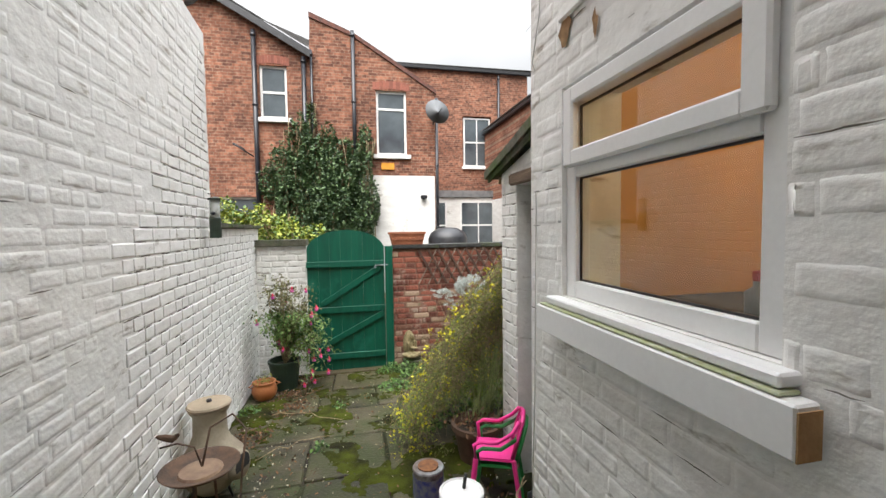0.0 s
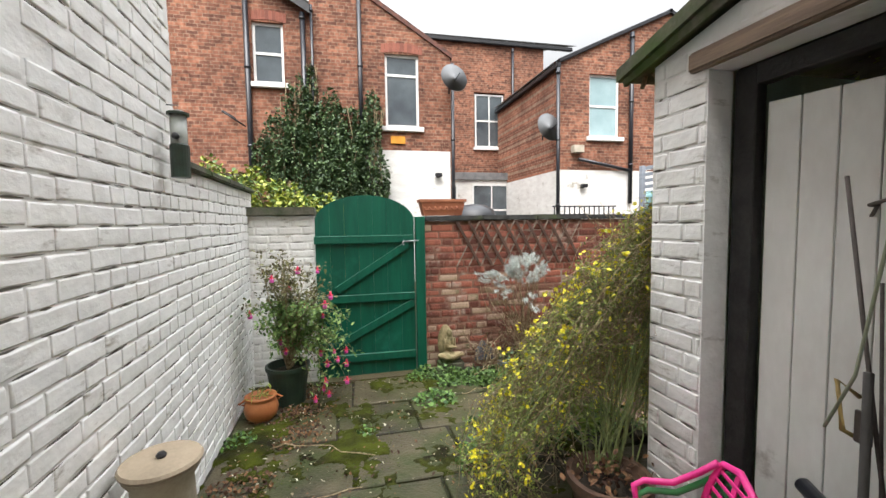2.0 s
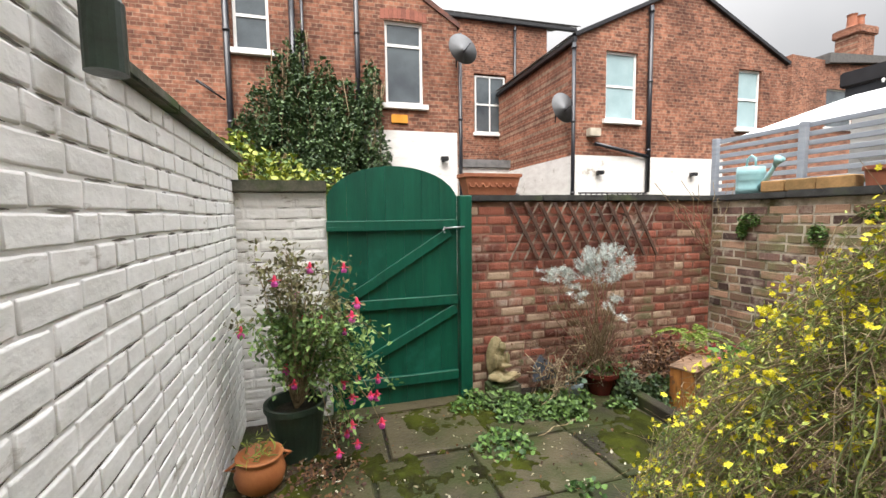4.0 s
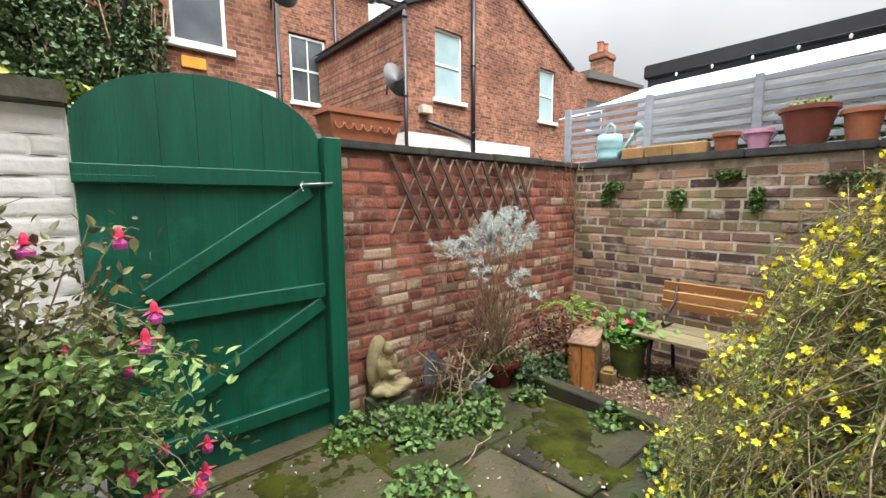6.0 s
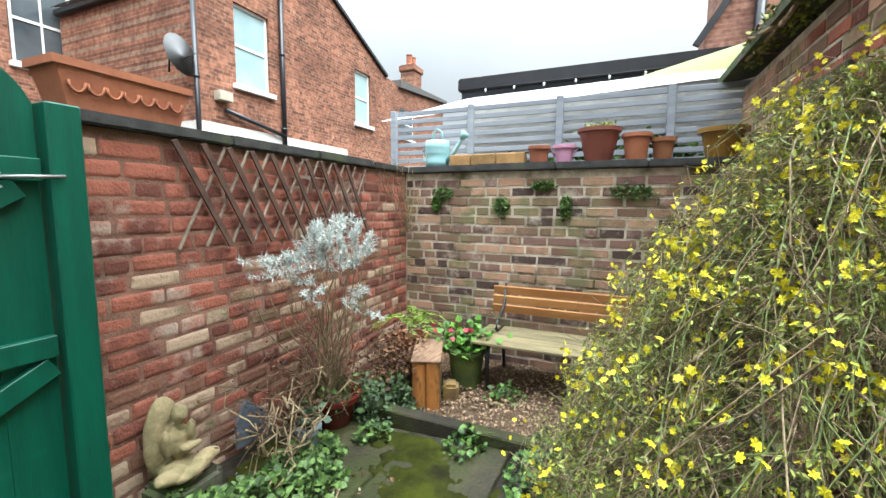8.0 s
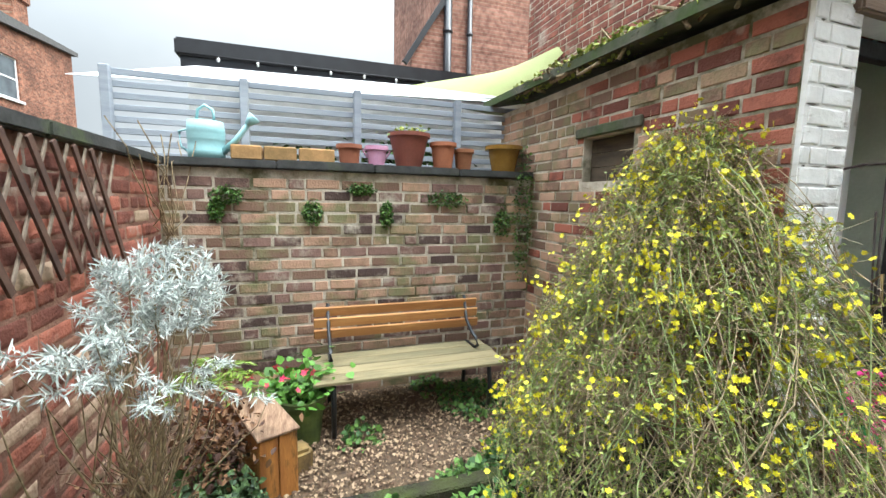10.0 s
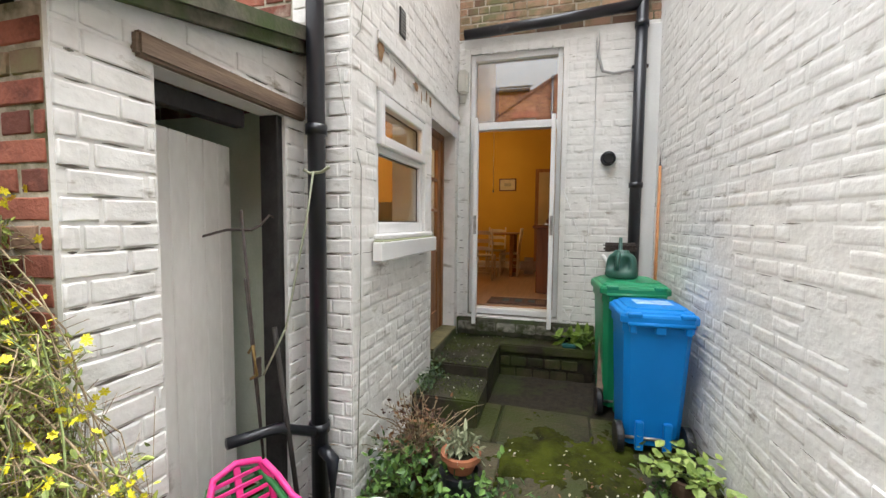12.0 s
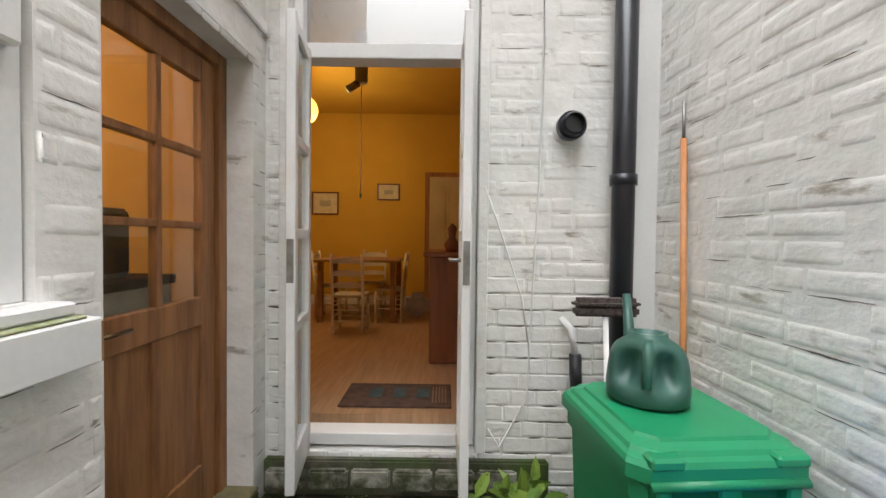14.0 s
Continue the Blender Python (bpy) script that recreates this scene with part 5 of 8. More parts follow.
sp_ = [(rsm.uniform(0.25, 0.74), rsm.uniform(-0.84, 0.15), 0.424) for _ in range(6000)] + [(rsm.uniform(0.25, 0.73), rsm.uniform(0.16, 0.62), 0.334) for _ in range(3000)] + [(rsm.uniform(-0.66, 0.24), rsm.uniform(-0.84, -0.55), 0.424) for _ in range(2600)] + [(rsm.uniform(-0.6, 0.7), rsm.uniform(-0.83, -0.79), rsm.uniform(0.56, 0.61)) for _ in range(900)]
sp_ = [p for p in sp_ if noise.noise(Vector((p[0] * 4, p[1] * 4, 2))) + 0.25 * (p[0] > 0.25 and (p[0] < 0.33 or abs(p[1] - 0.12) < 0.1)) > -0.15]
leaves("leaves", sp_[::2], 0.009, L_MOSS, sm, rsm, up=0.9, aspect=0.8)
leaves("side_leaves", [(0.7 - abs(rsm.normal(scale=0.05)), rsm.uniform(-0.1, 0.62), 0.34 + abs(rsm.normal(scale=0.05))) for _ in range(260)], 0.035, L_DARK, sm, rsm, up=0.9)
patch("wall_foot_litter", "brown dead leaves and stems at the foot of a white wall", [(-1.0, 4.6, 0.25), (-0.7, 4.5, 0.22), (-0.75, 5.05, 0.2), (-0.8, 4.1, 0.22), (-1.05, 3.5, 0.2)], 0.024, L_DEAD, 1500, 47, h=0.02, category="leaf litter")
patch("jasmine_base_leaves", "green undergrowth below a jasmine bush", [(0.5, 3.4, 0.25), (0.9, 3.6, 0.22), (1.35, 3.7, 0.25), (1.8, 3.4, 0.2)], 0.035, L_MID, 1500, 44, h=0.22)


def wall_ivy(name, label, boxes, n, size, mtl, seed, root=None):
    """Leaves on a mass that climbs: boxes of x0, x1, y0, y1, z0, z1."""
    rs = np.random.RandomState(seed)
    t = thing(name, label, "climbing plant")
    vol = [max(0.05, (b[1] - b[0]) * (b[5] - b[4])) for b in boxes]
    pts = []
    for b, v in zip(boxes, vol):
        k = int(n * v / sum(vol))
        q = rs.normal(size=(k, 3))
        q /= np.linalg.norm(q, axis=1)[:, None]
        q *= rs.uniform(0.5, 1.0, (k, 1)) ** 0.5
        q *= 1 + 0.25 * np.sin(q[:, :1] * 9 + seed) * np.cos(q[:, 2:3] * 7)
        c = np.array([(b[0] + b[1]) / 2, (b[2] + b[3]) / 2, (b[4] + b[5]) / 2])
        s = np.array([(b[1] - b[0]) / 2, (b[3] - b[2]) / 2, (b[5] - b[4]) / 2])
        pts.append(c + q * s)
    pts = np.concatenate(pts)
    leaves("leaves", pts, size, mtl, t, rs, up=0.6, aspect=0.75)
    if name == "wall_fern":
        return t
    st = [arc((rs.uniform(b[0], b[1]), b[3] - 0.05, b[4] if root is None else root), (rs.uniform(b[0], b[1]), (b[2] + b[3]) / 2, b[5] - 0.1), 0.05, 7, rs, 0.05) for b in boxes for _ in range(5)]
    mass(part("branchwork", tubes(st, [0.012] * len(st), 5, False), STEM, t))
    return t


wall_ivy("house_ivy", "dark green ivy climbing a brick house wall", [(-2.1, -0.5, 10.6, HY, 1.0, 4.2), (-1.2, 0.2, 10.5, HY, 1.0, 3.7), (-0.3, 0.62, 10.7, HY, 0.8, 4.4), (-1.75, -1.05, 10.9, HY, 3.3, 4.9), (-1.4, 0.1, 10.3, 11.3, 0.8, 3.3), (-2.2, -1.6, 10.8, HY, 3.0, 4.1), (-0.9, -0.3, 10.9, HY, 3.0, 4.2), (-2.5, -2.0, 11.2, HY, 2.6, 3.6), (-1.25, -1.0, 11.25, HY, 4.2, 5.4), (0.05, 0.55, 11.1, HY, 3.6, 4.75), (-2.3, 0.6, 11.0, HY, 0.6, 4.1), (-1.9, 0.3, 11.1, HY, 2.6, 4.6)], 38000, 0.066, L_DARK, 51, -0.3)
wall_ivy("yellow_shrub", "yellow-green variegated shrub behind a garden wall", [(-2.0, -1.0, 6.0, 7.2, 1.2, 2.2), (-1.4, -0.6, 5.9, 6.9, 1.1, 1.98), (-2.3, -1.5, 5.9, 6.8, 1.3, 2.25), (-0.9, -0.3, 6.1, 6.8, 1.0, 1.85)], 9500, 0.055, L_LIME, 52, -0.3)
wall_ivy("wall_fern", "small green fern rooted in brick joints", [(3.0, 3.05, 4.38, 4.52, 1.16, 1.33), (3.0, 3.05, 3.86, 3.96, 1.14, 1.33), (3.01, 3.05, 5.02, 5.12, 1.2, 1.33), (3.01, 3.05, 3.25, 3.6, 1.3, 1.42), (3.01, 3.05, 4.0, 4.2, 1.38, 1.46), (2.93, 3.04, 2.66, 2.84, 0.75, 1.72), (2.98, 3.04, 2.85, 3.0, 1.05, 1.3), (3.0, 3.05, 4.9, 5.1, 1.3, 1.42)], 3200, 0.02, L_MID, 53)

# ---- bench, block, pots ----
def bench():
    t = thing("garden_bench", "slatted garden bench, oiled backrest slats over a greyed seat", "bench", 2.45, 3.2, 0)
    IR = BLACK
    for i in range(4):
        part("seat_slat", box(-0.1 + i * 0.123, 0.016 + i * 0.123, -0.02 + 0.01 * (i % 2), 1.28, 0.225, 0.247, 0.004), GREYWOOD, t, "greyed algae-stained seat slat")
    for i in range(3):
        z = 0.35 + i * 0.076
        part("back_slat", box(-0.011, 0.011, 0, 1.26, -0.034, 0.034, 0.004, m=pose(0.41 + i * 0.018, 0, z + 0.04, 0, -12, 0)), OAK, t, "golden oiled backrest slat")
    for y in (0.1, 1.16):
        part("leg", tubes([[(0.36, y, 0.222), (0.42, y, 0.0), (0.45, y, -0.158)]], [0.016], 8), IR, t)
        part("leg", tubes([[(-0.03, y, 0.223), (-0.06, y, 0.08), (-0.03, y, -0.158)]], [0.016], 8), IR, t)
        part("arm", tubes([[(0.46, y, 0.6), (0.4, y, 0.42), (0.3, y, 0.36), (0.2, y, 0.33), (0.17, y, 0.28), (0.22, y, 0.25), (0.4, y, 0.24)]], [0.013], 8), IR, t, "black curled iron arm")


bench()
bk = thing("timber_block", "orange-stained timber box planter with a cracked top", "timber block", 2.0, 4.57, -0.18, 22)
STAINED = mat("orange_stained_wood", (0.55, 0.24, 0.06), (0.27, 0.1, 0.03), 4, 0.5, bump=0.5, stretch=(5, 5, 0.6), stain=(0.07, 0.04, 0.02), stain_amount=0.2, stain_scale=5, stain_stretch=(4, 4, 0.7))
part("end_board", box(-0.014, 0.004, 0.004, 0.096, 0.0, 0.37, 0.004), STAINED, bk)
part("end_board", box(-0.012, 0.004, 0.1, 0.19, 0.0, 0.368, 0.004), STAINED, bk)
part("side_board", box(0.006, 0.44, 0.0, 0.016, 0.0, 0.37, 0.004), mat("greyed_stained_wood", (0.25, 0.17, 0.09), (0.12, 0.08, 0.045), 5, 0.8, bump=0.5, stretch=(0.6, 5, 4)), bk)
part("core", box(0.005, 0.44, 0.018, 0.19, 0.0, 0.365, 0.004), STAINED, bk)
part("cap", box(-0.022, 0.45, -0.008, 0.2, 0.371, 0.387, 0.004), mat("cracked_end_grain", (0.34, 0.22, 0.14), (0.16, 0.09, 0.055), 14, 0.85, bump=0.9, stretch=(0.5, 3, 1), stain=(0.08, 0.05, 0.03), stain_amount=0.25), bk)
part("prop_stone", box(0.1, 0.24, -0.13, -0.02, 0.0, 0.16, 0.02), mat("ochre_stone", (0.3, 0.2, 0.07), (0.12, 0.08, 0.04), 9, 0.9, bump=0.8), bk)
sleeper = thing("timber_edging", "mossy timber edging beam of a gravel bed", "edging")
part("beam", beam((1.68, 5.3, -0.08), (1.56, 3.3, -0.02), 0.09, 0.13, 0.008), MOSSY, sleeper)


def chips():
    rs = np.random.RandomState(61)
    n = 9000
    x, y = rs.uniform(1.75, 2.98, n), rs.uniform(2.75, 5.3, n)
    vs, fs = [], []
    for i in range(n):
        s = rs.uniform(0.006, 0.016)
        a = rs.uniform(0, 6.28)
        c, d = math.cos(a) * s, math.sin(a) * s * 0.55
        z = -0.142 + rs.uniform(0, 0.02) + 0.02 * noise.noise(Vector((x[i] * 3, y[i] * 3, 0)))
        t = rs.uniform(-0.008, 0.008)
        b = len(vs)
        vs += [(x[i] - c, y[i] - d, z + t), (x[i] + d, y[i] - c, z + 0.006), (x[i] + c, y[i] + d, z - t), (x[i] - d, y[i] + c, z + 0.005)]
        fs.append((b, b + 1, b + 2, b + 3))
    ob = tagged(new("gravel_chips", raw("gravel_chips", vs, fs)), "tan bark and gravel chips under a bench", "gravel", kind="stuff")
    ob.data.materials.append(MULCH)
    bed = tagged(new("gravel_bed", raw("gravel_bed", [(1.62, 2.66, -0.148), (3.05, 2.66, -0.148), (3.05, 5.38, -0.148), (1.66, 5.38, -0.148), (1.62, 2.66, -0.3), (3.05, 2.66, -0.3), (3.05, 5.38, -0.3), (1.66, 5.38, -0.3)], [(0, 1, 2, 3), (0, 4, 5, 1), (3, 7, 4, 0)])), "brown gravel bed", "ground", kind="structure")
    bed.data.materials.append(mat("gravel", (0.16, 0.105, 0.062), (0.06, 0.04, 0.026), 40, 0.9, bump=1, grain=150))


chips()


def litter():
    rs = np.random.RandomState(62)
    t = tagged(new("leaf_litter"), "pale fallen leaves and petals on damp paving", "leaf litter")
    t["kind"] = "stuff"
    p = []
    for _ in range(3200):
        x, y = rs.uniform(-1.2, 1.2), rs.uniform(0.7, 5.2)
        if x < -0.5 or rs.rand() < 0.45:
            p.append((x, y, ground_z(y) + 0.02 + rs.uniform(0, 0.004)))
    p = np.array(p)
    k = len(p) // 2
    leaves("pale_leaves", p[:k], 0.02, mat_leaf("pale_petal", (0.5, 0.47, 0.36), (0.25, 0.2, 0.12)), t, rs, up=3, kind="stuff")
    leaves("brown_leaves", p[k:], 0.026, L_DEAD, t, rs, up=3, kind="stuff")


litter()


def buddha():
    t = tagged(new("stone_statue"), "weathered sandstone seated garden statue against a brick wall", "statue")
    b = bmesh.new()

    def blob(x, y, z, sx, sy, sz, m=None):
        s = bmesh.new()
        bmesh.ops.create_icosphere(s, subdivisions=3, radius=1)
        for v in s.verts:
            v.co = Vector((x + v.co.x * sx, y + v.co.y * sy, z + v.co.z * sz))
        if m:
            s.transform(m)
        tmp = bpy.data.meshes.new("tmp")
        s.to_mesh(tmp)
        s.free()
        b.from_mesh(tmp)
        bpy.data.meshes.remove(tmp)

    blob(-0.03, 0.06, 0.2, 0.095, 0.03, 0.21)
    blob(0, -0.02, 0.33, 0.035, 0.04, 0.048)
    blob(0, -0.02, 0.275, 0.02, 0.02, 0.03)
    blob(0, 0, 0.19, 0.055, 0.045, 0.09)
    blob(-0.062, -0.01, 0.2, 0.02, 0.022, 0.075)
    blob(0.062, -0.01, 0.2, 0.02, 0.022, 0.075)
    blob(0.03, -0.055, 0.16, 0.05, 0.018, 0.018)
    blob(0.03, -0.05, 0.24, 0.018, 0.015, 0.05)
    blob(-0.08, -0.06, 0.07, 0.075, 0.045, 0.035)
    blob(0.09, -0.06, 0.07, 0.08, 0.045, 0.035)
    blob(0, -0.09, 0.05, 0.09, 0.035, 0.03)
    blob(0, 0.0, 0.05, 0.1, 0.06, 0.05)
    for v in b.verts:
        v.co += 0.006 * Vector(noise.noise_vector(v.co * 30))
    me = mesh_of(b, "stone_statue", mat("sandstone", (0.36, 0.29, 0.16), (0.2, 0.17, 0.09), 14, 0.95, bump=1, stain=(0.12, 0.13, 0.05), stain_amount=0.3), True)
    t.data = None if t.data is None else t.data
    bpy.data.objects.remove(t)
    ob0 = new("stone_statue", me)
    rm = ob0.modifiers.new("remesh", "REMESH")
    rm.mode, rm.voxel_size, rm.use_smooth_shade = "VOXEL", 0.007, True
    ob = tagged(ob0, "weathered sandstone seated garden statue against a brick wall", "statue")
    ob.matrix_basis = pose(0.67, 5.27, 0.02, 0, 0, 0) @ Matrix.Scale(0.93, 4)


buddha()
st = thing("rubble_stones", "mossy stones under a statue", "stones")
part("stone", box(0.55, 0.82, 5.16, 5.38, -0.12, 0.03, 0.03), STONE, st)
part("stone", box(0.48, 0.62, 5.05, 5.2, -0.12, -0.02, 0.02), STONE, st)
sp = tagged(new("slate_plaque", mesh_of(prism([(0, 0), (0.24, 0), (0.2, 0.13), (0.1, 0.22), (0.02, 0.12)], 0, 0.02), "slate_plaque", mat("grey_slate", (0.1, 0.12, 0.15), (0.05, 0.06, 0.07), 5, 0.5))), "dark slate piece with pale marks leaning on bricks", "slate")
sp.matrix_basis = pose(0.97, 5.26, -0.02, -14, 0, 0)
smp = pot("small_tin_pot", "small pale blue metal pot with round-leaved plant", 1.22, 5.02, -0.06, 0.05, 0.06, 0.1, mat("pale_blue_metal", (0.3, 0.37, 0.42), (0.2, 0.26, 0.3), 9, 0.5))
rs0 = np.random.RandomState(70)
leaves("leaves", [(rs0.normal(scale=0.05), rs0.normal(scale=0.04), 0.12 + rs0.uniform(0, 0.1)) for _ in range(40)], 0.045, mat_leaf("blue_green_leaf", (0.14, 0.22, 0.12), (0.07, 0.12, 0.07)), smp, rs0, up=1, aspect=0.95)

ger = pot("geranium_pot", "mossy square-shouldered green pot with geranium", 2.46, 4.55, -0.15, 0.11, 0.14, 0.3, mat("mossy_green_pot", (0.1, 0.13, 0.03), (0.05, 0.07, 0.02), 8, 0.8))
leaves("leaves", [(rs0.normal(scale=0.1), rs0.normal(scale=0.1), 0.3 + abs(rs0.normal(scale=0.08))) for _ in range(320)], 0.05, mat_leaf("geranium_leaf", (0.12, 0.28, 0.04), (0.06, 0.14, 0.02)), ger, rs0, up=1.2, aspect=1.0)
flowers("flowers", [np.array([rs0.normal(scale=0.09) - 0.02, rs0.normal(scale=0.1) + 0.03, 0.46 + rs0.uniform(-0.02, 0.03)]) for _ in range(14)], 0.025, PINK, ger, rs0, 5)


def fern(x, y, z, n=9, r=0.32, seed=1):
    rs = np.random.RandomState(seed)
    t = thing("fern", "arching light green fern fronds", "fern", x, y, z)
    for i in range(n):
        a = 2 * math.pi * i / n + rs.uniform(-0.2, 0.2)
        L = r * rs.uniform(0.75, 1.1)
        sp_ = arc((0, 0, 0), (L * math.cos(a), L * math.sin(a), rs.uniform(-0.02, 0.05)), rs.uniform(0.08, 0.14), 12)
        pts, dd = [], []
        for k in range(1, 11):
            d = sp_[k + 1] - sp_[k]
            s = np.cross(d, [0, 0, 1])
            s /= np.linalg.norm(s)
            for sgn in (-1, 1):
                for q in (0, 0.5):
                    pts.append(sp_[k] + d * q)
                    dd.append(s * sgn * 1.2 + d / np.linalg.norm(d) * 0.6)
        ob = leaves("frond", pts, 0.05, mat_leaf("fern_leaf", (0.26, 0.36, 0.06), (0.14, 0.22, 0.03)), t, rs, aspect=0.28, dirs=np.array(dd) * 3, spread=0.15, up=0.2)


fp_ = pot("fern_pot", "brown clay pot with a fern", 2.45, 5.02, -0.155, 0.1, 0.13, 0.355, TERRA)
fern(2.45, 5.02, 0.24, 9, 0.34, 3)
fern(0.95, 3.05, 0.3, 6, 0.22, 4)
dp_ = thing("dead_fern_heap", "brown dead foliage heap in a flower bed", "dead plant")
leaves("leaves", [(2.05 + rs0.normal(scale=0.13), 4.95 + rs0.normal(scale=0.1), 0.05 + abs(rs0.normal(scale=0.14))) for _ in range(900)], 0.035, L_DEAD, dp_, rs0, up=0.5)
dp2 = thing("dry_twig_heap", "tangle of dry brown twigs beside a brick wall", "dead plant")
part("branchwork", tubes([arc((1.4 + rs0.normal(scale=0.25), 5.12 + rs0.normal(scale=0.07), 0.0), (1.4 + rs0.normal(scale=0.3), 5.12 + rs0.normal(scale=0.1), rs0.uniform(0.05, 0.5)), 0.05, 7, rs0, 0.035) for _ in range(95)], [0.0024] * 95, 3, False), mat("brown_twig", (0.24, 0.15, 0.09), (0.1, 0.06, 0.04), 20, 0.85, bump=0), dp2)["kind"] = "stuff"
part("pale_stem_tangle", tubes([arc((1.0 + rs0.normal(scale=0.1), 4.98 + rs0.normal(scale=0.06), 0.0), (1.1 + rs0.normal(scale=0.22), 4.95 + rs0.normal(scale=0.12), rs0.uniform(0.1, 0.45)), rs0.uniform(-0.05, 0.15), 9, rs0, 0.03) for _ in range(16)], [0.0042] * 16, 5, False), STEM, dp2)["kind"] = "stuff"
leaves("dead_leaves", [(1.42 + rs0.normal(scale=0.3), 5.14 + rs0.normal(scale=0.08), 0.03 + abs(rs0.normal(scale=0.17))) for _ in range(800)], 0.02, L_DEAD, dp2, rs0, up=0.4)
cl = thing("bare_climber", "bare winter climber twigs over a wall corner", "dead plant")
part("branchwork", tubes([arc((2.95, 5.32, 1.0), (2.95 + rs0.uniform(-0.7, 0.15), 5.3 + rs0.uniform(-0.12, 0.08), rs0.uniform(1.5, 1.8)), rs0.uniform(-0.16, 0.12), 8, rs0, 0.022) for _ in range(10)], [0.0035] * 10, 4, False), STEM, cl)["kind"] = "stuff"

# pots on the back wall
CT = 1.612
wcn = thing("watering_can", "pale blue metal watering can on a wall", "watering can", 3.2, 5.14, CT, -15)
PALEBLUE = mat("pale_blue_enamel", (0.3, 0.52, 0.54), (0.24, 0.43, 0.45), 5, 0.4, bump=0.05)
part("body", lathe([(0.115, 0), (0.118, 0.05), (0.114, 0.06), (0.115, 0.12), (0.12, 0.13), (0.115, 0.14), (0.12, 0.15), (0.115, 0.16), (0.12, 0.17), (0.11, 0.25), (0.1, 0.25), (0.1, 0.2)], 32), PALEBLUE, wcn, smooth=True)
part("spout", tubes([[(0.0, -0.1, 0.04), (0.0, -0.2, 0.13), (0.0, -0.3, 0.26)]], [[0.025, 0.02, 0.016]], 10), PALEBLUE, wcn)
part("rose", tubes([[(0.0, -0.28, 0.24), (0.0, -0.33, 0.29)]], [[0.02, 0.045]], 14), PALEBLUE, wcn)
part("handle", tubes([[(0.0, 0.06, 0.25), (0.0, 0.05, 0.33), (0.0, 0.0, 0.36), (0.0, -0.05, 0.33), (0.0, -0.06, 0.25)], [(0.0, 0.11, 0.2), (0.0, 0.18, 0.18), (0.0, 0.17, 0.08), (0.0, 0.12, 0.04)]], [0.01, 0.009], 8), PALEBLUE, wcn)
BUFF = mat("buff_brick", (0.42, 0.24, 0.1), (0.24, 0.15, 0.06), 9, 0.9, bump=0.7, vary=0.5)
for i, (y, w) in enumerate(((4.88, 0.2), (4.66, 0.22), (4.41, 0.25))):
    bb = tagged(new("loose_brick", mesh_of(box(-0.06, 0.06, -w / 2, w / 2, 0, 0.1, 0.008), "loose_brick", BUFF)), "loose yellow-brown brick lying on a wall", "brick", "loose bricks on the wall")
    bb.matrix_basis = pose(3.17, y, CT, 0, 0, i * 2 - 2)
pot("terracotta_pot", "small square-rimmed terracotta pot", 3.18, 4.17, CT, 0.07, 0.085, 0.15, TERRA)
pk = pot("pink_pot", "pink plastic pot with side handles", 3.18, 3.96, CT, 0.06, 0.08, 0.15, mat("pink_plastic_pale", (0.65, 0.35, 0.5), (0.55, 0.28, 0.42), 4, 0.4, bump=0))
part("handle", tubes([[(0, 0.075, 0.14), (0, 0.11, 0.12), (0, 0.07, 0.06)], [(0, -0.075, 0.14), (0, -0.11, 0.12), (0, -0.07, 0.06)]], [0.008, 0.008], 8), MATS["pink_plastic_pale"], pk)
bp_ = pot("large_red_pot", "large brown-red terracotta pot with a trailing plant", 3.22, 3.69, CT, 0.1, 0.16, 0.27, mat("red_clay", (0.24, 0.075, 0.05), (0.16, 0.05, 0.035), 5, 0.6, bump=0.1))
leaves("leaves", [(rs0.normal(scale=0.07), rs0.normal(scale=0.07), 0.27 + rs0.uniform(-0.02, 0.05)) for _ in range(160)], 0.03, L_LIME, bp_, rs0)
pot("terracotta_pot", "tall plain terracotta pot", 3.18, 3.41, CT, 0.075, 0.1, 0.21, TERRA)
pot("terracotta_pot", "small dark terracotta pot", 3.2, 3.22, CT, 0.06, 0.08, 0.17, mat("dark_terracotta", (0.32, 0.13, 0.06), (0.22, 0.09, 0.04), 6, 0.7))
gl = pot("glazed_pot", "ochre glazed bowl pot on a wall", 3.22, 2.83, CT, 0.1, 0.14, 0.22, mat("ochre_glaze", (0.3, 0.17, 0.03), (0.2, 0.1, 0.02), 4, 0.25, bump=0.05), 0.025, 0.035)


def fence():
    t = thing("slatted_fence", "grey painted fence of horizontal slats on a wall", "fence")
    F = mat("grey_fence_paint", (0.33, 0.36, 0.4), (0.23, 0.26, 0.3), 4, 0.7, bump=0.3, stretch=(1, 0.3, 4), vary=0.2)
    for y in (5.82, 4.93, 4.06, 3.15, 2.45):
        part("post", box(3.52, 3.58, y - 0.03, y + 0.03, 1.3, 2.26, 0.005), F, t)
    for i in range(8):
        z = 1.625 + i * 0.083
        part("slat", box(3.582, 3.6, 2.4, 5.86, z, z + 0.046, 0.003), F, t)


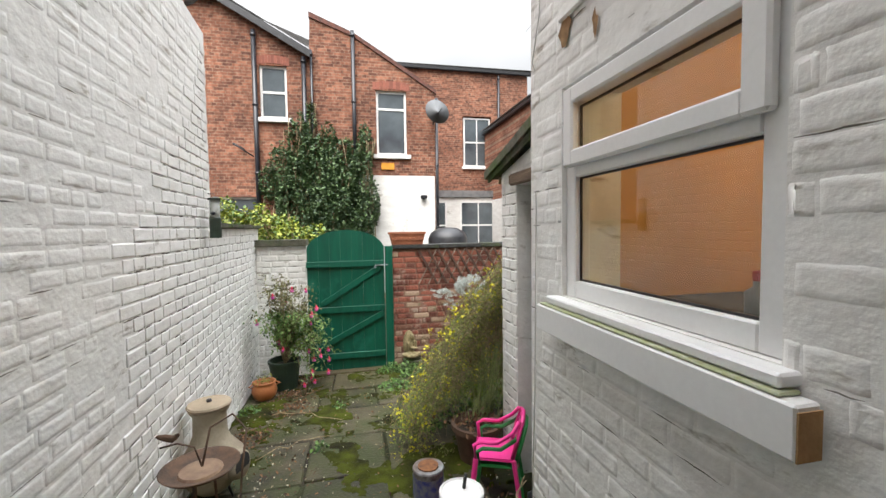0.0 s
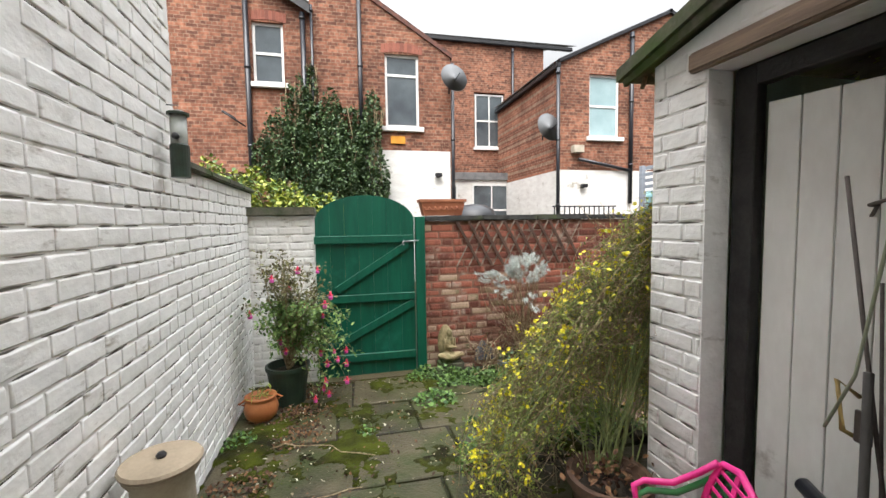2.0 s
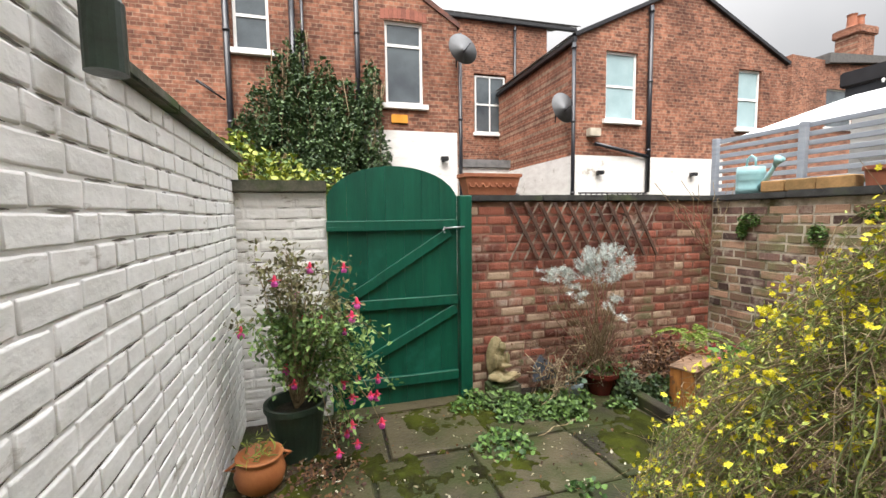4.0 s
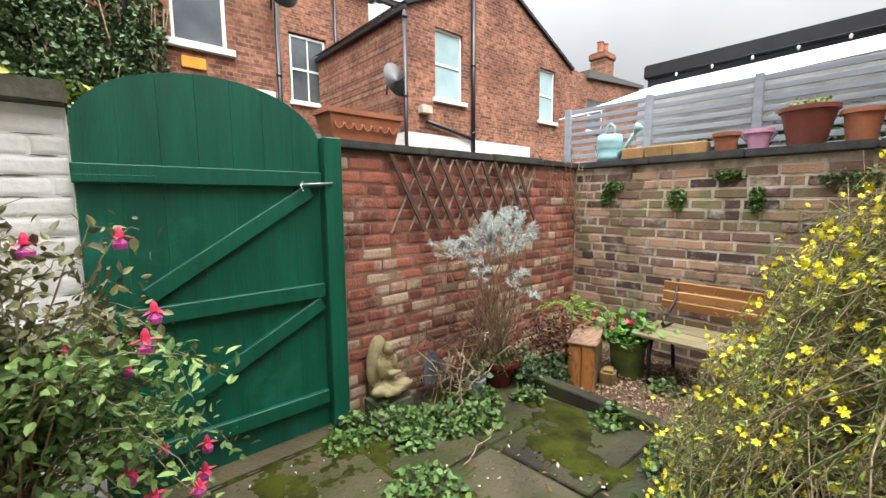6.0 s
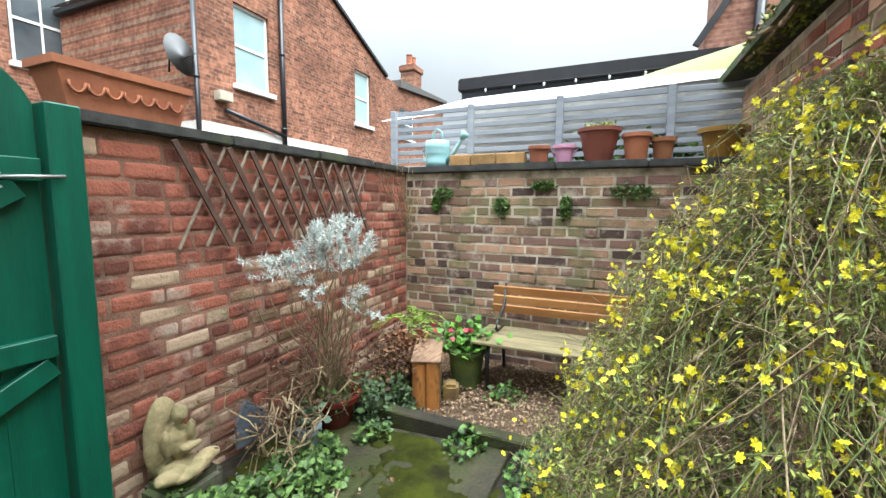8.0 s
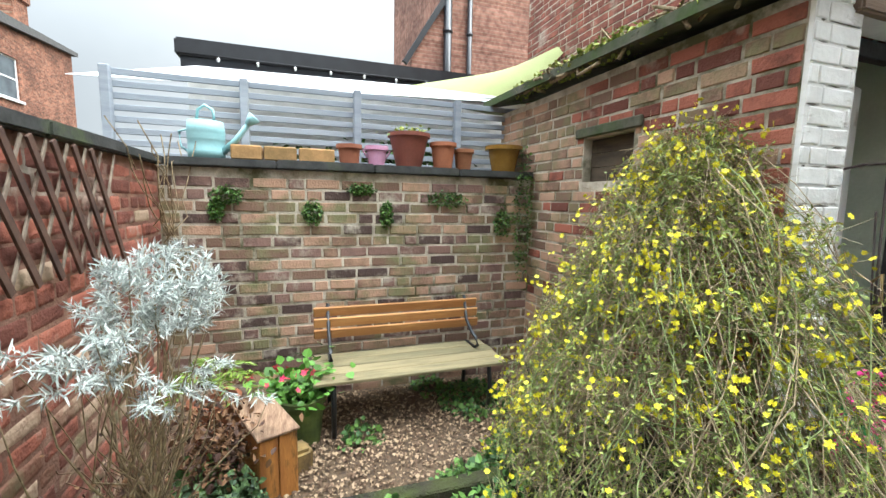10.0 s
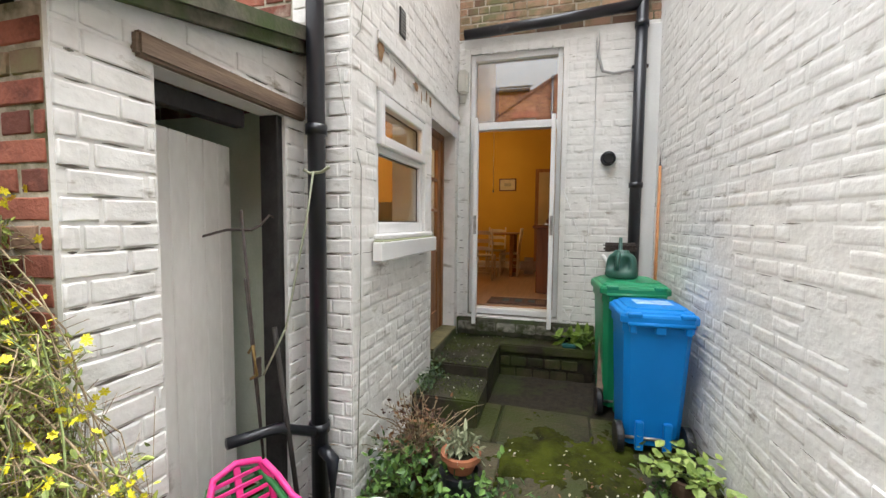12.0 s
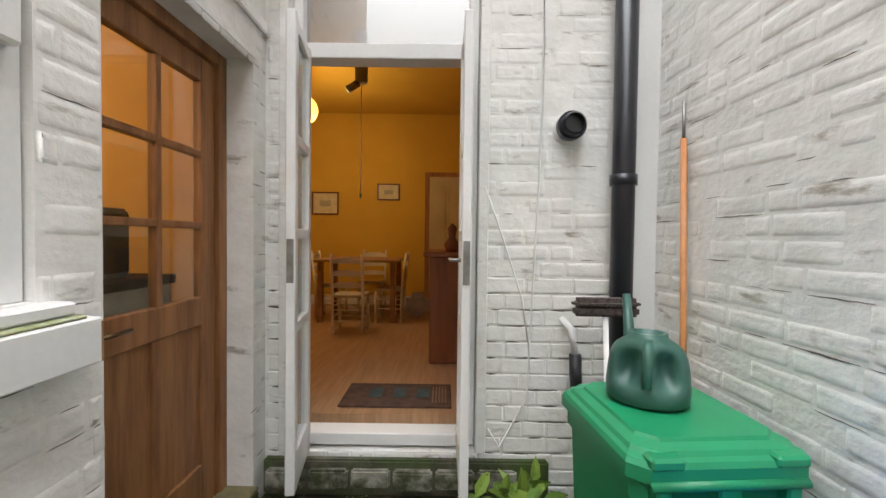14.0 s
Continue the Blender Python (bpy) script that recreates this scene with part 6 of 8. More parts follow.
fence()
wall_ivy("hedge", "dark leafy shrubs behind a slatted fence", [(4.1, 4.7, 2.6, 4.4, 1.2, 2.0), (4.2, 4.7, 4.0, 5.2, 1.2, 1.85)], 2600, 0.07, L_MID, 54, -0.3)
shed = thing("garden_room", "dark felt flat roof of a garden room with string lights", "garden building")
part("wall", box(5.6, 8.5, -1.0, 5.75, -0.3, 2.83), mat("white_render", (0.6, 0.6, 0.58)), shed)
part("roof", box(5.5, 8.6, -1.1, 5.85, 2.95, 3.14, 0.02), BLACK, shed)
part("fascia", box(5.54, 5.6, -1.1, 5.8, 2.83, 2.949), mat("dark_fascia", (0.03, 0.033, 0.04)), shed)
for i in range(9):
    part("bulb", lathe([(0.003, 0.02), (0.018, 0), (0.012, -0.03), (0.002, -0.035)], 8, m=Matrix.Translation((5.47, 5.4 - i * 0.42, 2.93))), UPVC, shed)
part("cable", tubes([[(5.47, 5.4 - i * 0.42, 2.96 - 0.0 * i) for i in range(9)]], [0.006], 5), BLACK, shed)


def sail(name, label, pts, material, n=10, sag=0.1):
    a, b, c, d = map(Vector, pts)
    vs, fs = [], []
    for th in (0, -0.004):
        for j in range(n + 1):
            for i in range(n + 1):
                u, v = i / n, j / n
                p = a.lerp(b, u).lerp(d.lerp(c, u), v)
                p.z += th - sag * 16 * u * (1 - u) * v * (1 - v)
                vs.append(tuple(p))
    for k in range(2):
        for j in range(n):
            for i in range(n):
                q = k * (n + 1) ** 2 + j * (n + 1) + i
                fs.append((q, q + 1, q + n + 2, q + n + 1))
    ob = tagged(new(name, raw(name, vs, fs, True)), label, "shade sail")
    ob.data.materials.append(material)
    return ob


sail("white_sail", "white fabric shade sail stretched behind a fence", [(3.9, 6.2, 2.25), (5.35, 5.6, 2.8), (5.35, 1.8, 2.88), (3.9, 2.6, 2.38)], mat("white_canvas", (0.72, 0.74, 0.74), (0.62, 0.64, 0.64), 2, 0.8, bump=0.1), sag=0.05)
sail("green_sail", "lime green fabric shade sail rising to a house", [(4.3, 3.4, 2.56), (4.6, 2.1, 2.95), (4.4, 1.2, 3.42), (4.2, 2.2, 2.52)], mat("lime_canvas", (0.42, 0.46, 0.2), (0.34, 0.38, 0.16), 2, 0.8, bump=0.1), sag=0.04)
sail("green_sail", "pale green fabric shade sail under the roof edge", [(4.3, 3.15, 2.4), (5.0, 2.3, 2.6), (4.6, 1.4, 2.5), (3.9, 1.9, 2.25)], mat("pale_lime_canvas", (0.5, 0.54, 0.28), (0.42, 0.46, 0.22), 2, 0.8, bump=0.1), sag=0.06)


# ---- house openings ----
def kitchen_window():
    w = tagged(new("window_11"), "white upvc kitchen window with top opening light", kind="structure")
    y0, y1, z0, z1 = WIN
    x = KX + 0.02
    f = 0.07
    b = box(x, x + 0.07, y0 + 0.003, y0 + f, z0, z1 - 0.003, 0.005)
    box(x, x + 0.07, y1 - f, y1 - 0.003, z0, z1 - 0.003, 0.005, b)
    box(x, x + 0.07, y0 + f, y1 - f, z0, z0 + f, 0.005, b)
    box(x, x + 0.07, y0 + f, y1 - f, z1 - f, z1 - 0.003, 0.005, b)
    zt = z0 + 0.52
    box(x, x + 0.07, y0 + f, y1 - f, zt - 0.03, zt + 0.03, 0.005, b)
    part("window_frame", b, UPVC, w)
    c = box(x - 0.035, x - 0.001, y0 + 0.03, y0 + 0.1, zt + 0.01, z1 - 0.02, 0.008)
    box(x - 0.035, x - 0.001, y1 - 0.1, y1 - 0.03, zt + 0.01, z1 - 0.02, 0.008, c)
    box(x - 0.035, x - 0.001, y0 + 0.09, y1 - 0.09, zt + 0.01, zt + 0.075, 0.008, c)
    box(x - 0.035, x - 0.001, y0 + 0.09, y1 - 0.09, z1 - 0.085, z1 - 0.02, 0.008, c)
    part("casement", c, UPVC, w)
    for za, zb in ((z0 + f, zt - 0.03), (zt + 0.075, z1 - 0.085)):
        p = part("pane", box(x + 0.03, x + 0.038, y0 + f, y1 - f, za, zb), GLASS, w)
        p.visible_shadow = False
        g = box(x + 0.022, x + 0.029, y0 + f, y0 + f + 0.008, za, zb)
        box(x + 0.022, x + 0.029, y1 - f - 0.008, y1 - f, za, zb, bm=g)
        box(x + 0.022, x + 0.029, y0 + f, y1 - f, za, za + 0.008, bm=g)
        box(x + 0.022, x + 0.029, y0 + f, y1 - f, zb - 0.008, zb, bm=g)
        part("gasket", g, BLACK, w)
    part("window_sill", box(KX - 0.055, KX + 0.02, y0 - 0.04, y1 + 0.04, z0 - 0.034, z0 - 0.003, 0.006), UPVC, w, "white upvc sill nosing")
    s = tagged(new("sill_box", mesh_of(box(KX - 0.075, KX - 0.012, y0 - 0.085, y1 + 0.087, z0 - 0.155, z0 - 0.045, 0.005), "sill_box", UPVC)), "white boxed window sill with a bare wooden end", kind="structure")
    e = part("end_grain", box(KX - 0.073, KX - 0.014, y0 - 0.089, y0 - 0.0855, z0 - 0.153, z0 - 0.057), mat("raw_softwood", (0.4, 0.24, 0.11), (0.25, 0.14, 0.06), 9, 0.8), s, "bare wooden end")
    mo = part("moss", box(KX - 0.07, KX - 0.012, y0 - 0.05, y1 + 0.07, z0 - 0.0445, z0 - 0.036, 0.003), mat("pale_moss", (0.3, 0.33, 0.16), (0.4, 0.42, 0.3), 30, 0.95, bump=0.6), s, "pale green moss line")


kitchen_window()


def wooden_door():
    d = tagged(new("door_1"), "varnished pine back door with six small panes, shut", kind="structure")
    y0, y1, z0, z1 = DOOR
    x = KX + 0.14
    fr = box(x - 0.02, x + 0.06, y0 + 0.002, y0 + 0.06, z0, z1 - 0.002, 0.004)
    box(x - 0.02, x + 0.06, y1 - 0.06, y1 - 0.002, z0, z1 - 0.002, 0.004, fr)
    box(x - 0.02, x + 0.06, y0 + 0.06, y1 - 0.06, z1 - 0.06, z1 - 0.002, 0.004, fr)
    part("door_frame", fr, PINE, d)
    a, b_, c, e = y0 + 0.065, y1 - 0.065, z0 + 0.01, z1 - 0.065
    st = 0.1
    bm = box(x, x + 0.04, a, a + st, c, e, 0.004)
    box(x, x + 0.04, b_ - st, b_, c, e, 0.004, bm)
    box(x, x + 0.04, a + st, b_ - st, e - 0.1, e, 0.004, bm)
    box(x, x + 0.04, a + st, b_ - st, c, c + 0.2, 0.004, bm)
    zg = c + 0.92
    box(x, x + 0.04, a + st, b_ - st, zg - 0.12, zg, 0.004, bm)
    ym = (a + b_) / 2
    box(x, x + 0.04, ym - 0.04, ym + 0.04, c + 0.2, zg - 0.12, 0.004, bm)
    part("leaf", bm, PINE, d)
    for k in range(2):
        ya, yb = (a + st, ym - 0.04) if k == 0 else (ym + 0.04, b_ - st)
        part("panel", box(x + 0.012, x + 0.028, ya, yb, c + 0.2, zg - 0.12), PINE, d)
    hz = (e - 0.1 - zg) / 3
    g = box(x + 0.002, x + 0.038, ym - 0.014, ym + 0.014, zg, e - 0.1, 0.003)
    for k in (1, 2):
        box(x + 0.003, x + 0.037, a + st, b_ - st, zg + hz * k - 0.014, zg + hz * k + 0.014, 0.003, g)
    part("glazing_bar", g, PINE, d)
    for k in range(3):
        for ya, yb in ((a + st, ym - 0.014), (ym + 0.014, b_ - st)):
            p = part("pane", box(x + 0.018, x + 0.022, ya, yb, zg + hz * k + (0.014 if k else 0), zg + hz * (k + 1) - (0.014 if k < 2 else 0)), GLASS, d)
            p.visible_shadow = False
    part("handle", tubes([[(x - 0.002, b_ - 0.05, zg - 0.04), (x - 0.05, b_ - 0.05, zg - 0.04), (x - 0.05, b_ - 0.15, zg - 0.04)]], [0.008], 8), mat("bronze_handle", (0.2, 0.12, 0.05), (0.1, 0.06, 0.03), 9, 0.35, 0.8), d)
    part("lintel", box(KX - 0.004, KX + 0.2, y0 - 0.02, y1 + 0.02, z1 + 0.001, z1 + 0.16, 0.006), WHITE, d, "white-painted lintel")
    part("threshold", box(KX - 0.03, x + 0.06, y0 + 0.005, y1 - 0.005, 0.425, z0 - 0.002, 0.006), STONE, d, "worn stone threshold")


wooden_door()
part("sill_board", box(KX - 0.03, KX + 0.135, DOOR[0] + 0.004, DOOR[1] - 0.004, 0.502, 0.52, 0.004), mat("algae_board", (0.2, 0.17, 0.08), (0.1, 0.09, 0.045), 8, 0.8), bpy.data.objects["door_1"], "algae-stained sill board")


def french_door():
    d = tagged(new("door_2"), "white glazed double doors standing open under a transom light", kind="structure")
    z0, z1, zt = 0.68, 2.62, 2.58
    y = DW - 0.1
    f = 0.05
    b = box(FX0 + 0.003, FX0 + f, y - 0.04, y + 0.06, 0.64, 3.355, 0.004)
    box(FX1 - f, FX1 - 0.003, y - 0.04, y + 0.06, 0.64, 3.355, 0.004, b)
    box(FX0 + f, FX1 - f, y - 0.04, y + 0.06, 3.29, 3.355, 0.004, b)
    box(FX0 + f, FX1 - f, y - 0.04, y + 0.07, zt, zt + 0.075, 0.004, b)
    box(FX0 + f, FX1 - f, y - 0.04, y + 0.08, 0.64, 0.7, 0.004, b)
    part("door_frame", b, UPVC, d)
    # transom mirrors more than the other panes, to brighten its sky reflection
    p = part("pane", box(FX0 + f, FX1 - f, y, y + 0.006, zt + 0.075, 3.29), glass_mat("bright_transom_glass", (0.8, 0.82, 0.8), 0.0, 0.42), d)
    p.visible_shadow = False
    for sx, xh in ((-1, FX1 - f - 0.004), (1, FX0 + f + 0.004)):
        x0, x1 = (xh, xh + 0.04) if sx > 0 else (xh - 0.04, xh)
        xa, xb = x0, x1
        ya, yb = y + 0.07, y + 0.46
        lf = part("door_leaf", box(xa, xb, ya, ya + 0.06, z0 - 0.07, zt + 0.03, 0.004), UPVC, d, "white painted door leaf")
        q = box(xa, xb, yb - 0.06, yb, z0 - 0.07, zt + 0.03, 0.004)
        for zz in (z0 - 0.07, 1.28, 1.68, 2.08, zt - 0.03):
            box(xa + 0.002, xb - 0.002, ya + 0.06, yb - 0.06, zz, zz + (0.16 if zz < 1 else 0.045), 0.003, q)
        part("leaf_frame", q, UPVC, lf)
        for za, zb in ((z0 + 0.09, 1.28), (1.325, 1.68), (1.725, 2.08), (2.125, zt - 0.03)):
            p = part("pane", box((xa + xb) / 2 - 0.003, (xa + xb) / 2 + 0.003, ya + 0.06, yb - 0.06, za, zb), GLASS, lf)
            p.visible_shadow = False
        part("lock_plate", box(xa + 0.006, xb - 0.006, yb + 0.0005, yb + 0.003, 1.5, 1.68), mat("steel_plate", (0.35, 0.34, 0.33), (0.24, 0.23, 0.22), 20, 0.4, 0.9), lf, "steel lock plate")
        if sx < 0:
            lf.matrix_basis = Matrix.Translation((xh, ya, 0)) @ pose(0, 0, 0, 0, 0, 9) @ Matrix.Translation((-xh, -ya, 0))
        if sx > 0:
            part("handle", tubes([[(xb, yb - 0.035, 1.6), (xb + 0.045, yb - 0.035, 1.6), (xb + 0.045, yb - 0.12, 1.6)]], [0.008], 8), MATS["steel_plate"], lf, "chrome lever handle")
    part("trim", box(FX0 - 0.05, FX0 - 0.001, DW + 0.001, DW + 0.014, 0.62, 3.4, 0.003), WHITE, d)
    part("trim", box(FX1 + 0.001, FX1 + 0.05, DW + 0.001, DW + 0.014, 0.62, 3.4, 0.003), WHITE, d)


french_door()

# ---- rooms behind ----
OCHRE = mat("ochre_wall_paint", (0.6, 0.36, 0.05), (0.53, 0.31, 0.04), 1.5, 0.8, bump=0.05)
LAMIN = mat("laminate_floor", (0.44, 0.27, 0.15), (0.33, 0.19, 0.1), 5, 0.3, bump=0.05, stretch=(8, 0.6, 1))
FL, CE, RB = 0.68, 3.55, -5.0


def room(name, label, x0, x1, y0, y1, z0, z1, open_sides, wallm, floorm, ceilm):
    w = tagged(new(name), label, kind="structure")
    if "w" not in open_sides:
        part("wall", box(x0 - 0.1, x0, y0, y1, z0, z1), wallm, w)
    if "e" not in open_sides:
        part("wall", box(x1, x1 + 0.1, y0, y1, z0, z1), wallm, w)
    if "s" not in open_sides:
        part("wall", box(x0 - 0.1, x1 + 0.1, y0 - 0.1, y0 - 0.001, z0, z1), wallm, w)
    if "n" not in open_sides:
        part("wall", box(x0 - 0.1, x1 + 0.1, y1 + 0.001, y1 + 0.1, z0, z1), wallm, w)
    fl = tagged(new("floor_" + name, mesh_of(box(x0 - 0.1, x1 + 0.1, y0 - 0.1, y1, z0 - 0.1, z0 - 0.002), "floor", floorm)), "wood-effect laminate floor of a room", kind="structure")
    ce = tagged(new("ceiling_" + name, mesh_of(box(x0 - 0.1, x1 + 0.1, y0 - 0.1, y1, z1 + 0.002, z1 + 0.1), "ceiling", ceilm)), "painted ceiling of a room", kind="structure")


room("dining_room", "ochre painted dining room walls", -1.2, 2.4, RB, DW - 0.3, FL, CE, "n", OCHRE, LAMIN, OCHRE)
room("kitchen", "orange lit kitchen walls", KX + 0.282, 3.3, DW + 0.02, KN - 0.285, 0.55, 2.75, "w", mat("warm_kitchen_wall", (0.6, 0.33, 0.1), (0.5, 0.26, 0.07), 2, 0.8, bump=0.05), LAMIN, mat("cream_ceiling", (0.7, 0.62, 0.45), (0.66, 0.58, 0.42), 2, 0.9, bump=0))
part("wall", box(-1.3, -0.301, DW - 0.32, DW - 0.302, FL, CE), OCHRE)
part("wall", box(0.64, 2.4, DW - 0.32, DW - 0.302, FL, CE), OCHRE)
for o in list(scene.objects):
    if o.parent is None and o.name.startswith("wall") and not o.get("kind"):
        tagged(o, "ochre painted inner face of a house wall", kind="structure")

sk = tagged(new("baseboard", mesh_of(box(-1.2, 2.4, RB + 0.001, RB + 0.02, FL, FL + 0.14), "baseboard", UPVC)), "white painted skirting board", kind="structure")
rd = tagged(new("door_3"), "cream panelled interior door in a wooden frame, shut", kind="structure")
part("door_frame", box(-0.52, 0.16, RB + 0.001, RB + 0.03, FL, 2.68, 0.004), PINE, rd)
part("leaf", box(-0.45, 0.09, RB + 0.031, RB + 0.05, FL + 0.01, 2.61, 0.004), mat("cream_door_paint", (0.5, 0.4, 0.25), (0.42, 0.34, 0.2), 3, 0.6), rd)
for za, zb in ((FL + 0.2, 1.5), (1.65, 2.48)):
    for xa, xb in ((-0.38, -0.21), (-0.15, 0.02)):
        part("panel", box(xa, xb, RB + 0.051, RB + 0.06, za, zb, 0.006), MATS["cream_door_paint"], rd)

bulb = bpy.data.lights.new("ceiling_bulb", "POINT")
bulb.energy, bulb.color, bulb.shadow_soft_size = 11, (1.0, 0.74, 0.38), 0.16
lamp_at = new("ceiling_bulb", bulb)
lamp_at.matrix_world = pose(1.25, -3.4, 2.72)
kb = bpy.data.lights.new("kitchen_bulb", "POINT")
kb.energy, kb.color, kb.shadow_soft_size = 11.5, (1.0, 0.68, 0.34), 0.1
klamp = new("kitchen_bulb", kb)
klamp.matrix_world = pose(1.9, 0.2, 2.6)

lm = thing("pendant_lamp", "glowing yellow paper globe pendant lamp", "lamp", 1.45, -3.4, 3.1)
glow = bpy.data.materials.new("lit_paper")
glow.use_nodes = True
glow.node_tree.nodes["Principled BSDF"].inputs["Base Color"].default_value = (0.9, 0.7, 0.2, 1)
glow.node_tree.nodes["Principled BSDF"].inputs["Emission Color"].default_value = (1, 0.6, 0.08, 1)
glow.node_tree.nodes["Principled BSDF"].inputs["Emission Strength"].default_value = 1.2
b = bmesh.new()
bmesh.ops.create_uvsphere(b, u_segments=24, v_segments=14, radius=0.16)
part("shade", b, glow, lm, "glowing paper globe", smooth=True)
part("cord", tubes([[(0, 0, 0.16), (0, 0, CE - 3.1)]], [0.004], 6), BLACK, lm)
cs = thing("spot_lamp", "ceiling spot lamp with a hanging pull cord", "lamp", 0.64, -2.6, CE)
part("base", lathe([(0.05, -0.45), (0.06, -0.42), (0.06, 0)], 16), mat("brushed_metal", (0.3, 0.3, 0.28), (0.2, 0.2, 0.19), 9, 0.4, 0.8), cs)
part("head", tubes([[(0.03, 0, -0.45), (0.12, 0.03, -0.52)]], [0.035], 12), MATS["brushed_metal"], cs)
part("cord", tubes([[(0, 0, -0.45), (0, 0, -1.45)]], [0.003], 5), UPVC, cs)
part("pull", lathe([(0.004, 0), (0.012, -0.01), (0.012, -0.035), (0.003, -0.05)], 10, m=Matrix.Translation((0, 0, -1.45))), MATS["brushed_metal"], cs)

for x, z, w, h in ((0.71, 2.38, 0.34, 0.25), (1.66, 2.2, 0.4, 0.34)):
    pc = thing("picture", "small framed pale drawing on an ochre wall", "picture", x, RB + 0.002, z)
    fr = box(-w / 2, w / 2, 0, 0.02, -h / 2, -h / 2 + 0.02)
    box(-w / 2, w / 2, 0, 0.02, h / 2 - 0.02, h / 2, bm=fr)
    box(-w / 2, -w / 2 + 0.02, 0, 0.02, -h / 2 + 0.02, h / 2 - 0.02, bm=fr)
    box(w / 2 - 0.02, w / 2, 0, 0.02, -h / 2 + 0.02, h / 2 - 0.02, bm=fr)
    part("frame", fr, mat("dark_red_frame", (0.12, 0.03, 0.02), (0.08, 0.02, 0.015), 5, 0.4), pc)
    part("print", box(-w / 2 + 0.02, w / 2 - 0.02, 0, 0.008, -h / 2 + 0.02, h / 2 - 0.02), mat("cream_print", (0.6, 0.52, 0.36), (0.5, 0.42, 0.28), 14, 0.5), pc)
    part("drawing", box(-w / 5, w / 5, 0.0085, 0.0095, -h / 8, h / 8), mat("grey_ink", (0.3, 0.28, 0.22), (0.4, 0.36, 0.28), 60, 0.7), pc)

BEECH = mat("beech_chair_wood", (0.5, 0.3, 0.14), (0.38, 0.22, 0.1), 5, 0.45, bump=0.1)
TBW = mat("brown_table_wood", (0.34, 0.16, 0.06), (0.22, 0.1, 0.04), 5, 0.4, bump=0.1, stretch=(0.6, 4, 4))
tb = thing("dining_table", "light wooden dining table with square legs", "table", 0.9, -4.0, FL)
part("tabletop", box(-0.5, 0.5, -0.4, 0.4, 0.72, 0.75, 0.006), TBW, tb)
for sx in (-1, 1):
    for sy in (-1, 1):
        part("leg", box(sx * 0.43 - 0.03, sx * 0.43 + 0.03, sy * 0.33 - 0.03, sy * 0.33 + 0.03, 0, 0.7195, 0.004), TBW, tb)


CREAMW = mat("cream_chair_paint", (0.72, 0.64, 0.5), (0.58, 0.5, 0.38), 5, 0.5, bump=0.1)


def ladder_chair():
    c = thing("dining_chair", "cream-painted ladder-back dining chair with pale seat", "chair", group="chairs round the table")
    part("seat", box(-0.2, 0.2, -0.19, 0.19, 0.43, 0.46, 0.01), mat("pale_seat", (0.5, 0.42, 0.32), (0.4, 0.33, 0.24), 9, 0.8), c)
    for sx in (-1, 1):
        part("leg", tubes([[(sx * 0.18, -0.17, 0), (sx * 0.18, -0.17, 0.4295)]], [0.017], 8), CREAMW, c)
        part("post", tubes([[(sx * 0.18, 0.17, 0), (sx * 0.18, 0.18, 0.45), (sx * 0.18, 0.24, 0.95)]], [0.017], 8), CREAMW, c)
    for z, y in ((0.58, 0.195), (0.72, 0.21), (0.87, 0.23)):
        part("slat", prism([(-0.165, z - 0.03), (0.165, z - 0.03), (0.165, z + 0.02), (0.08, z + 0.04), (-0.08, z + 0.04), (-0.165, z + 0.02)], y - 0.007, y + 0.007), CREAMW, c)
    for z in (0.15, 0.28):
        part("stretcher", tubes([[(-0.18, -0.17, z), (0.18, -0.17, z)], [(-0.18, 0.17, z), (0.18, 0.17, z)], [(-0.18, -0.17, z + 0.04), (-0.18, 0.17, z + 0.04)], [(0.18, -0.17, z + 0.04), (0.18, 0.17, z + 0.04)]], [0.009] * 4, 6), CREAMW, c)
    return c


ch = ladder_chair()
ch.matrix_basis = pose(0.87, -3.25, FL, 0, 0, 0) @ Matrix.Scale(0.88, 4)
copy_thing(ch, pose(0.86, -4.5, FL, 0, 0, 180))
copy_thing(ch, pose(0.52, -3.82, FL, 0, 0, 90))
copy_thing(ch, pose(1.3, -4.05, FL, 0, 0, -90))
cb = thing("sideboard", "reddish brown wooden sideboard in a dining room", "cabinet", -0.35, -2.6, FL)
REDW = mat("red_brown_wood", (0.26, 0.09, 0.035), (0.17, 0.055, 0.025), 4, 0.4, bump=0.1, stretch=(4, 4, 0.5))
part("body", box(-0.33, 0.33, -0.5, 0.5, 0, 0.86, 0.006), REDW, cb)
part("top", box(-0.36, 0.38, -0.53, 0.53, 0.861, 0.9, 0.008), REDW, cb)
part("side_panel", box(-0.25, 0.25, 0.5005, 0.508, 0.08, 0.8, 0.003), REDW, cb)
bg = tagged(new("shopping_bag", mesh_of(box(-0.15, 0.15, -0.1, 0.1, 0, 0.3, 0.07), "bag", mat("pale_plastic_bag", (0.55, 0.5, 0.46), (0.4, 0.36, 0.33), 12, 0.5, bump=0.8))), "pale crumpled bag on a wooden floor", "bag")
bg.matrix_basis = pose(0.2, -4.15, FL)
bg2 = tagged(new("ornament", mesh_of(lathe([(0.05, 0), (0.07, 0.06), (0.03, 0.12), (0.045, 0.2), (0.002, 0.24)], 16), "ornament", REDW, True)), "dark turned ornament on a sideboard", "ornament")
bg2.matrix_basis = pose(-0.2, -2.3, FL + 0.901)
mt = thing("door_mat", "dark patterned rug inside a doorway", "rug", 0.15, -1.42, FL)
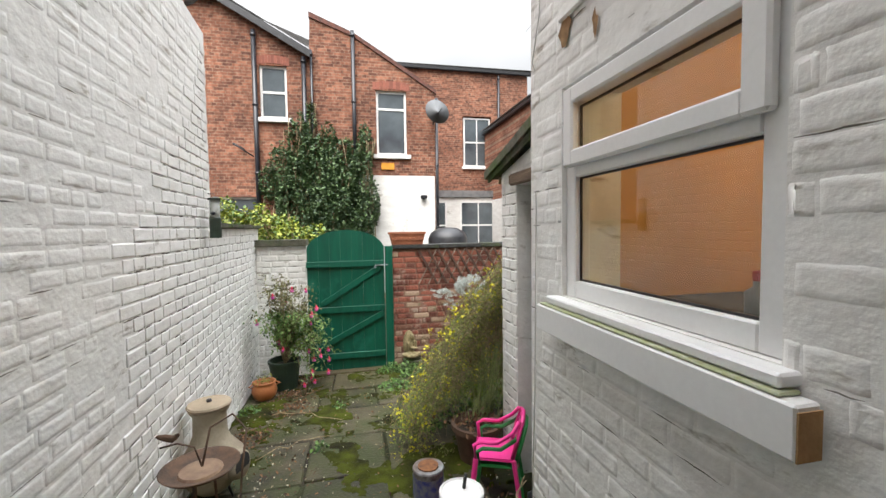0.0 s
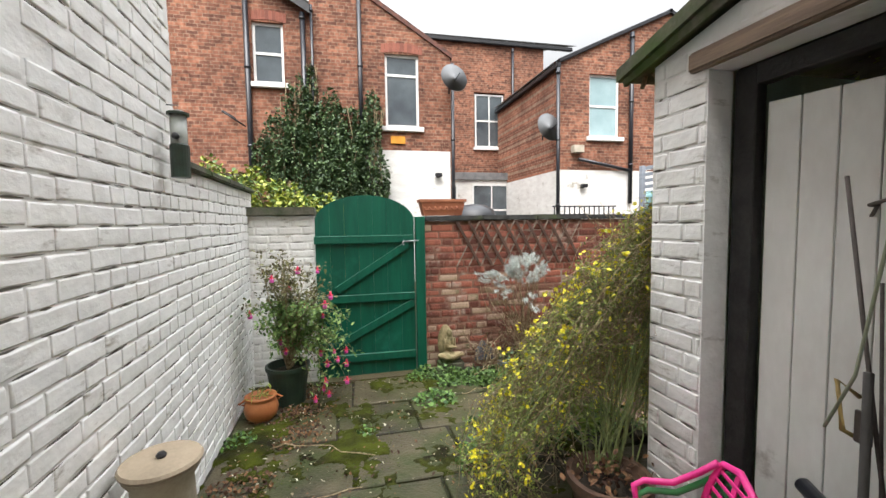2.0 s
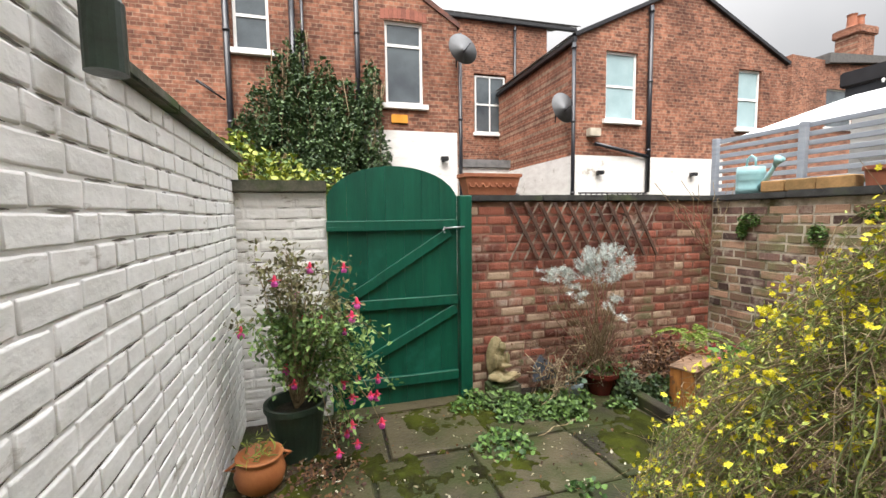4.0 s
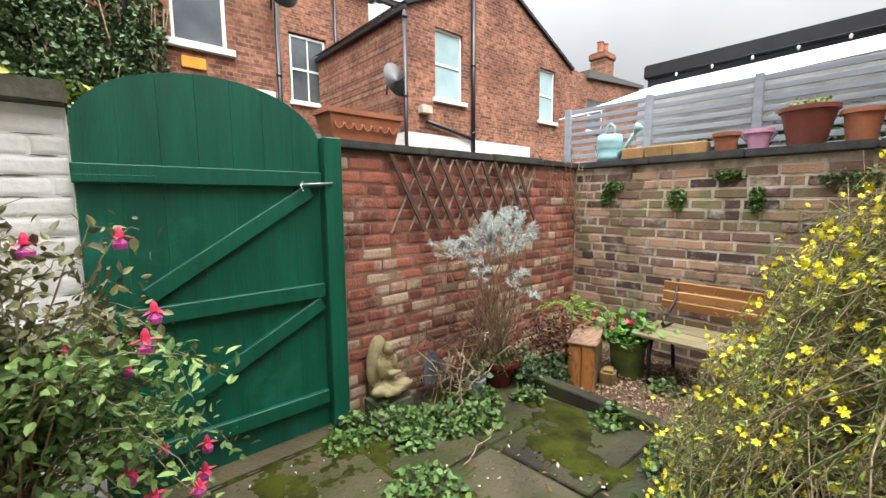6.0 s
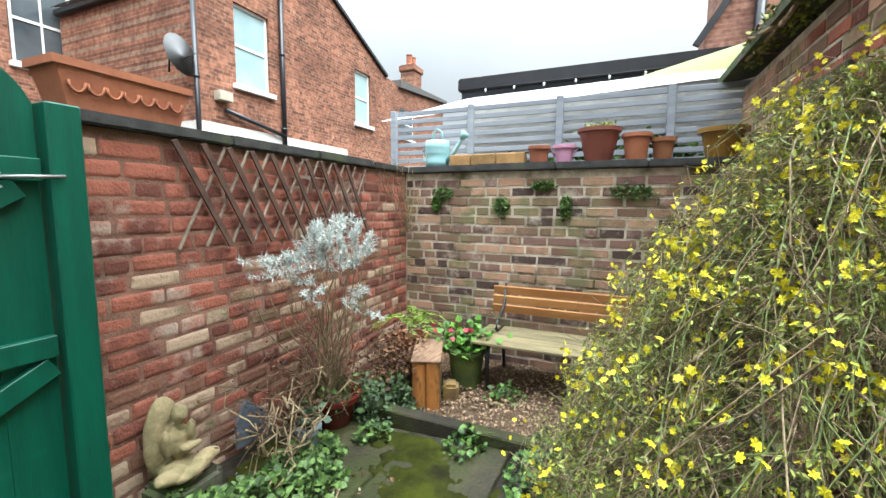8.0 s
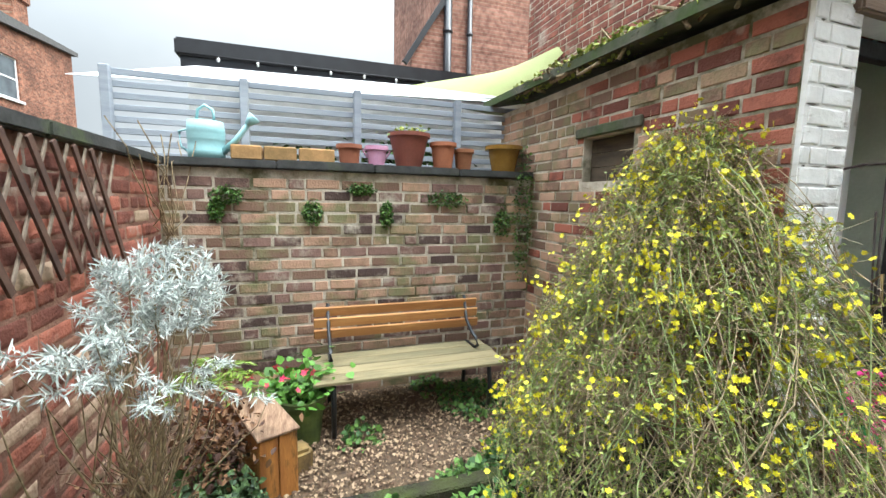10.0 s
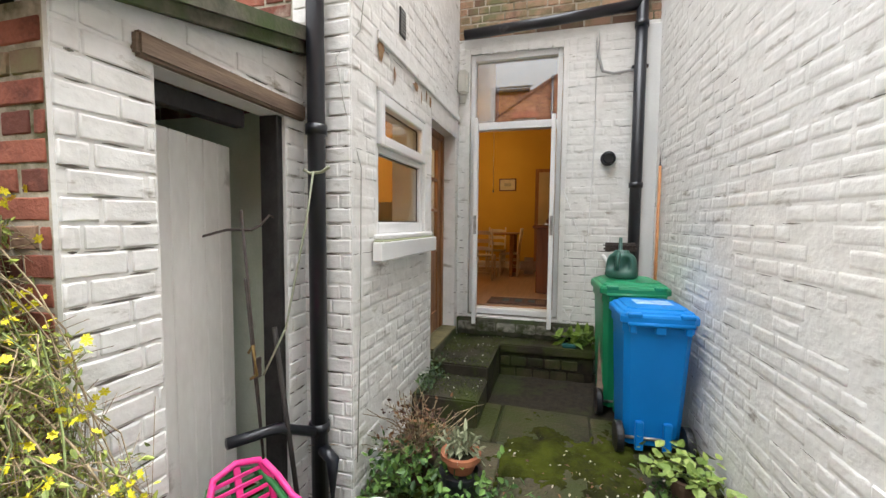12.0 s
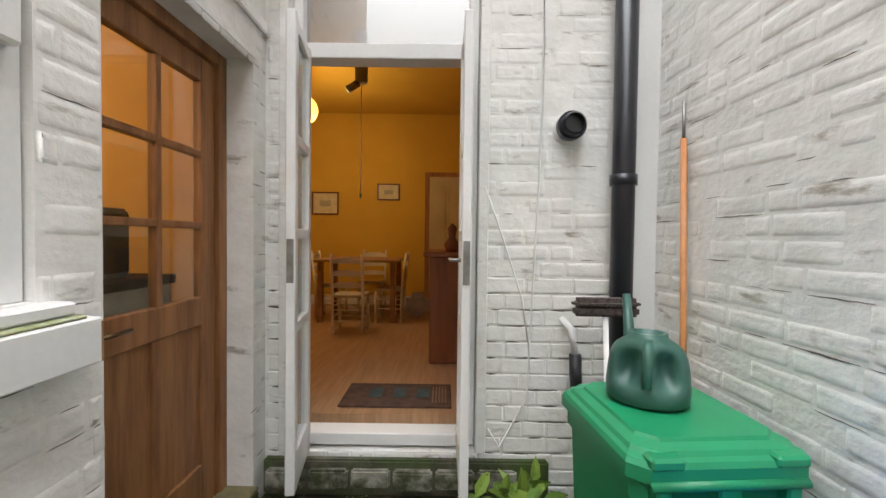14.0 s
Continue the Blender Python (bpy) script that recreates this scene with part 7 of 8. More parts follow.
part("mat", box(-0.34, 0.34, -0.19, 0.19, 0, 0.012, 0.004), mat("brown_rug", (0.12, 0.07, 0.05), (0.06, 0.035, 0.03), 14, 0.95, bump=0.6), mt)
for i, x in enumerate((-0.2, -0.05, 0.1)):
    part("motif", box(x, x + 0.08, -0.1, 0.06, 0.0125, 0.0145), mat("teal_rug_patch", (0.06, 0.1, 0.1), (0.04, 0.06, 0.06), 10, 0.95), mt)
for i in range(5):
    part("stripe", box(-0.31 + i * 0.02, -0.3 + i * 0.02, -0.13, 0.13, 0.0125, 0.0145), mat("tan_rug_stripe", (0.25, 0.15, 0.09), (0.18, 0.1, 0.06), 10, 0.95), mt)
# kitchen things
kc = thing("kitchen_unit", "pale kitchen cabinets with worktop", "cabinet", 1.05, 0.0, 0.55)
part("body", box(0, 0.55, -0.6, 1.15, 0, 0.93), mat("cream_unit", (0.6, 0.52, 0.4)), kc)
part("worktop", box(-0.01, 0.6, -0.62, 1.18, 0.931, 0.97, 0.005), mat("dark_worktop", (0.08, 0.07, 0.06)), kc)
ku = thing("wall_cabinet", "pale yellow wooden wall cabinet", "cabinet", 2.9, 0.2, 1.55)
part("body", box(0, 0.38, -0.9, -0.05, 0.2, 0.8), mat("yellow_unit", (0.55, 0.36, 0.1)), ku)
part("door", box(-0.02, -0.001, -0.88, -0.49, 0.22, 0.78, 0.004), MATS["yellow_unit"], ku)
part("door", box(-0.02, -0.001, -0.46, -0.07, 0.22, 0.78, 0.004), MATS["yellow_unit"], ku)
for x, y, c, h in ((1.25, 0.5, (0.75, 0.75, 0.7), 0.2), (1.3, 0.62, (0.1, 0.3, 0.06), 0.16), (1.2, 0.72, (0.3, 0.3, 0.32), 0.12)):
    bt = thing("bottle", "plastic kitchen bottle on a worktop", "bottle", x, y, 1.521)
    part("body", lathe([(0.035, 0), (0.037, h * 0.7), (0.013, h * 0.85), (0.013, h)], 16), mat("bottle_%d" % int(c[0] * 100), c, rough=0.3, bump=0), bt, smooth=True)
    part("trigger", box(-0.012, 0.05, -0.012, 0.012, h + 0.001, h + 0.035, 0.004), mat("red_trigger", (0.5, 0.03, 0.02), bump=0), bt)
mw = thing("microwave_oven", "dark microwave oven on a kitchen worktop", "oven", 1.3, -0.25, 1.521)
part("body", box(-0.17, 0.2, -0.22, 0.22, 0, 0.27, 0.01), mat("grey_steel", (0.2, 0.2, 0.2), rough=0.4), mw)
part("door", box(-0.185, -0.1705, -0.2, 0.1, 0.02, 0.25, 0.004), BLACK, mw)

# ---- pipes, flue, small fixings ----
fl = thing("boiler_flue", "black round boiler flue on a white wall", "flue", -0.73, DW, 2.23)
part("collar", lathe([(0.075, 0.0), (0.075, 0.012), (0.055, 0.014)], 24, m=pose(0, 0, 0, -90, 0, 0)), WHITE, fl)
part("pipe", lathe([(0.055, 0.013), (0.055, 0.12), (0.045, 0.13), (0.045, 0.09), (0.002, 0.088)], 24, m=pose(0, 0, 0, -90, 0, 0)), DPIPE, fl)
part("terminal", lathe([(0.068, 0.05), (0.068, 0.085)], 24, m=pose(0, 0, 0, -90, 0, 0)), DPIPE, fl)
dp = thing("downpipe", "thick black plastic soil pipe on a white wall", "downpipe", -0.98, DW + 0.075)
part("pipe", tubes([[(0, 0, 0.2), (0, 0, 3.9)]], [0.052], 16), DPIPE, dp)
for z in (2.0, 3.46):
    part("collar", tubes([[(0, 0, z - 0.05), (0, 0, z)]], [0.062], 16), DPIPE, dp)
part("branch", tubes([[(0, 0, 3.62), (0.8, 0.0, 3.56), (1.66, 0.0, 3.52)]], [0.05], 14), DPIPE, dp)
part("clip", box(-0.07, 0.07, -0.07, 0.0, 3.05, 3.08, 0.004), DPIPE, dp)
wp = thing("waste_pipe", "thin grey painted waste pipe bent on a white wall", "pipe")
part("pipe", tubes([[(-0.62, DW + 0.03, 3.45), (-0.62, DW + 0.03, 3.2), (-0.66, DW + 0.03, 3.06), (-0.76, DW + 0.03, 3.03), (-0.93, DW + 0.06, 3.04)]], [0.014], 8), mat("grey_pipe", (0.4, 0.4, 0.39)), wp)
strip = tagged(new("pilaster", mesh_of(box(-1.2, -1.03, DW + 0.0145, DW + 0.05, 0.1, 3.45, 0.008), "pilaster", UPVC)), "smooth white strip beside a black soil pipe", kind="structure")
cb1 = thing("wall_cable", "thin white cable clipped down a painted brick wall", "cable")
part("cable", tubes([[(-0.6, DW + 0.018, 3.4), (-0.605, DW + 0.018, 2.6), (-0.595, DW + 0.018, 2.0), (-0.57, DW + 0.018, 1.4), (-0.55, DW + 0.018, 0.9), (-0.42, DW + 0.02, 0.66), (-0.36, DW + 0.02, 0.75)], [(-0.33, DW + 0.018, 1.95), (-0.42, DW + 0.018, 1.7), (-0.52, DW + 0.018, 1.4), (-0.56, DW + 0.018, 1.15)]], [0.005, 0.004], 6), UPVC, cb1)
cp = thing("downpipe", "black cast iron downpipe in a white brick corner", "downpipe", 0.91, KN + 0.075)
part("pipe", tubes([[(0, 0, 0.0), (0, 0, 5.2)]], [0.045], 16), DPIPE, cp)
for z in (0.55, 2.1, 3.8):
    part("collar", tubes([[(0, 0, z - 0.05), (0, 0, z)]], [0.055], 16), DPIPE, cp)
part("branch", tubes([[(0.2, 0.42, 0.62), (0.1, 0.2, 0.6), (0.0, 0.05, 0.52)], [(0.0, 0.0, 0.42), (-0.1, 0.04, 0.38), (-0.1, 0.04, 0.1)]], [0.026, 0.035], 12), DPIPE, cp)
part("rope", tubes([[(0.04, 0.05, 1.87), (0.0, 0.06, 1.85), (-0.05, 0.03, 1.86), (-0.1, 0.05, 1.88)], [(-0.02, 0.06, 1.86), (-0.0, 0.1, 1.6), (0.05, 0.2, 1.1), (0.1, 0.3, 0.9)]], [0.008, 0.005], 6), mat("pale_rope", (0.4, 0.42, 0.3)), cp)
cbl = thing("wall_cable", "pale cable looping down a white house corner", "cable")
part("cable", tubes([[(KX - 0.01, KN - 0.1, 3.3), (KX - 0.012, KN - 0.12, 2.8), (KX - 0.02, KN - 0.06, 2.6), (KX + 0.08, KN + 0.015, 2.45), (KX + 0.03, KN + 0.02, 2.2), (KX - 0.012, KN - 0.08, 1.9), (KX - 0.012, KN - 0.06, 1.0), (KX - 0.012, KN - 0.02, 0.3)]], [0.0028], 6), mat("pale_cable", (0.55, 0.54, 0.5)), cbl)
gr = thing("air_grille", "small dark cast wall grille", "grille", KX - 0.006, 0.8, 2.93)
part("frame", box(-0.004, 0.004, -0.05, 0.05, -0.09, 0.09, 0.002), mat("dark_grille", (0.06, 0.06, 0.06)), gr)
for i in range(7):
    part("bar", box(-0.009, -0.0045, -0.045, 0.045, -0.075 + i * 0.022, -0.066 + i * 0.022), mat("grey_grille_bar", (0.3, 0.3, 0.29)), gr)
lg = thing("render_ledge", "cracked white render band with exposed brown patches", "ledge")
part("band", box(KX - 0.022, KX - 0.0005, DW + 0.02, 1.2, 2.66, 2.72, 0.008), WHITE, lg)
for i, (y, z, w, h) in enumerate(((1.16, 2.62, 0.1, 0.12), (0.95, 2.55, 0.04, 0.1), (0.55, 2.6, 0.12, 0.07), (0.42, 2.56, 0.03, 0.1), (0.3, 2.6, 0.05, 0.09), (0.2, 2.58, 0.05, 0.1))):
    b = bmesh.new()
    rr = random.Random(i)
    vv = [b.verts.new((KX - 0.0105 - 0.0006 * i, y + w / 2 * math.cos(a) * rr.uniform(0.5, 1.2), z + h / 2 * math.sin(a) * rr.uniform(0.6, 1.2))) for a in np.linspace(0, 2 * math.pi, 12)[:-1]]
    b.faces.new(vv)
    part("bare_patch", b, mat("bare_brown_patch", (0.33, 0.2, 0.1), (0.2, 0.12, 0.06), 20, 0.95), lg, "exposed brown patch")
ll = thing("bulkhead_lamp", "white outdoor lamp box on a wall corner", "lamp", 0.69, DW + 0.06, 3.05)
part("body", box(-0.05, 0.05, -0.05, 0.06, -0.12, 0.12, 0.02), mat("ivory_plastic", (0.6, 0.58, 0.52), rough=0.4), ll)

# ---- outbuilding doorway ----
od = tagged(new("door_4"), "white-painted plank shed door folded back in a dark frame, ajar", kind="structure")
BLK = mat("worn_black_frame", (0.03, 0.028, 0.027), (0.014, 0.013, 0.013), 14, 0.7, bump=0.6, stain=(0.3, 0.28, 0.25), stain_amount=-0.12)
part("door_frame", box(OX + 0.014, OX + 0.118, 1.663, 1.703, 0.0, 2.128, 0.004), BLK, od)
part("door_frame", box(OX + 0.125, OX + 0.18, 2.25, 2.34, 0.0, 2.128, 0.004), BLK, od)
part("door_frame", box(OX + 0.125, OX + 0.18, 1.79, 2.25, 2.05, 2.128, 0.004), BLK, od)
for i in range(5):
    bd = box(0, 0.017, i * 0.108 + 0.001, i * 0.108 + 0.1055, 0.06, 1.98, 0.003)
    ob = part("board", bd, PLANKW, od)
    ob.matrix_basis = pose(OX + 0.185, 2.24, 0, 0, 0, 180 + 13)
part("lintel", box(OX - 0.035, OX + 0.1, KN + 0.03, 2.42, 2.132, 2.212, 0.01), TIMBER, od, "cracked weathered timber lintel")
part("fascia", beam((OX - 0.06, 2.78, 2.225), (OX - 0.06, KN + 0.02, 2.5), 0.02, 0.07, 0.003), STONE, od)
# added planks whose dark colour stands for the shadow in the opening
hb = thing("hatch_board", "dark planks standing in for the shadow in a small opening under a stone lintel", "board", 2.14, ON - 0.075, 1.5)
for i_ in range(3):
    part("plank", box(-0.228, 0.228, -0.01, 0.01, 0.004 + i_ * 0.097, 0.098 + i_ * 0.097, 0.003), mat("opening_shadow", (0.1, 0.075, 0.05), (0.04, 0.03, 0.022), 6, 0.9, bump=0.6, stretch=(0.5, 3, 4)), hb)
lt_ = tagged(new("stone_lintel", mesh_of(box(1.84, 2.44, ON + 0.001, ON + 0.03, 1.802, 1.87, 0.008), "stone_lintel", STONE)), "mossy stone lintel over a small opening in brickwork", kind="structure")
room_o = tagged(new("outbuilding_inside"), "pale green limewashed inside of a small outbuilding", kind="structure")
PG = mat("pale_green_limewash", (0.78, 0.84, 0.7), (0.66, 0.73, 0.58), 5, 0.9, bump=0.4)
part("wall", box(OX + 0.13, 2.3, KN + 0.002, KN + 0.02, 0, 2.2), PG, room_o)
part("wall", box(2.3, 2.35, KN, ON - 0.13, 0, 2.2), PG, room_o)
part("wall", box(OX + 0.13, 2.3, ON - 0.15, ON - 0.131, 0, 2.2), PG, room_o)
part("floor", box(OX, 2.3, KN, ON - 0.13, -0.1, 0.03), SOIL, room_o)
tl = thing("garden_tools", "rusty garden tools and bent iron hooks leaning in a doorway", "tools", OX + 0.06, 1.8, 0.04)
part("shaft", tubes([[(0.05, -0.1, 0.0), (0.02, 0.0, 0.8), (0.0, 0.1, 1.62)], [(0.0, -0.05, 0.0), (0.05, 0.03, 1.3)]], [0.006, 0.005], 8), mat("rusty_iron", (0.09, 0.07, 0.06), (0.05, 0.04, 0.035), 20, 0.7), tl)
ang = np.linspace(0, 5.2, 14)
hook = [(0.2, 0.19 + 0.025 * math.cos(a), 1.45 + 0.025 * math.sin(a)) for a in ang[::-1]] + [(0.18, 0.14, 1.5), (0.1, 0.08, 1.53), (0, 0.04, 1.53)]
part("hook", tubes([hook, [(0.0, 0.04, 1.53), (0.0, -0.02, 1.55), (-0.02, -0.06, 1.6), (-0.02, -0.09, 1.59)]], [0.006, 0.006], 8), MATS["rusty_iron"], tl)
part("blade", box(-0.012, 0.0, 0.0, 0.045, 0.82, 0.92, 0.004), MATS["rusty_iron"], tl)
part("strap", tubes([[(0.02, 0.05, 0.95), (-0.03, 0.08, 1.0), (-0.03, 0.06, 0.85), (0.02, 0.04, 0.82)]], [0.008], 6), mat("ochre_strap", (0.4, 0.28, 0.1)), tl)
sk2 = thing("leaning_pole", "dark metal pole leaning by a doorway", "pole")
part("pole", tubes([[(0.93, 1.72, 0.08), (1.02, 1.78, 1.1)]], [0.012], 8), mat("dark_pole", (0.05, 0.045, 0.04)), sk2)


# ---- bins ----
def wheelie(name, label, x, y, rz, w, d, h, mtl, lidm, z=0.12):
    t = thing(name, label, "wheelie bin", x, y, z, rz)
    b = bmesh.new()
    rings = []
    for sw, sd, zz, oy in ((0.8, 0.76, 0.05, -0.02), (0.84, 0.8, 0.2, -0.01), (0.95, 0.95, h - 0.12, 0), (1.0, 1.0, h - 0.12, 0), (1.0, 1.0, h - 0.05, 0)):
        hw, hd = w / 2 * sw, d / 2 * sd
        c = 0.035
        rings.append([b.verts.new((px, py + oy, zz)) for px, py in ((-hw + c, -hd), (hw - c, -hd), (hw, -hd + c), (hw, hd - c), (hw - c, hd), (-hw + c, hd), (-hw, hd - c), (-hw, -hd + c))])
    b.faces.new(rings[0][::-1])
    for p, q in zip(rings, rings[1:]):
        for k in range(8):
            b.faces.new((p[k], p[(k + 1) % 8], q[(k + 1) % 8], q[k]))
    b.faces.new(rings[-1])
    part("body", b, mtl, t)
    hw, hd = w / 2, d / 2
    lid = bmesh.new()
    rr = []
    for s, zz in ((1.06, h - 0.06), (1.09, h - 0.055), (1.09, h - 0.018), (1.06, h - 0.004), (1.0, h + 0.002), (0.97, h + 0.014), (0.86, h + 0.024), (0.84, h + 0.033)):
        c = 0.045
        a, e = hw * s, hd * s
        rr.append([lid.verts.new((px, py + 0.01, zz)) for px, py in ((-a + c, -e), (a - c, -e), (a, -e + c), (a, e - c), (a - c, e), (-a + c, e), (-a, e - c), (-a, -e + c))])
    lid.faces.new(rr[0][::-1])
    for p, q in zip(rr, rr[1:]):
        for k in range(8):
            lid.faces.new((p[k], p[(k + 1) % 8], q[(k + 1) % 8], q[k]))
    lid.faces.new(rr[-1])
    part("lid", lid, lidm, t)
    part("lid_lip", box(-hw * 0.75, hw * 0.75, -hd * 1.16, -hd * 1.03, h - 0.045, h - 0.022, 0.006), lidm, t)
    for sx in (-0.72, 0.72):
        part("lid_hinge", box(hw * sx - 0.045, hw * sx + 0.045, hd * 0.95, hd * 1.16, h - 0.02, h + 0.012, 0.008), lidm, t)
    part("handle", tubes([[(-hw * 0.9, hd * 1.12, h - 0.06), (hw * 0.9, hd * 1.12, h - 0.06)]], [0.014], 10), mtl, t)
    for sx in (-0.75, -0.05, 0.05, 0.75):
        part("rib", box(hw * sx - 0.02, hw * sx + 0.02, hd * 0.96, hd * 1.14, h - 0.12, h - 0.05, 0.006), mtl, t)
    part("axle", tubes([[(-hw * 0.9, hd * 0.72, 0.1), (hw * 0.9, hd * 0.72, 0.1)]], [0.011], 8), MATS["steel_plate"], t)
    for sx in (-1, 1):
        wh = part("wheel", lathe([(0.03, -0.022), (0.095, -0.022), (0.1, -0.012), (0.1, 0.012), (0.095, 0.022), (0.03, 0.022)], 24, m=pose(sx * hw * 0.98, hd * 0.72, 0.1, 0, 90, 0)), BLACK, t)
        part("foot", box(sx * hw * 0.4 - 0.025, sx * hw * 0.4 + 0.025, hd * 0.7, hd * 0.88, 0.03, 0.22, 0.006), mtl, t)
    return t


BLUE = mat("blue_bin_plastic", (0.005, 0.2, 0.58), (0.004, 0.17, 0.51), 3, 0.45, bump=0.12, grain=300, spec=0.2)
GRN = mat("green_bin_plastic", (0.012, 0.26, 0.11), (0.01, 0.21, 0.09), 3, 0.38, bump=0.12, grain=300, spec=0.5)
bb = wheelie("wheelie_bin", "bright blue wheelie bin with a white sticker on its lid", -0.9, 0.43, 3, 0.42, 0.46, 0.93, BLUE, BLUE)
part("sticker", box(-0.13, 0.1, -0.1, 0.06, 0.963, 0.9645), mat("worn_sticker", (0.4, 0.55, 0.75), (0.15, 0.35, 0.65), 30, 0.4, bump=0), bb, "worn white printed sticker")
gb = wheelie("wheelie_bin", "green wheelie bin standing against a white wall", -0.84, -0.12, 4, 0.46, 0.5, 1.02, GRN, GRN, 0.12)
wc2 = thing("green_watering_can", "dark green plastic watering can on a bin lid", "watering can", -0.79, -0.13, 1.174, -27)
CANG = mat("dark_green_plastic", (0.05, 0.13, 0.1), (0.035, 0.1, 0.08), 4, 0.35, bump=0.05)
b = bmesh.new()
ring = []
for rx, ry, zz in ((0.1, 0.075, 0), (0.12, 0.09, 0.012), (0.124, 0.094, 0.05), (0.124, 0.094, 0.065), (0.122, 0.092, 0.08), (0.12, 0.09, 0.1), (0.117, 0.086, 0.125), (0.112, 0.08, 0.15), (0.105, 0.075, 0.17), (0.095, 0.068, 0.185), (0.075, 0.06, 0.2), (0.058, 0.052, 0.21), (0.056, 0.05, 0.225), (0.046, 0.042, 0.225), (0.044, 0.04, 0.2)):
    rg = []
    for k in range(36):
        a = 2 * math.pi * k / 36
        hollow = sum(math.exp(-((a - c) / 0.3) ** 4) for c in (math.pi / 2 - 0.5, math.pi / 2 + 0.5)) * (math.exp(-((zz - 0.12) / 0.05) ** 4))
        rg.append(b.verts.new((rx * math.cos(a) * (1 - 0.12 * hollow), ry * math.sin(a) * (1 - 0.75 * hollow), zz)))
    ring.append(rg)
for p, q in zip(ring, ring[1:]):
    for k in range(36):
        b.faces.new((p[k], p[(k + 1) % 36], q[(k + 1) % 36], q[k]))
b.faces.new(ring[0][::-1])
b.faces.new(ring[-1])
part("body", b, CANG, wc2, smooth=True)
part("spout", tubes([[(0.03, -0.07, 0.06), (0.06, -0.14, 0.16), (0.075, -0.18, 0.32)]], [[0.028, 0.02, 0.014]], 12), CANG, wc2)
part("handle", tubes([[(0, 0.055, 0.205), (0, 0.085, 0.17), (0, 0.092, 0.12), (0, 0.09, 0.07)]], [0.015], 10), CANG, wc2)
br = thing("broom", "soft grey broom head up against a white wall", "broom", -0.84, -0.6, 0.14)
part("shaft", tubes([[(0.03, 0.2, 0), (0, 0, 1.22)]], [0.012], 8), UPVC, br)
part("head", box(-0.14, 0.14, -0.025, 0.025, 1.22, 1.265, 0.012), mat("brown_bristle", (0.1, 0.08, 0.07), (0.05, 0.04, 0.04), 60, 0.95, bump=1), br)
part("bristles", box(-0.145, 0.145, -0.04, 0.035, 1.25, 1.3, 0.02), MATS["brown_bristle"], br)
pl = thing("wooden_pole", "orange-brown wooden pole with a metal tip leaning on a wall", "pole")
part("shaft", tubes([[(-1.1, -0.42, 0.14), (-1.135, -0.56, 2.12)]], [0.013], 10), mat("orange_varnish", (0.55, 0.24, 0.09), (0.42, 0.17, 0.06), 5, 0.4), pl)
part("tip", tubes([[(-1.135, -0.56, 2.121), (-1.138, -0.572, 2.28)]], [0.007], 8), MATS["steel_plate"], pl)
sv = thing("drain_pipe", "short white waste pipe with black foam sleeve", "pipe")
part("pipe", tubes([[(-0.72, DW + 0.01, 1.3), (-0.74, DW + 0.09, 1.27), (-0.76, DW + 0.1, 1.15)]], [0.016], 8), UPVC, sv)
part("sleeve", tubes([[(-0.76, DW + 0.1, 1.149), (-0.77, DW + 0.1, 0.9)]], [0.028], 10), BLACK, sv)
mb = thing("timber_offcut", "thin board leaning between bins", "board")
part("board", beam((-0.63, 0.12, 0.14), (-0.66, -0.1, 0.72), 0.05, 0.015, 0.002), TIMBER, mb)


# ---- child chairs, buckets, chimenea ----
def child_chair(z, x, mtl, label):
    c = thing("child_chair", label, "chair", x, 2.17, z, -112, group="stacked child chairs")
    c.matrix_basis = c.matrix_basis @ Matrix.Scale(0.93, 4)
    # faces -y in its own frame before the turn
    part("seat", box(-0.15, 0.15, -0.14, 0.14, 0.24, 0.262, 0.01), mtl, c)
    for sx in (-1, 1):
        part("leg", beam((sx * 0.17, -0.16, 0), (sx * 0.15, -0.13, 0.26), 0.035, 0.03, 0.006), mtl, c)
        part("leg", beam((sx * 0.17, 0.17, 0), (sx * 0.145, 0.13, 0.26), 0.035, 0.03, 0.006), mtl, c)
        part("arm", tubes([[(sx * 0.15, -0.13, 0.26), (sx * 0.165, -0.14, 0.36), (sx * 0.165, -0.1, 0.385), (sx * 0.165, 0.02, 0.385), (sx * 0.15, 0.12, 0.45), (sx * 0.11, 0.17, 0.52)]], [0.014], 10), mtl, c)
    part("back_hoop", tubes([[(0.14, 0.12, 0.27), (0.14, 0.16, 0.42), (0.1, 0.19, 0.52), (0, 0.2, 0.545), (-0.1, 0.19, 0.52), (-0.14, 0.16, 0.42), (-0.14, 0.12, 0.27)]], [0.015], 10), mtl, c)
    for i in range(5):
        zz = 0.31 + i * 0.042
        y = 0.135 + i * 0.012
        part("back_slat", box(-0.125, 0.125, y - 0.004, y + 0.004, zz, zz + 0.02, 0.003), mtl, c)
    part("back_stile", beam((0, 0.13, 0.265), (0, 0.195, 0.53), 0.03, 0.008, 0.002), mtl, c)
    return c


PK = mat("pink_plastic", (0.82, 0.05, 0.3), (0.74, 0.04, 0.25), 4, 0.4, bump=0.05)
KG = mat("green_toy_plastic", (0.04, 0.3, 0.08), (0.03, 0.23, 0.06), 4, 0.4, bump=0.05)
gz = ground_z(2.08) + 0.015
child_chair(gz, 0.815, KG, "green plastic child armchair under a pink one")
child_chair(gz + 0.045, 0.795, PK, "bright pink plastic child armchair stacked on a green one")
tn = thing("rusty_tin", "old paint tin with a rusty open top", "tin", 0.34, 2.21, ground_z(2.2) + 0.01)
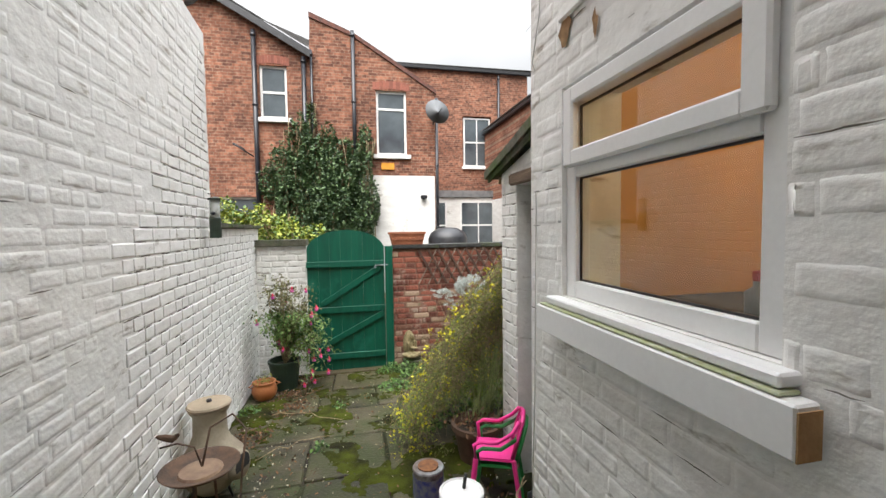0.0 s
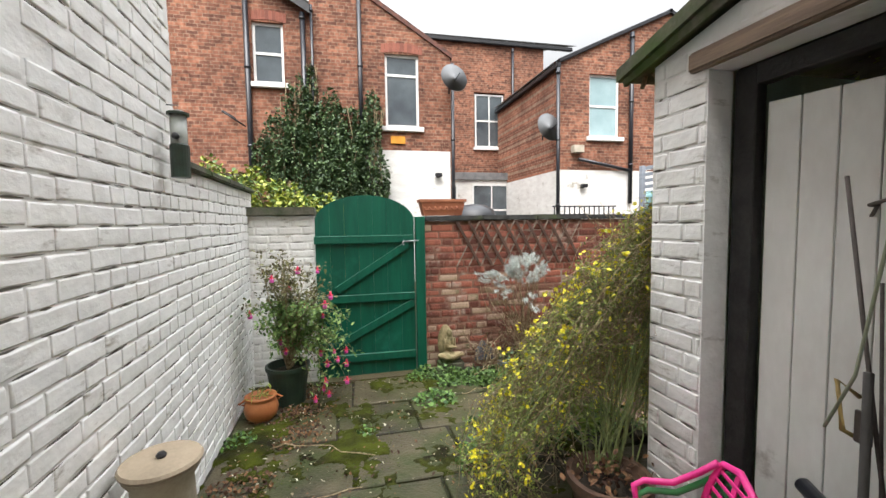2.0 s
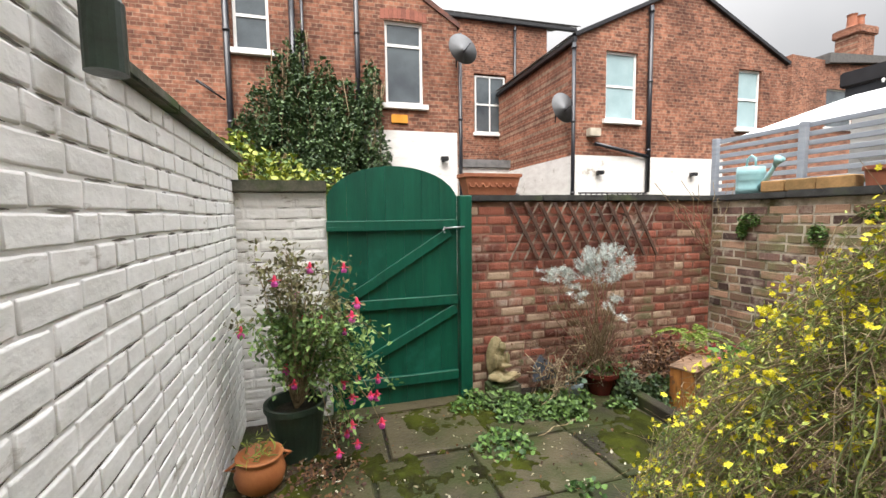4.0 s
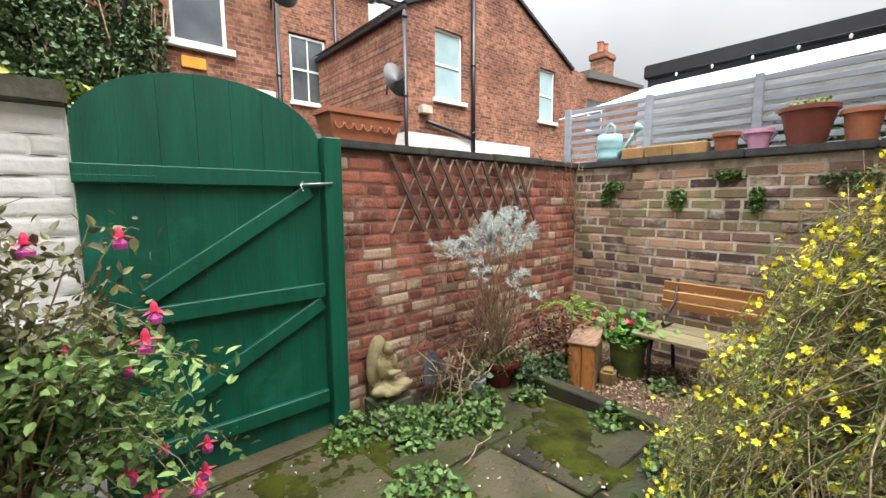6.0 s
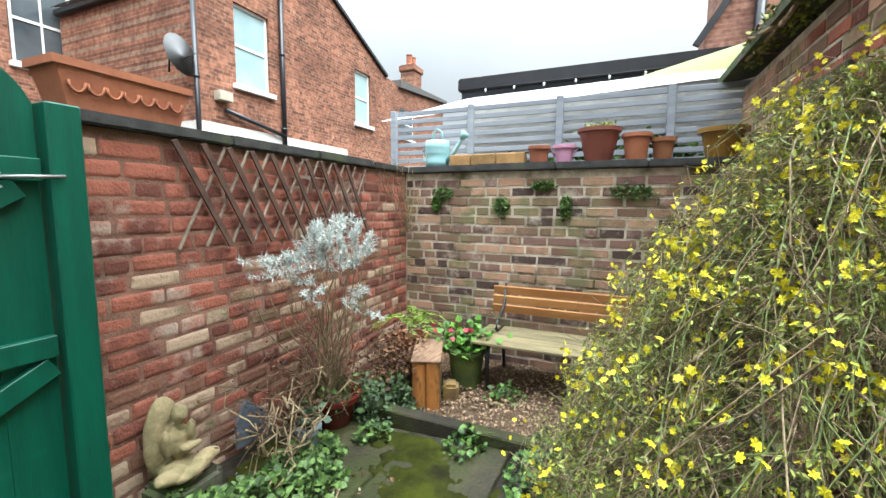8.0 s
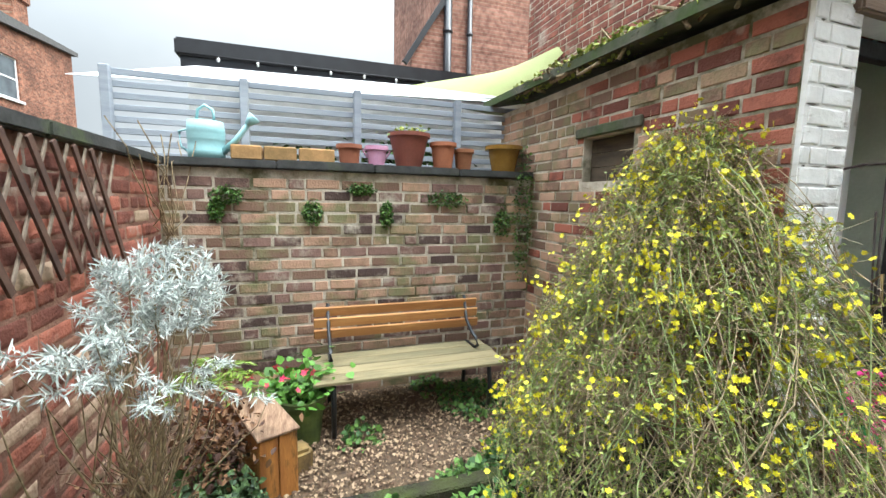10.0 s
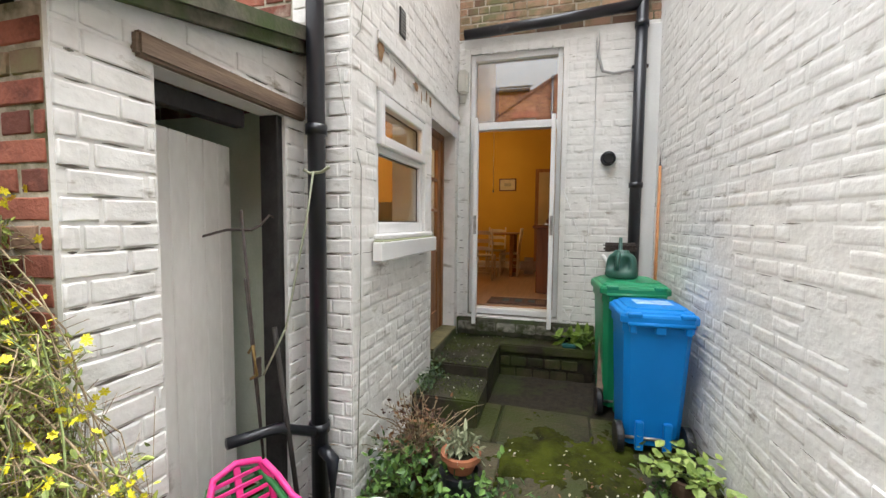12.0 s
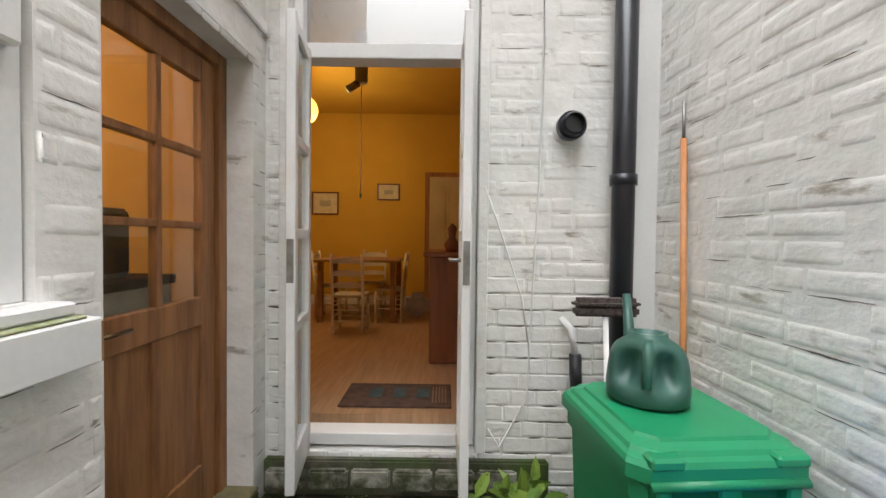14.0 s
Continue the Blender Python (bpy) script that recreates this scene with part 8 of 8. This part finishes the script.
TIN = mat("scuffed_tin", (0.3, 0.3, 0.3), (0.12, 0.12, 0.14), 20, 0.5, 0.3, stain=(0.1, 0.05, 0.02), stain_amount=0.3)
part("body", lathe([(0.1, 0), (0.1, 0.2), (0.105, 0.205), (0.1, 0.215), (0.062, 0.212), (0.06, 0.2)], 32), TIN, tn)
part("label", lathe([(0.1015, 0.03), (0.1015, 0.17)], 32), mat("blue_print", (0.05, 0.06, 0.25), (0.2, 0.2, 0.22), 26, 0.5, bump=0), tn, "dark blue torn label")
part("rim", lathe([(0.06, 0.214), (0.068, 0.216), (0.068, 0.222), (0.06, 0.222)], 32), mat("rust", (0.22, 0.09, 0.03), (0.11, 0.045, 0.02), 30, 0.8), tn)
part("water", lathe([(0.06, 0.195), (0.002, 0.195)], 24), mat("rusty_water", (0.14, 0.06, 0.02), (0.2, 0.1, 0.04), 20, 0.3), tn)
bu = thing("paint_bucket", "white-lidded plastic bucket with red and blue band", "bucket", 0.47, 1.85, ground_z(1.85) + 0.01)
part("body", lathe([(0.1, 0), (0.118, 0.2)], 32), mat("red_band_plastic", (0.55, 0.06, 0.04), (0.45, 0.04, 0.03), 5, 0.4), bu)
part("band", lathe([(0.119, 0.14), (0.1205, 0.19)], 32), mat("navy_band", (0.02, 0.03, 0.12)), bu)
part("lid", lathe([(0.125, 0.2), (0.13, 0.21), (0.13, 0.24), (0.12, 0.245), (0.112, 0.235), (0.002, 0.236)], 32), UPVC, bu)
part("trowel_handle", tubes([[(0.02, 0.02, 0.24), (0.035, 0.03, 0.32)]], [0.011], 8), BLACK, bu)
cm = thing("chimenea", "weathered cream clay chimenea with a flat lid", "chimenea", -1.09, 2.64, ground_z(2.64), -20)
CLAY = mat("cream_clay", (0.4, 0.35, 0.26), (0.27, 0.23, 0.17), 5, 0.85, bump=0.3, stain=(0.2, 0.19, 0.12), stain_amount=0.2)
b = lathe([(0.1, 0.05), (0.17, 0.12), (0.195, 0.22), (0.185, 0.32), (0.14, 0.4), (0.115, 0.46), (0.11, 0.6), (0.135, 0.64), (0.135, 0.66), (0.1, 0.66), (0.095, 0.5)], 36)
for v in b.verts:
    if v.co.x > 0.1 and 0.14 < v.co.z < 0.34:
        v.co.x += 0.035
part("body", b, CLAY, cm, smooth=True)
part("mouth", tubes([[(0.19, 0, 0.24), (0.245, 0, 0.245)]], [[0.105, 0.095]], 24), CLAY, cm)
# flat dark disc on the mouth, painted as the shade within
part("mouth_hollow", lathe([(0.082, 0.0), (0.082, 0.002)], 24, m=pose(0.2461, 0, 0.245, 0, 90, 0)), DARK, cm)
part("lid", lathe([(0.145, 0.662), (0.148, 0.672), (0.14, 0.684), (0.002, 0.69)], 36), mat("tan_clay_lid", (0.34, 0.27, 0.19), (0.25, 0.2, 0.14), 7, 0.85), cm)
cm.scale = (0.93, 0.93, 0.95)
part("knob", lathe([(0.016, 0.69), (0.02, 0.7), (0.012, 0.71), (0.002, 0.711)], 14), BLACK, cm)
for k in range(3):
    a = k * 2.094
    part("leg", tubes([[(0.12 * math.cos(a), 0.12 * math.sin(a), 0.1), (0.16 * math.cos(a), 0.16 * math.sin(a), 0)]], [0.01], 6), BLACK, cm)
bbth = thing("bird_bath", "rusty iron bird bath on thin legs with a bird figure", "bird bath", -0.92, 1.95, ground_z(1.95))
RUST = mat("brown_rust_iron", (0.13, 0.075, 0.045), (0.06, 0.04, 0.03), 16, 0.75, 0.2, bump=0.5)
part("dish", lathe([(0.002, 0.5), (0.1, 0.505), (0.17, 0.53), (0.19, 0.55), (0.182, 0.55), (0.16, 0.537), (0.09, 0.513), (0.002, 0.508)], 36), RUST, bbth, smooth=True)
part("stone", lathe([(0.11, 0.514), (0.1, 0.53), (0.002, 0.532)], 20), mat("tan_stone_disc", (0.25, 0.17, 0.11), (0.16, 0.1, 0.07), 12, 0.8), bbth)
for k in range(3):
    a = k * 2.094 + 0.4
    part("leg", tubes([[(0.06 * math.cos(a), 0.06 * math.sin(a), 0.505), (0.07 * math.cos(a), 0.07 * math.sin(a), 0.3), (0.17 * math.cos(a), 0.17 * math.sin(a), 0.0)]], [0.007], 7), RUST, bbth)
part("hoop", tubes([[(0.0, 0.02, 0.53), (0.02, 0.1, 0.7), (0.12, 0.16, 0.74), (0.2, 0.12, 0.66), (0.2, 0.0, 0.5), (0.18, -0.03, 0.2), (0.2, -0.05, 0.0)], [(0.0, 0.02, 0.53), (-0.04, 0.04, 0.63), (-0.12, 0.04, 0.66), (-0.2, 0.03, 0.65)]], [0.006, 0.005], 7), RUST, bbth)
b = bmesh.new()
bmesh.ops.create_icosphere(b, subdivisions=2, radius=1)
for v in b.verts:
    v.co = Vector((v.co.x * 0.04 * (1.0 if v.co.x > 0 else 1.9), v.co.y * 0.016, v.co.z * 0.02 + (0.02 if v.co.x > 0.6 else 0)))
bird = part("bird_figure", b, RUST, bbth, "small iron bird")
bird.matrix_basis = pose(-0.15, 0.04, 0.69, 0, 15, 0)
tp = pot("round_terracotta_pot", "bulbous glazed terracotta pot with handles and weeds", -1.12, 4.5, ground_z(4.5), 0.07, 0.115, 0.02, TERRA, soil=False)
for c in list(tp.children):
    bpy.data.objects.remove(c)
part("body", lathe([(0.07, 0), (0.12, 0.05), (0.135, 0.11), (0.12, 0.17), (0.105, 0.19), (0.125, 0.2), (0.125, 0.212), (0.1, 0.21), (0.1, 0.17), (0.002, 0.165)], 32), mat("orange_terracotta", (0.45, 0.17, 0.06), (0.33, 0.11, 0.04), 5, 0.45), tp, smooth=True)
for a in (0.3, 3.4):
    part("handle", tubes([[(0.125 * math.cos(a) , 0.125 * math.sin(a), 0.15), (0.165 * math.cos(a), 0.165 * math.sin(a), 0.165), (0.12 * math.cos(a), 0.12 * math.sin(a), 0.19)]], [0.01], 8), MATS["orange_terracotta"], tp)
leaves("weeds", [(rs0.normal(scale=0.06), rs0.normal(scale=0.06), 0.2 + abs(rs0.normal(scale=0.05))) for _ in range(60)], 0.05, L_JAS, tp, rs0, aspect=0.15)
fd = thing("bird_feeder", "clear tube bird feeder with green base on a white wall", "bird feeder", -1.2, 3.3, 1.78)
part("tube", lathe([(0.038, 0.06), (0.038, 0.31)], 20), mat("cloudy_tube", (0.3, 0.31, 0.28), (0.22, 0.23, 0.21), 12, 0.2, bump=0), fd, smooth=True)
part("base", lathe([(0.044, 0), (0.044, 0.16), (0.036, 0.17)], 20), mat("dark_green_metal", (0.03, 0.05, 0.035), (0.02, 0.03, 0.02), 9, 0.4), fd)
part("cap", lathe([(0.05, 0.31), (0.05, 0.322), (0.002, 0.34)], 20), MATS["dark_green_metal"], fd)
part("port", tubes([[(-0.0, -0.03, 0.2), (0.0, -0.055, 0.2)]], [0.016], 10), BLACK, fd)
part("hanger", tubes([[(0, 0, 0.335), (0.0, 0, 0.36), (-0.05, 0, 0.36)]], [0.003], 6), BLACK, fd)
jp = pot("jasmine_pot", "large brown clay pot at the foot of a jasmine bush", 0.8, 2.62, ground_z(2.6), 0.13, 0.185, 0.3, mat("brown_clay", (0.14, 0.08, 0.05), (0.08, 0.05, 0.035), 7, 0.8), 0.014, 0.04)
leaves("dry_leaves", [(rs0.normal(scale=0.09), rs0.normal(scale=0.09), 0.28 + abs(rs0.normal(scale=0.03))) for _ in range(140)], 0.035, L_DEAD, jp, rs0)
p1 = pot("succulent_pot", "terracotta bowl of pale grey-green plants", 0.2, 1.28, 0.33, 0.07, 0.1, 0.1, TERRA)
p1.matrix_basis = pose(0.2, 1.3, ground_z(1.3) + 0.16)
leaves("leaves", [(rs0.normal(scale=0.05), rs0.normal(scale=0.05), 0.1 + rs0.uniform(0, 0.08)) for _ in range(120)], 0.06, mat_leaf("dusty_leaf", (0.3, 0.32, 0.2), (0.18, 0.2, 0.12)), p1, rs0, aspect=0.35, up=0.1)
p2 = pot("black_planter", "black plastic planter under a terracotta bowl", 0.2, 1.3, ground_z(1.3), 0.09, 0.11, 0.158, DPIPE, soil=False)
leaves("side_leaves", [(rs0.normal(scale=0.15) - 0.02, 0.12 + rs0.normal(scale=0.12), 0.02 + abs(rs0.normal(scale=0.09))) for _ in range(420)], 0.045, L_MID, p2, rs0, up=0.8)
p3 = pot("brown_pot", "brown pot of tall dry stems and green shoots", 0.48, 1.22, ground_z(1.2), 0.08, 0.11, 0.18, mat("dark_brown_pot", (0.1, 0.06, 0.04)))
part("dry_growth", tubes([arc((rs0.normal(scale=0.05), rs0.normal(scale=0.05), 0.15), (rs0.normal(scale=0.15), rs0.normal(scale=0.15), rs0.uniform(0.3, 0.52)), 0.03, 6, rs0, 0.01) for _ in range(70)], [0.0022] * 70, 3, False), STEM, p3)["kind"] = "stuff"
leaves("dry_leaves", [(rs0.normal(scale=0.1), rs0.normal(scale=0.1), 0.2 + rs0.uniform(0, 0.25)) for _ in range(300)], 0.03, L_DEAD, p3, rs0)
leaves("leaves", [(rs0.normal(scale=0.1) + 0.05, rs0.normal(scale=0.1) + 0.12, 0.1 + rs0.uniform(0, 0.15)) for _ in range(300)], 0.045, L_MID, p3, rs0)
p4 = thing("primula_plant", "light green crinkled leaves growing by a white wall", "plant", -0.5, -0.68, 0.43)
leaves("leaves", [(rs0.normal(scale=0.09), rs0.normal(scale=0.05), 0.03 + abs(rs0.normal(scale=0.04))) for _ in range(70)], 0.12, mat_leaf("primula_leaf", (0.2, 0.3, 0.05), (0.1, 0.18, 0.03)), p4, rs0, aspect=0.4, up=0.5)
tp4 = thing("teal_bag", "crumpled teal plastic on mossy stone", "litter", -0.42, -0.6, 0.425)
part("sheet", box(-0.07, 0.07, -0.04, 0.04, 0, 0.03, 0.012), mat("teal_plastic", (0.03, 0.14, 0.14), (0.02, 0.08, 0.09), 16, 0.4, bump=1), tp4)
p5 = pot("brown_pot", "small brown pot with pale geranium leaves by a wall", -1.0, 1.02, ground_z(1.0), 0.07, 0.09, 0.14, MATS["dark_brown_pot"])
leaves("leaves", [(rs0.normal(scale=0.1), rs0.normal(scale=0.1), 0.14 + abs(rs0.normal(scale=0.05))) for _ in range(170)], 0.05, mat_leaf("pale_geranium", (0.3, 0.38, 0.1), (0.16, 0.24, 0.05)), p5, rs0, up=1.1, aspect=0.95)
me_ = wall_ivy("roof_moss", "moss and small plants growing on an outbuilding roof", [(1.6, 3.3, 2.6, 2.82, 2.24, 2.36), (1.9, 2.5, 2.4, 2.7, 2.3, 2.45), (1.0, 1.7, 2.68, 2.8, 2.27, 2.31)], 1600, 0.03, mat_leaf("moss_leaf", (0.3, 0.34, 0.05), (0.12, 0.16, 0.03)), 55)
lb = thing("lattice_rail", "low dark garden lattice seen over a wall", "fence")
for i in range(13):
    part("upright", box(3.95 + i * 0.12, 3.97 + i * 0.12, 8.99, 9.01, -0.3, 1.84), BLACK, lb)
for z in (1.62, 1.82):
    part("rail", box(3.9, 5.45, 8.97, 8.985, z, z + 0.03), BLACK, lb)
bt_ = tagged(new("black_dome", mesh_of(lathe([(0.42, -0.3), (0.42, 1.62), (0.36, 1.75), (0.2, 1.84), (0.002, 1.86)], 28), "dome", BLACK, True)), "black domed lid behind a garden wall", "barbecue")
bt_.matrix_basis = pose(1.9, 8.2, 0)
for i_, p_ in enumerate((arc((-0.95, 3.9, ground_z(3.9) + 0.03), (-0.25, 3.6, ground_z(3.6) + 0.035), 0.04, 8, rs0, 0.01), arc((-0.9, 3.0, ground_z(3) + 0.03), (-0.35, 3.25, ground_z(3.2) + 0.04), 0.05, 8, rs0, 0.01), arc((0.6, 4.5, ground_z(4.5) + 0.03), (0.95, 4.6, ground_z(4.5) + 0.03), 0.02, 8, rs0, 0.008))):
    tw_ = thing("fallen_twig", "long dry twig lying on paving", "twig")
    part("twig", tubes([p_], [0.0035], 5), STEM, tw_)


lay_bricks()
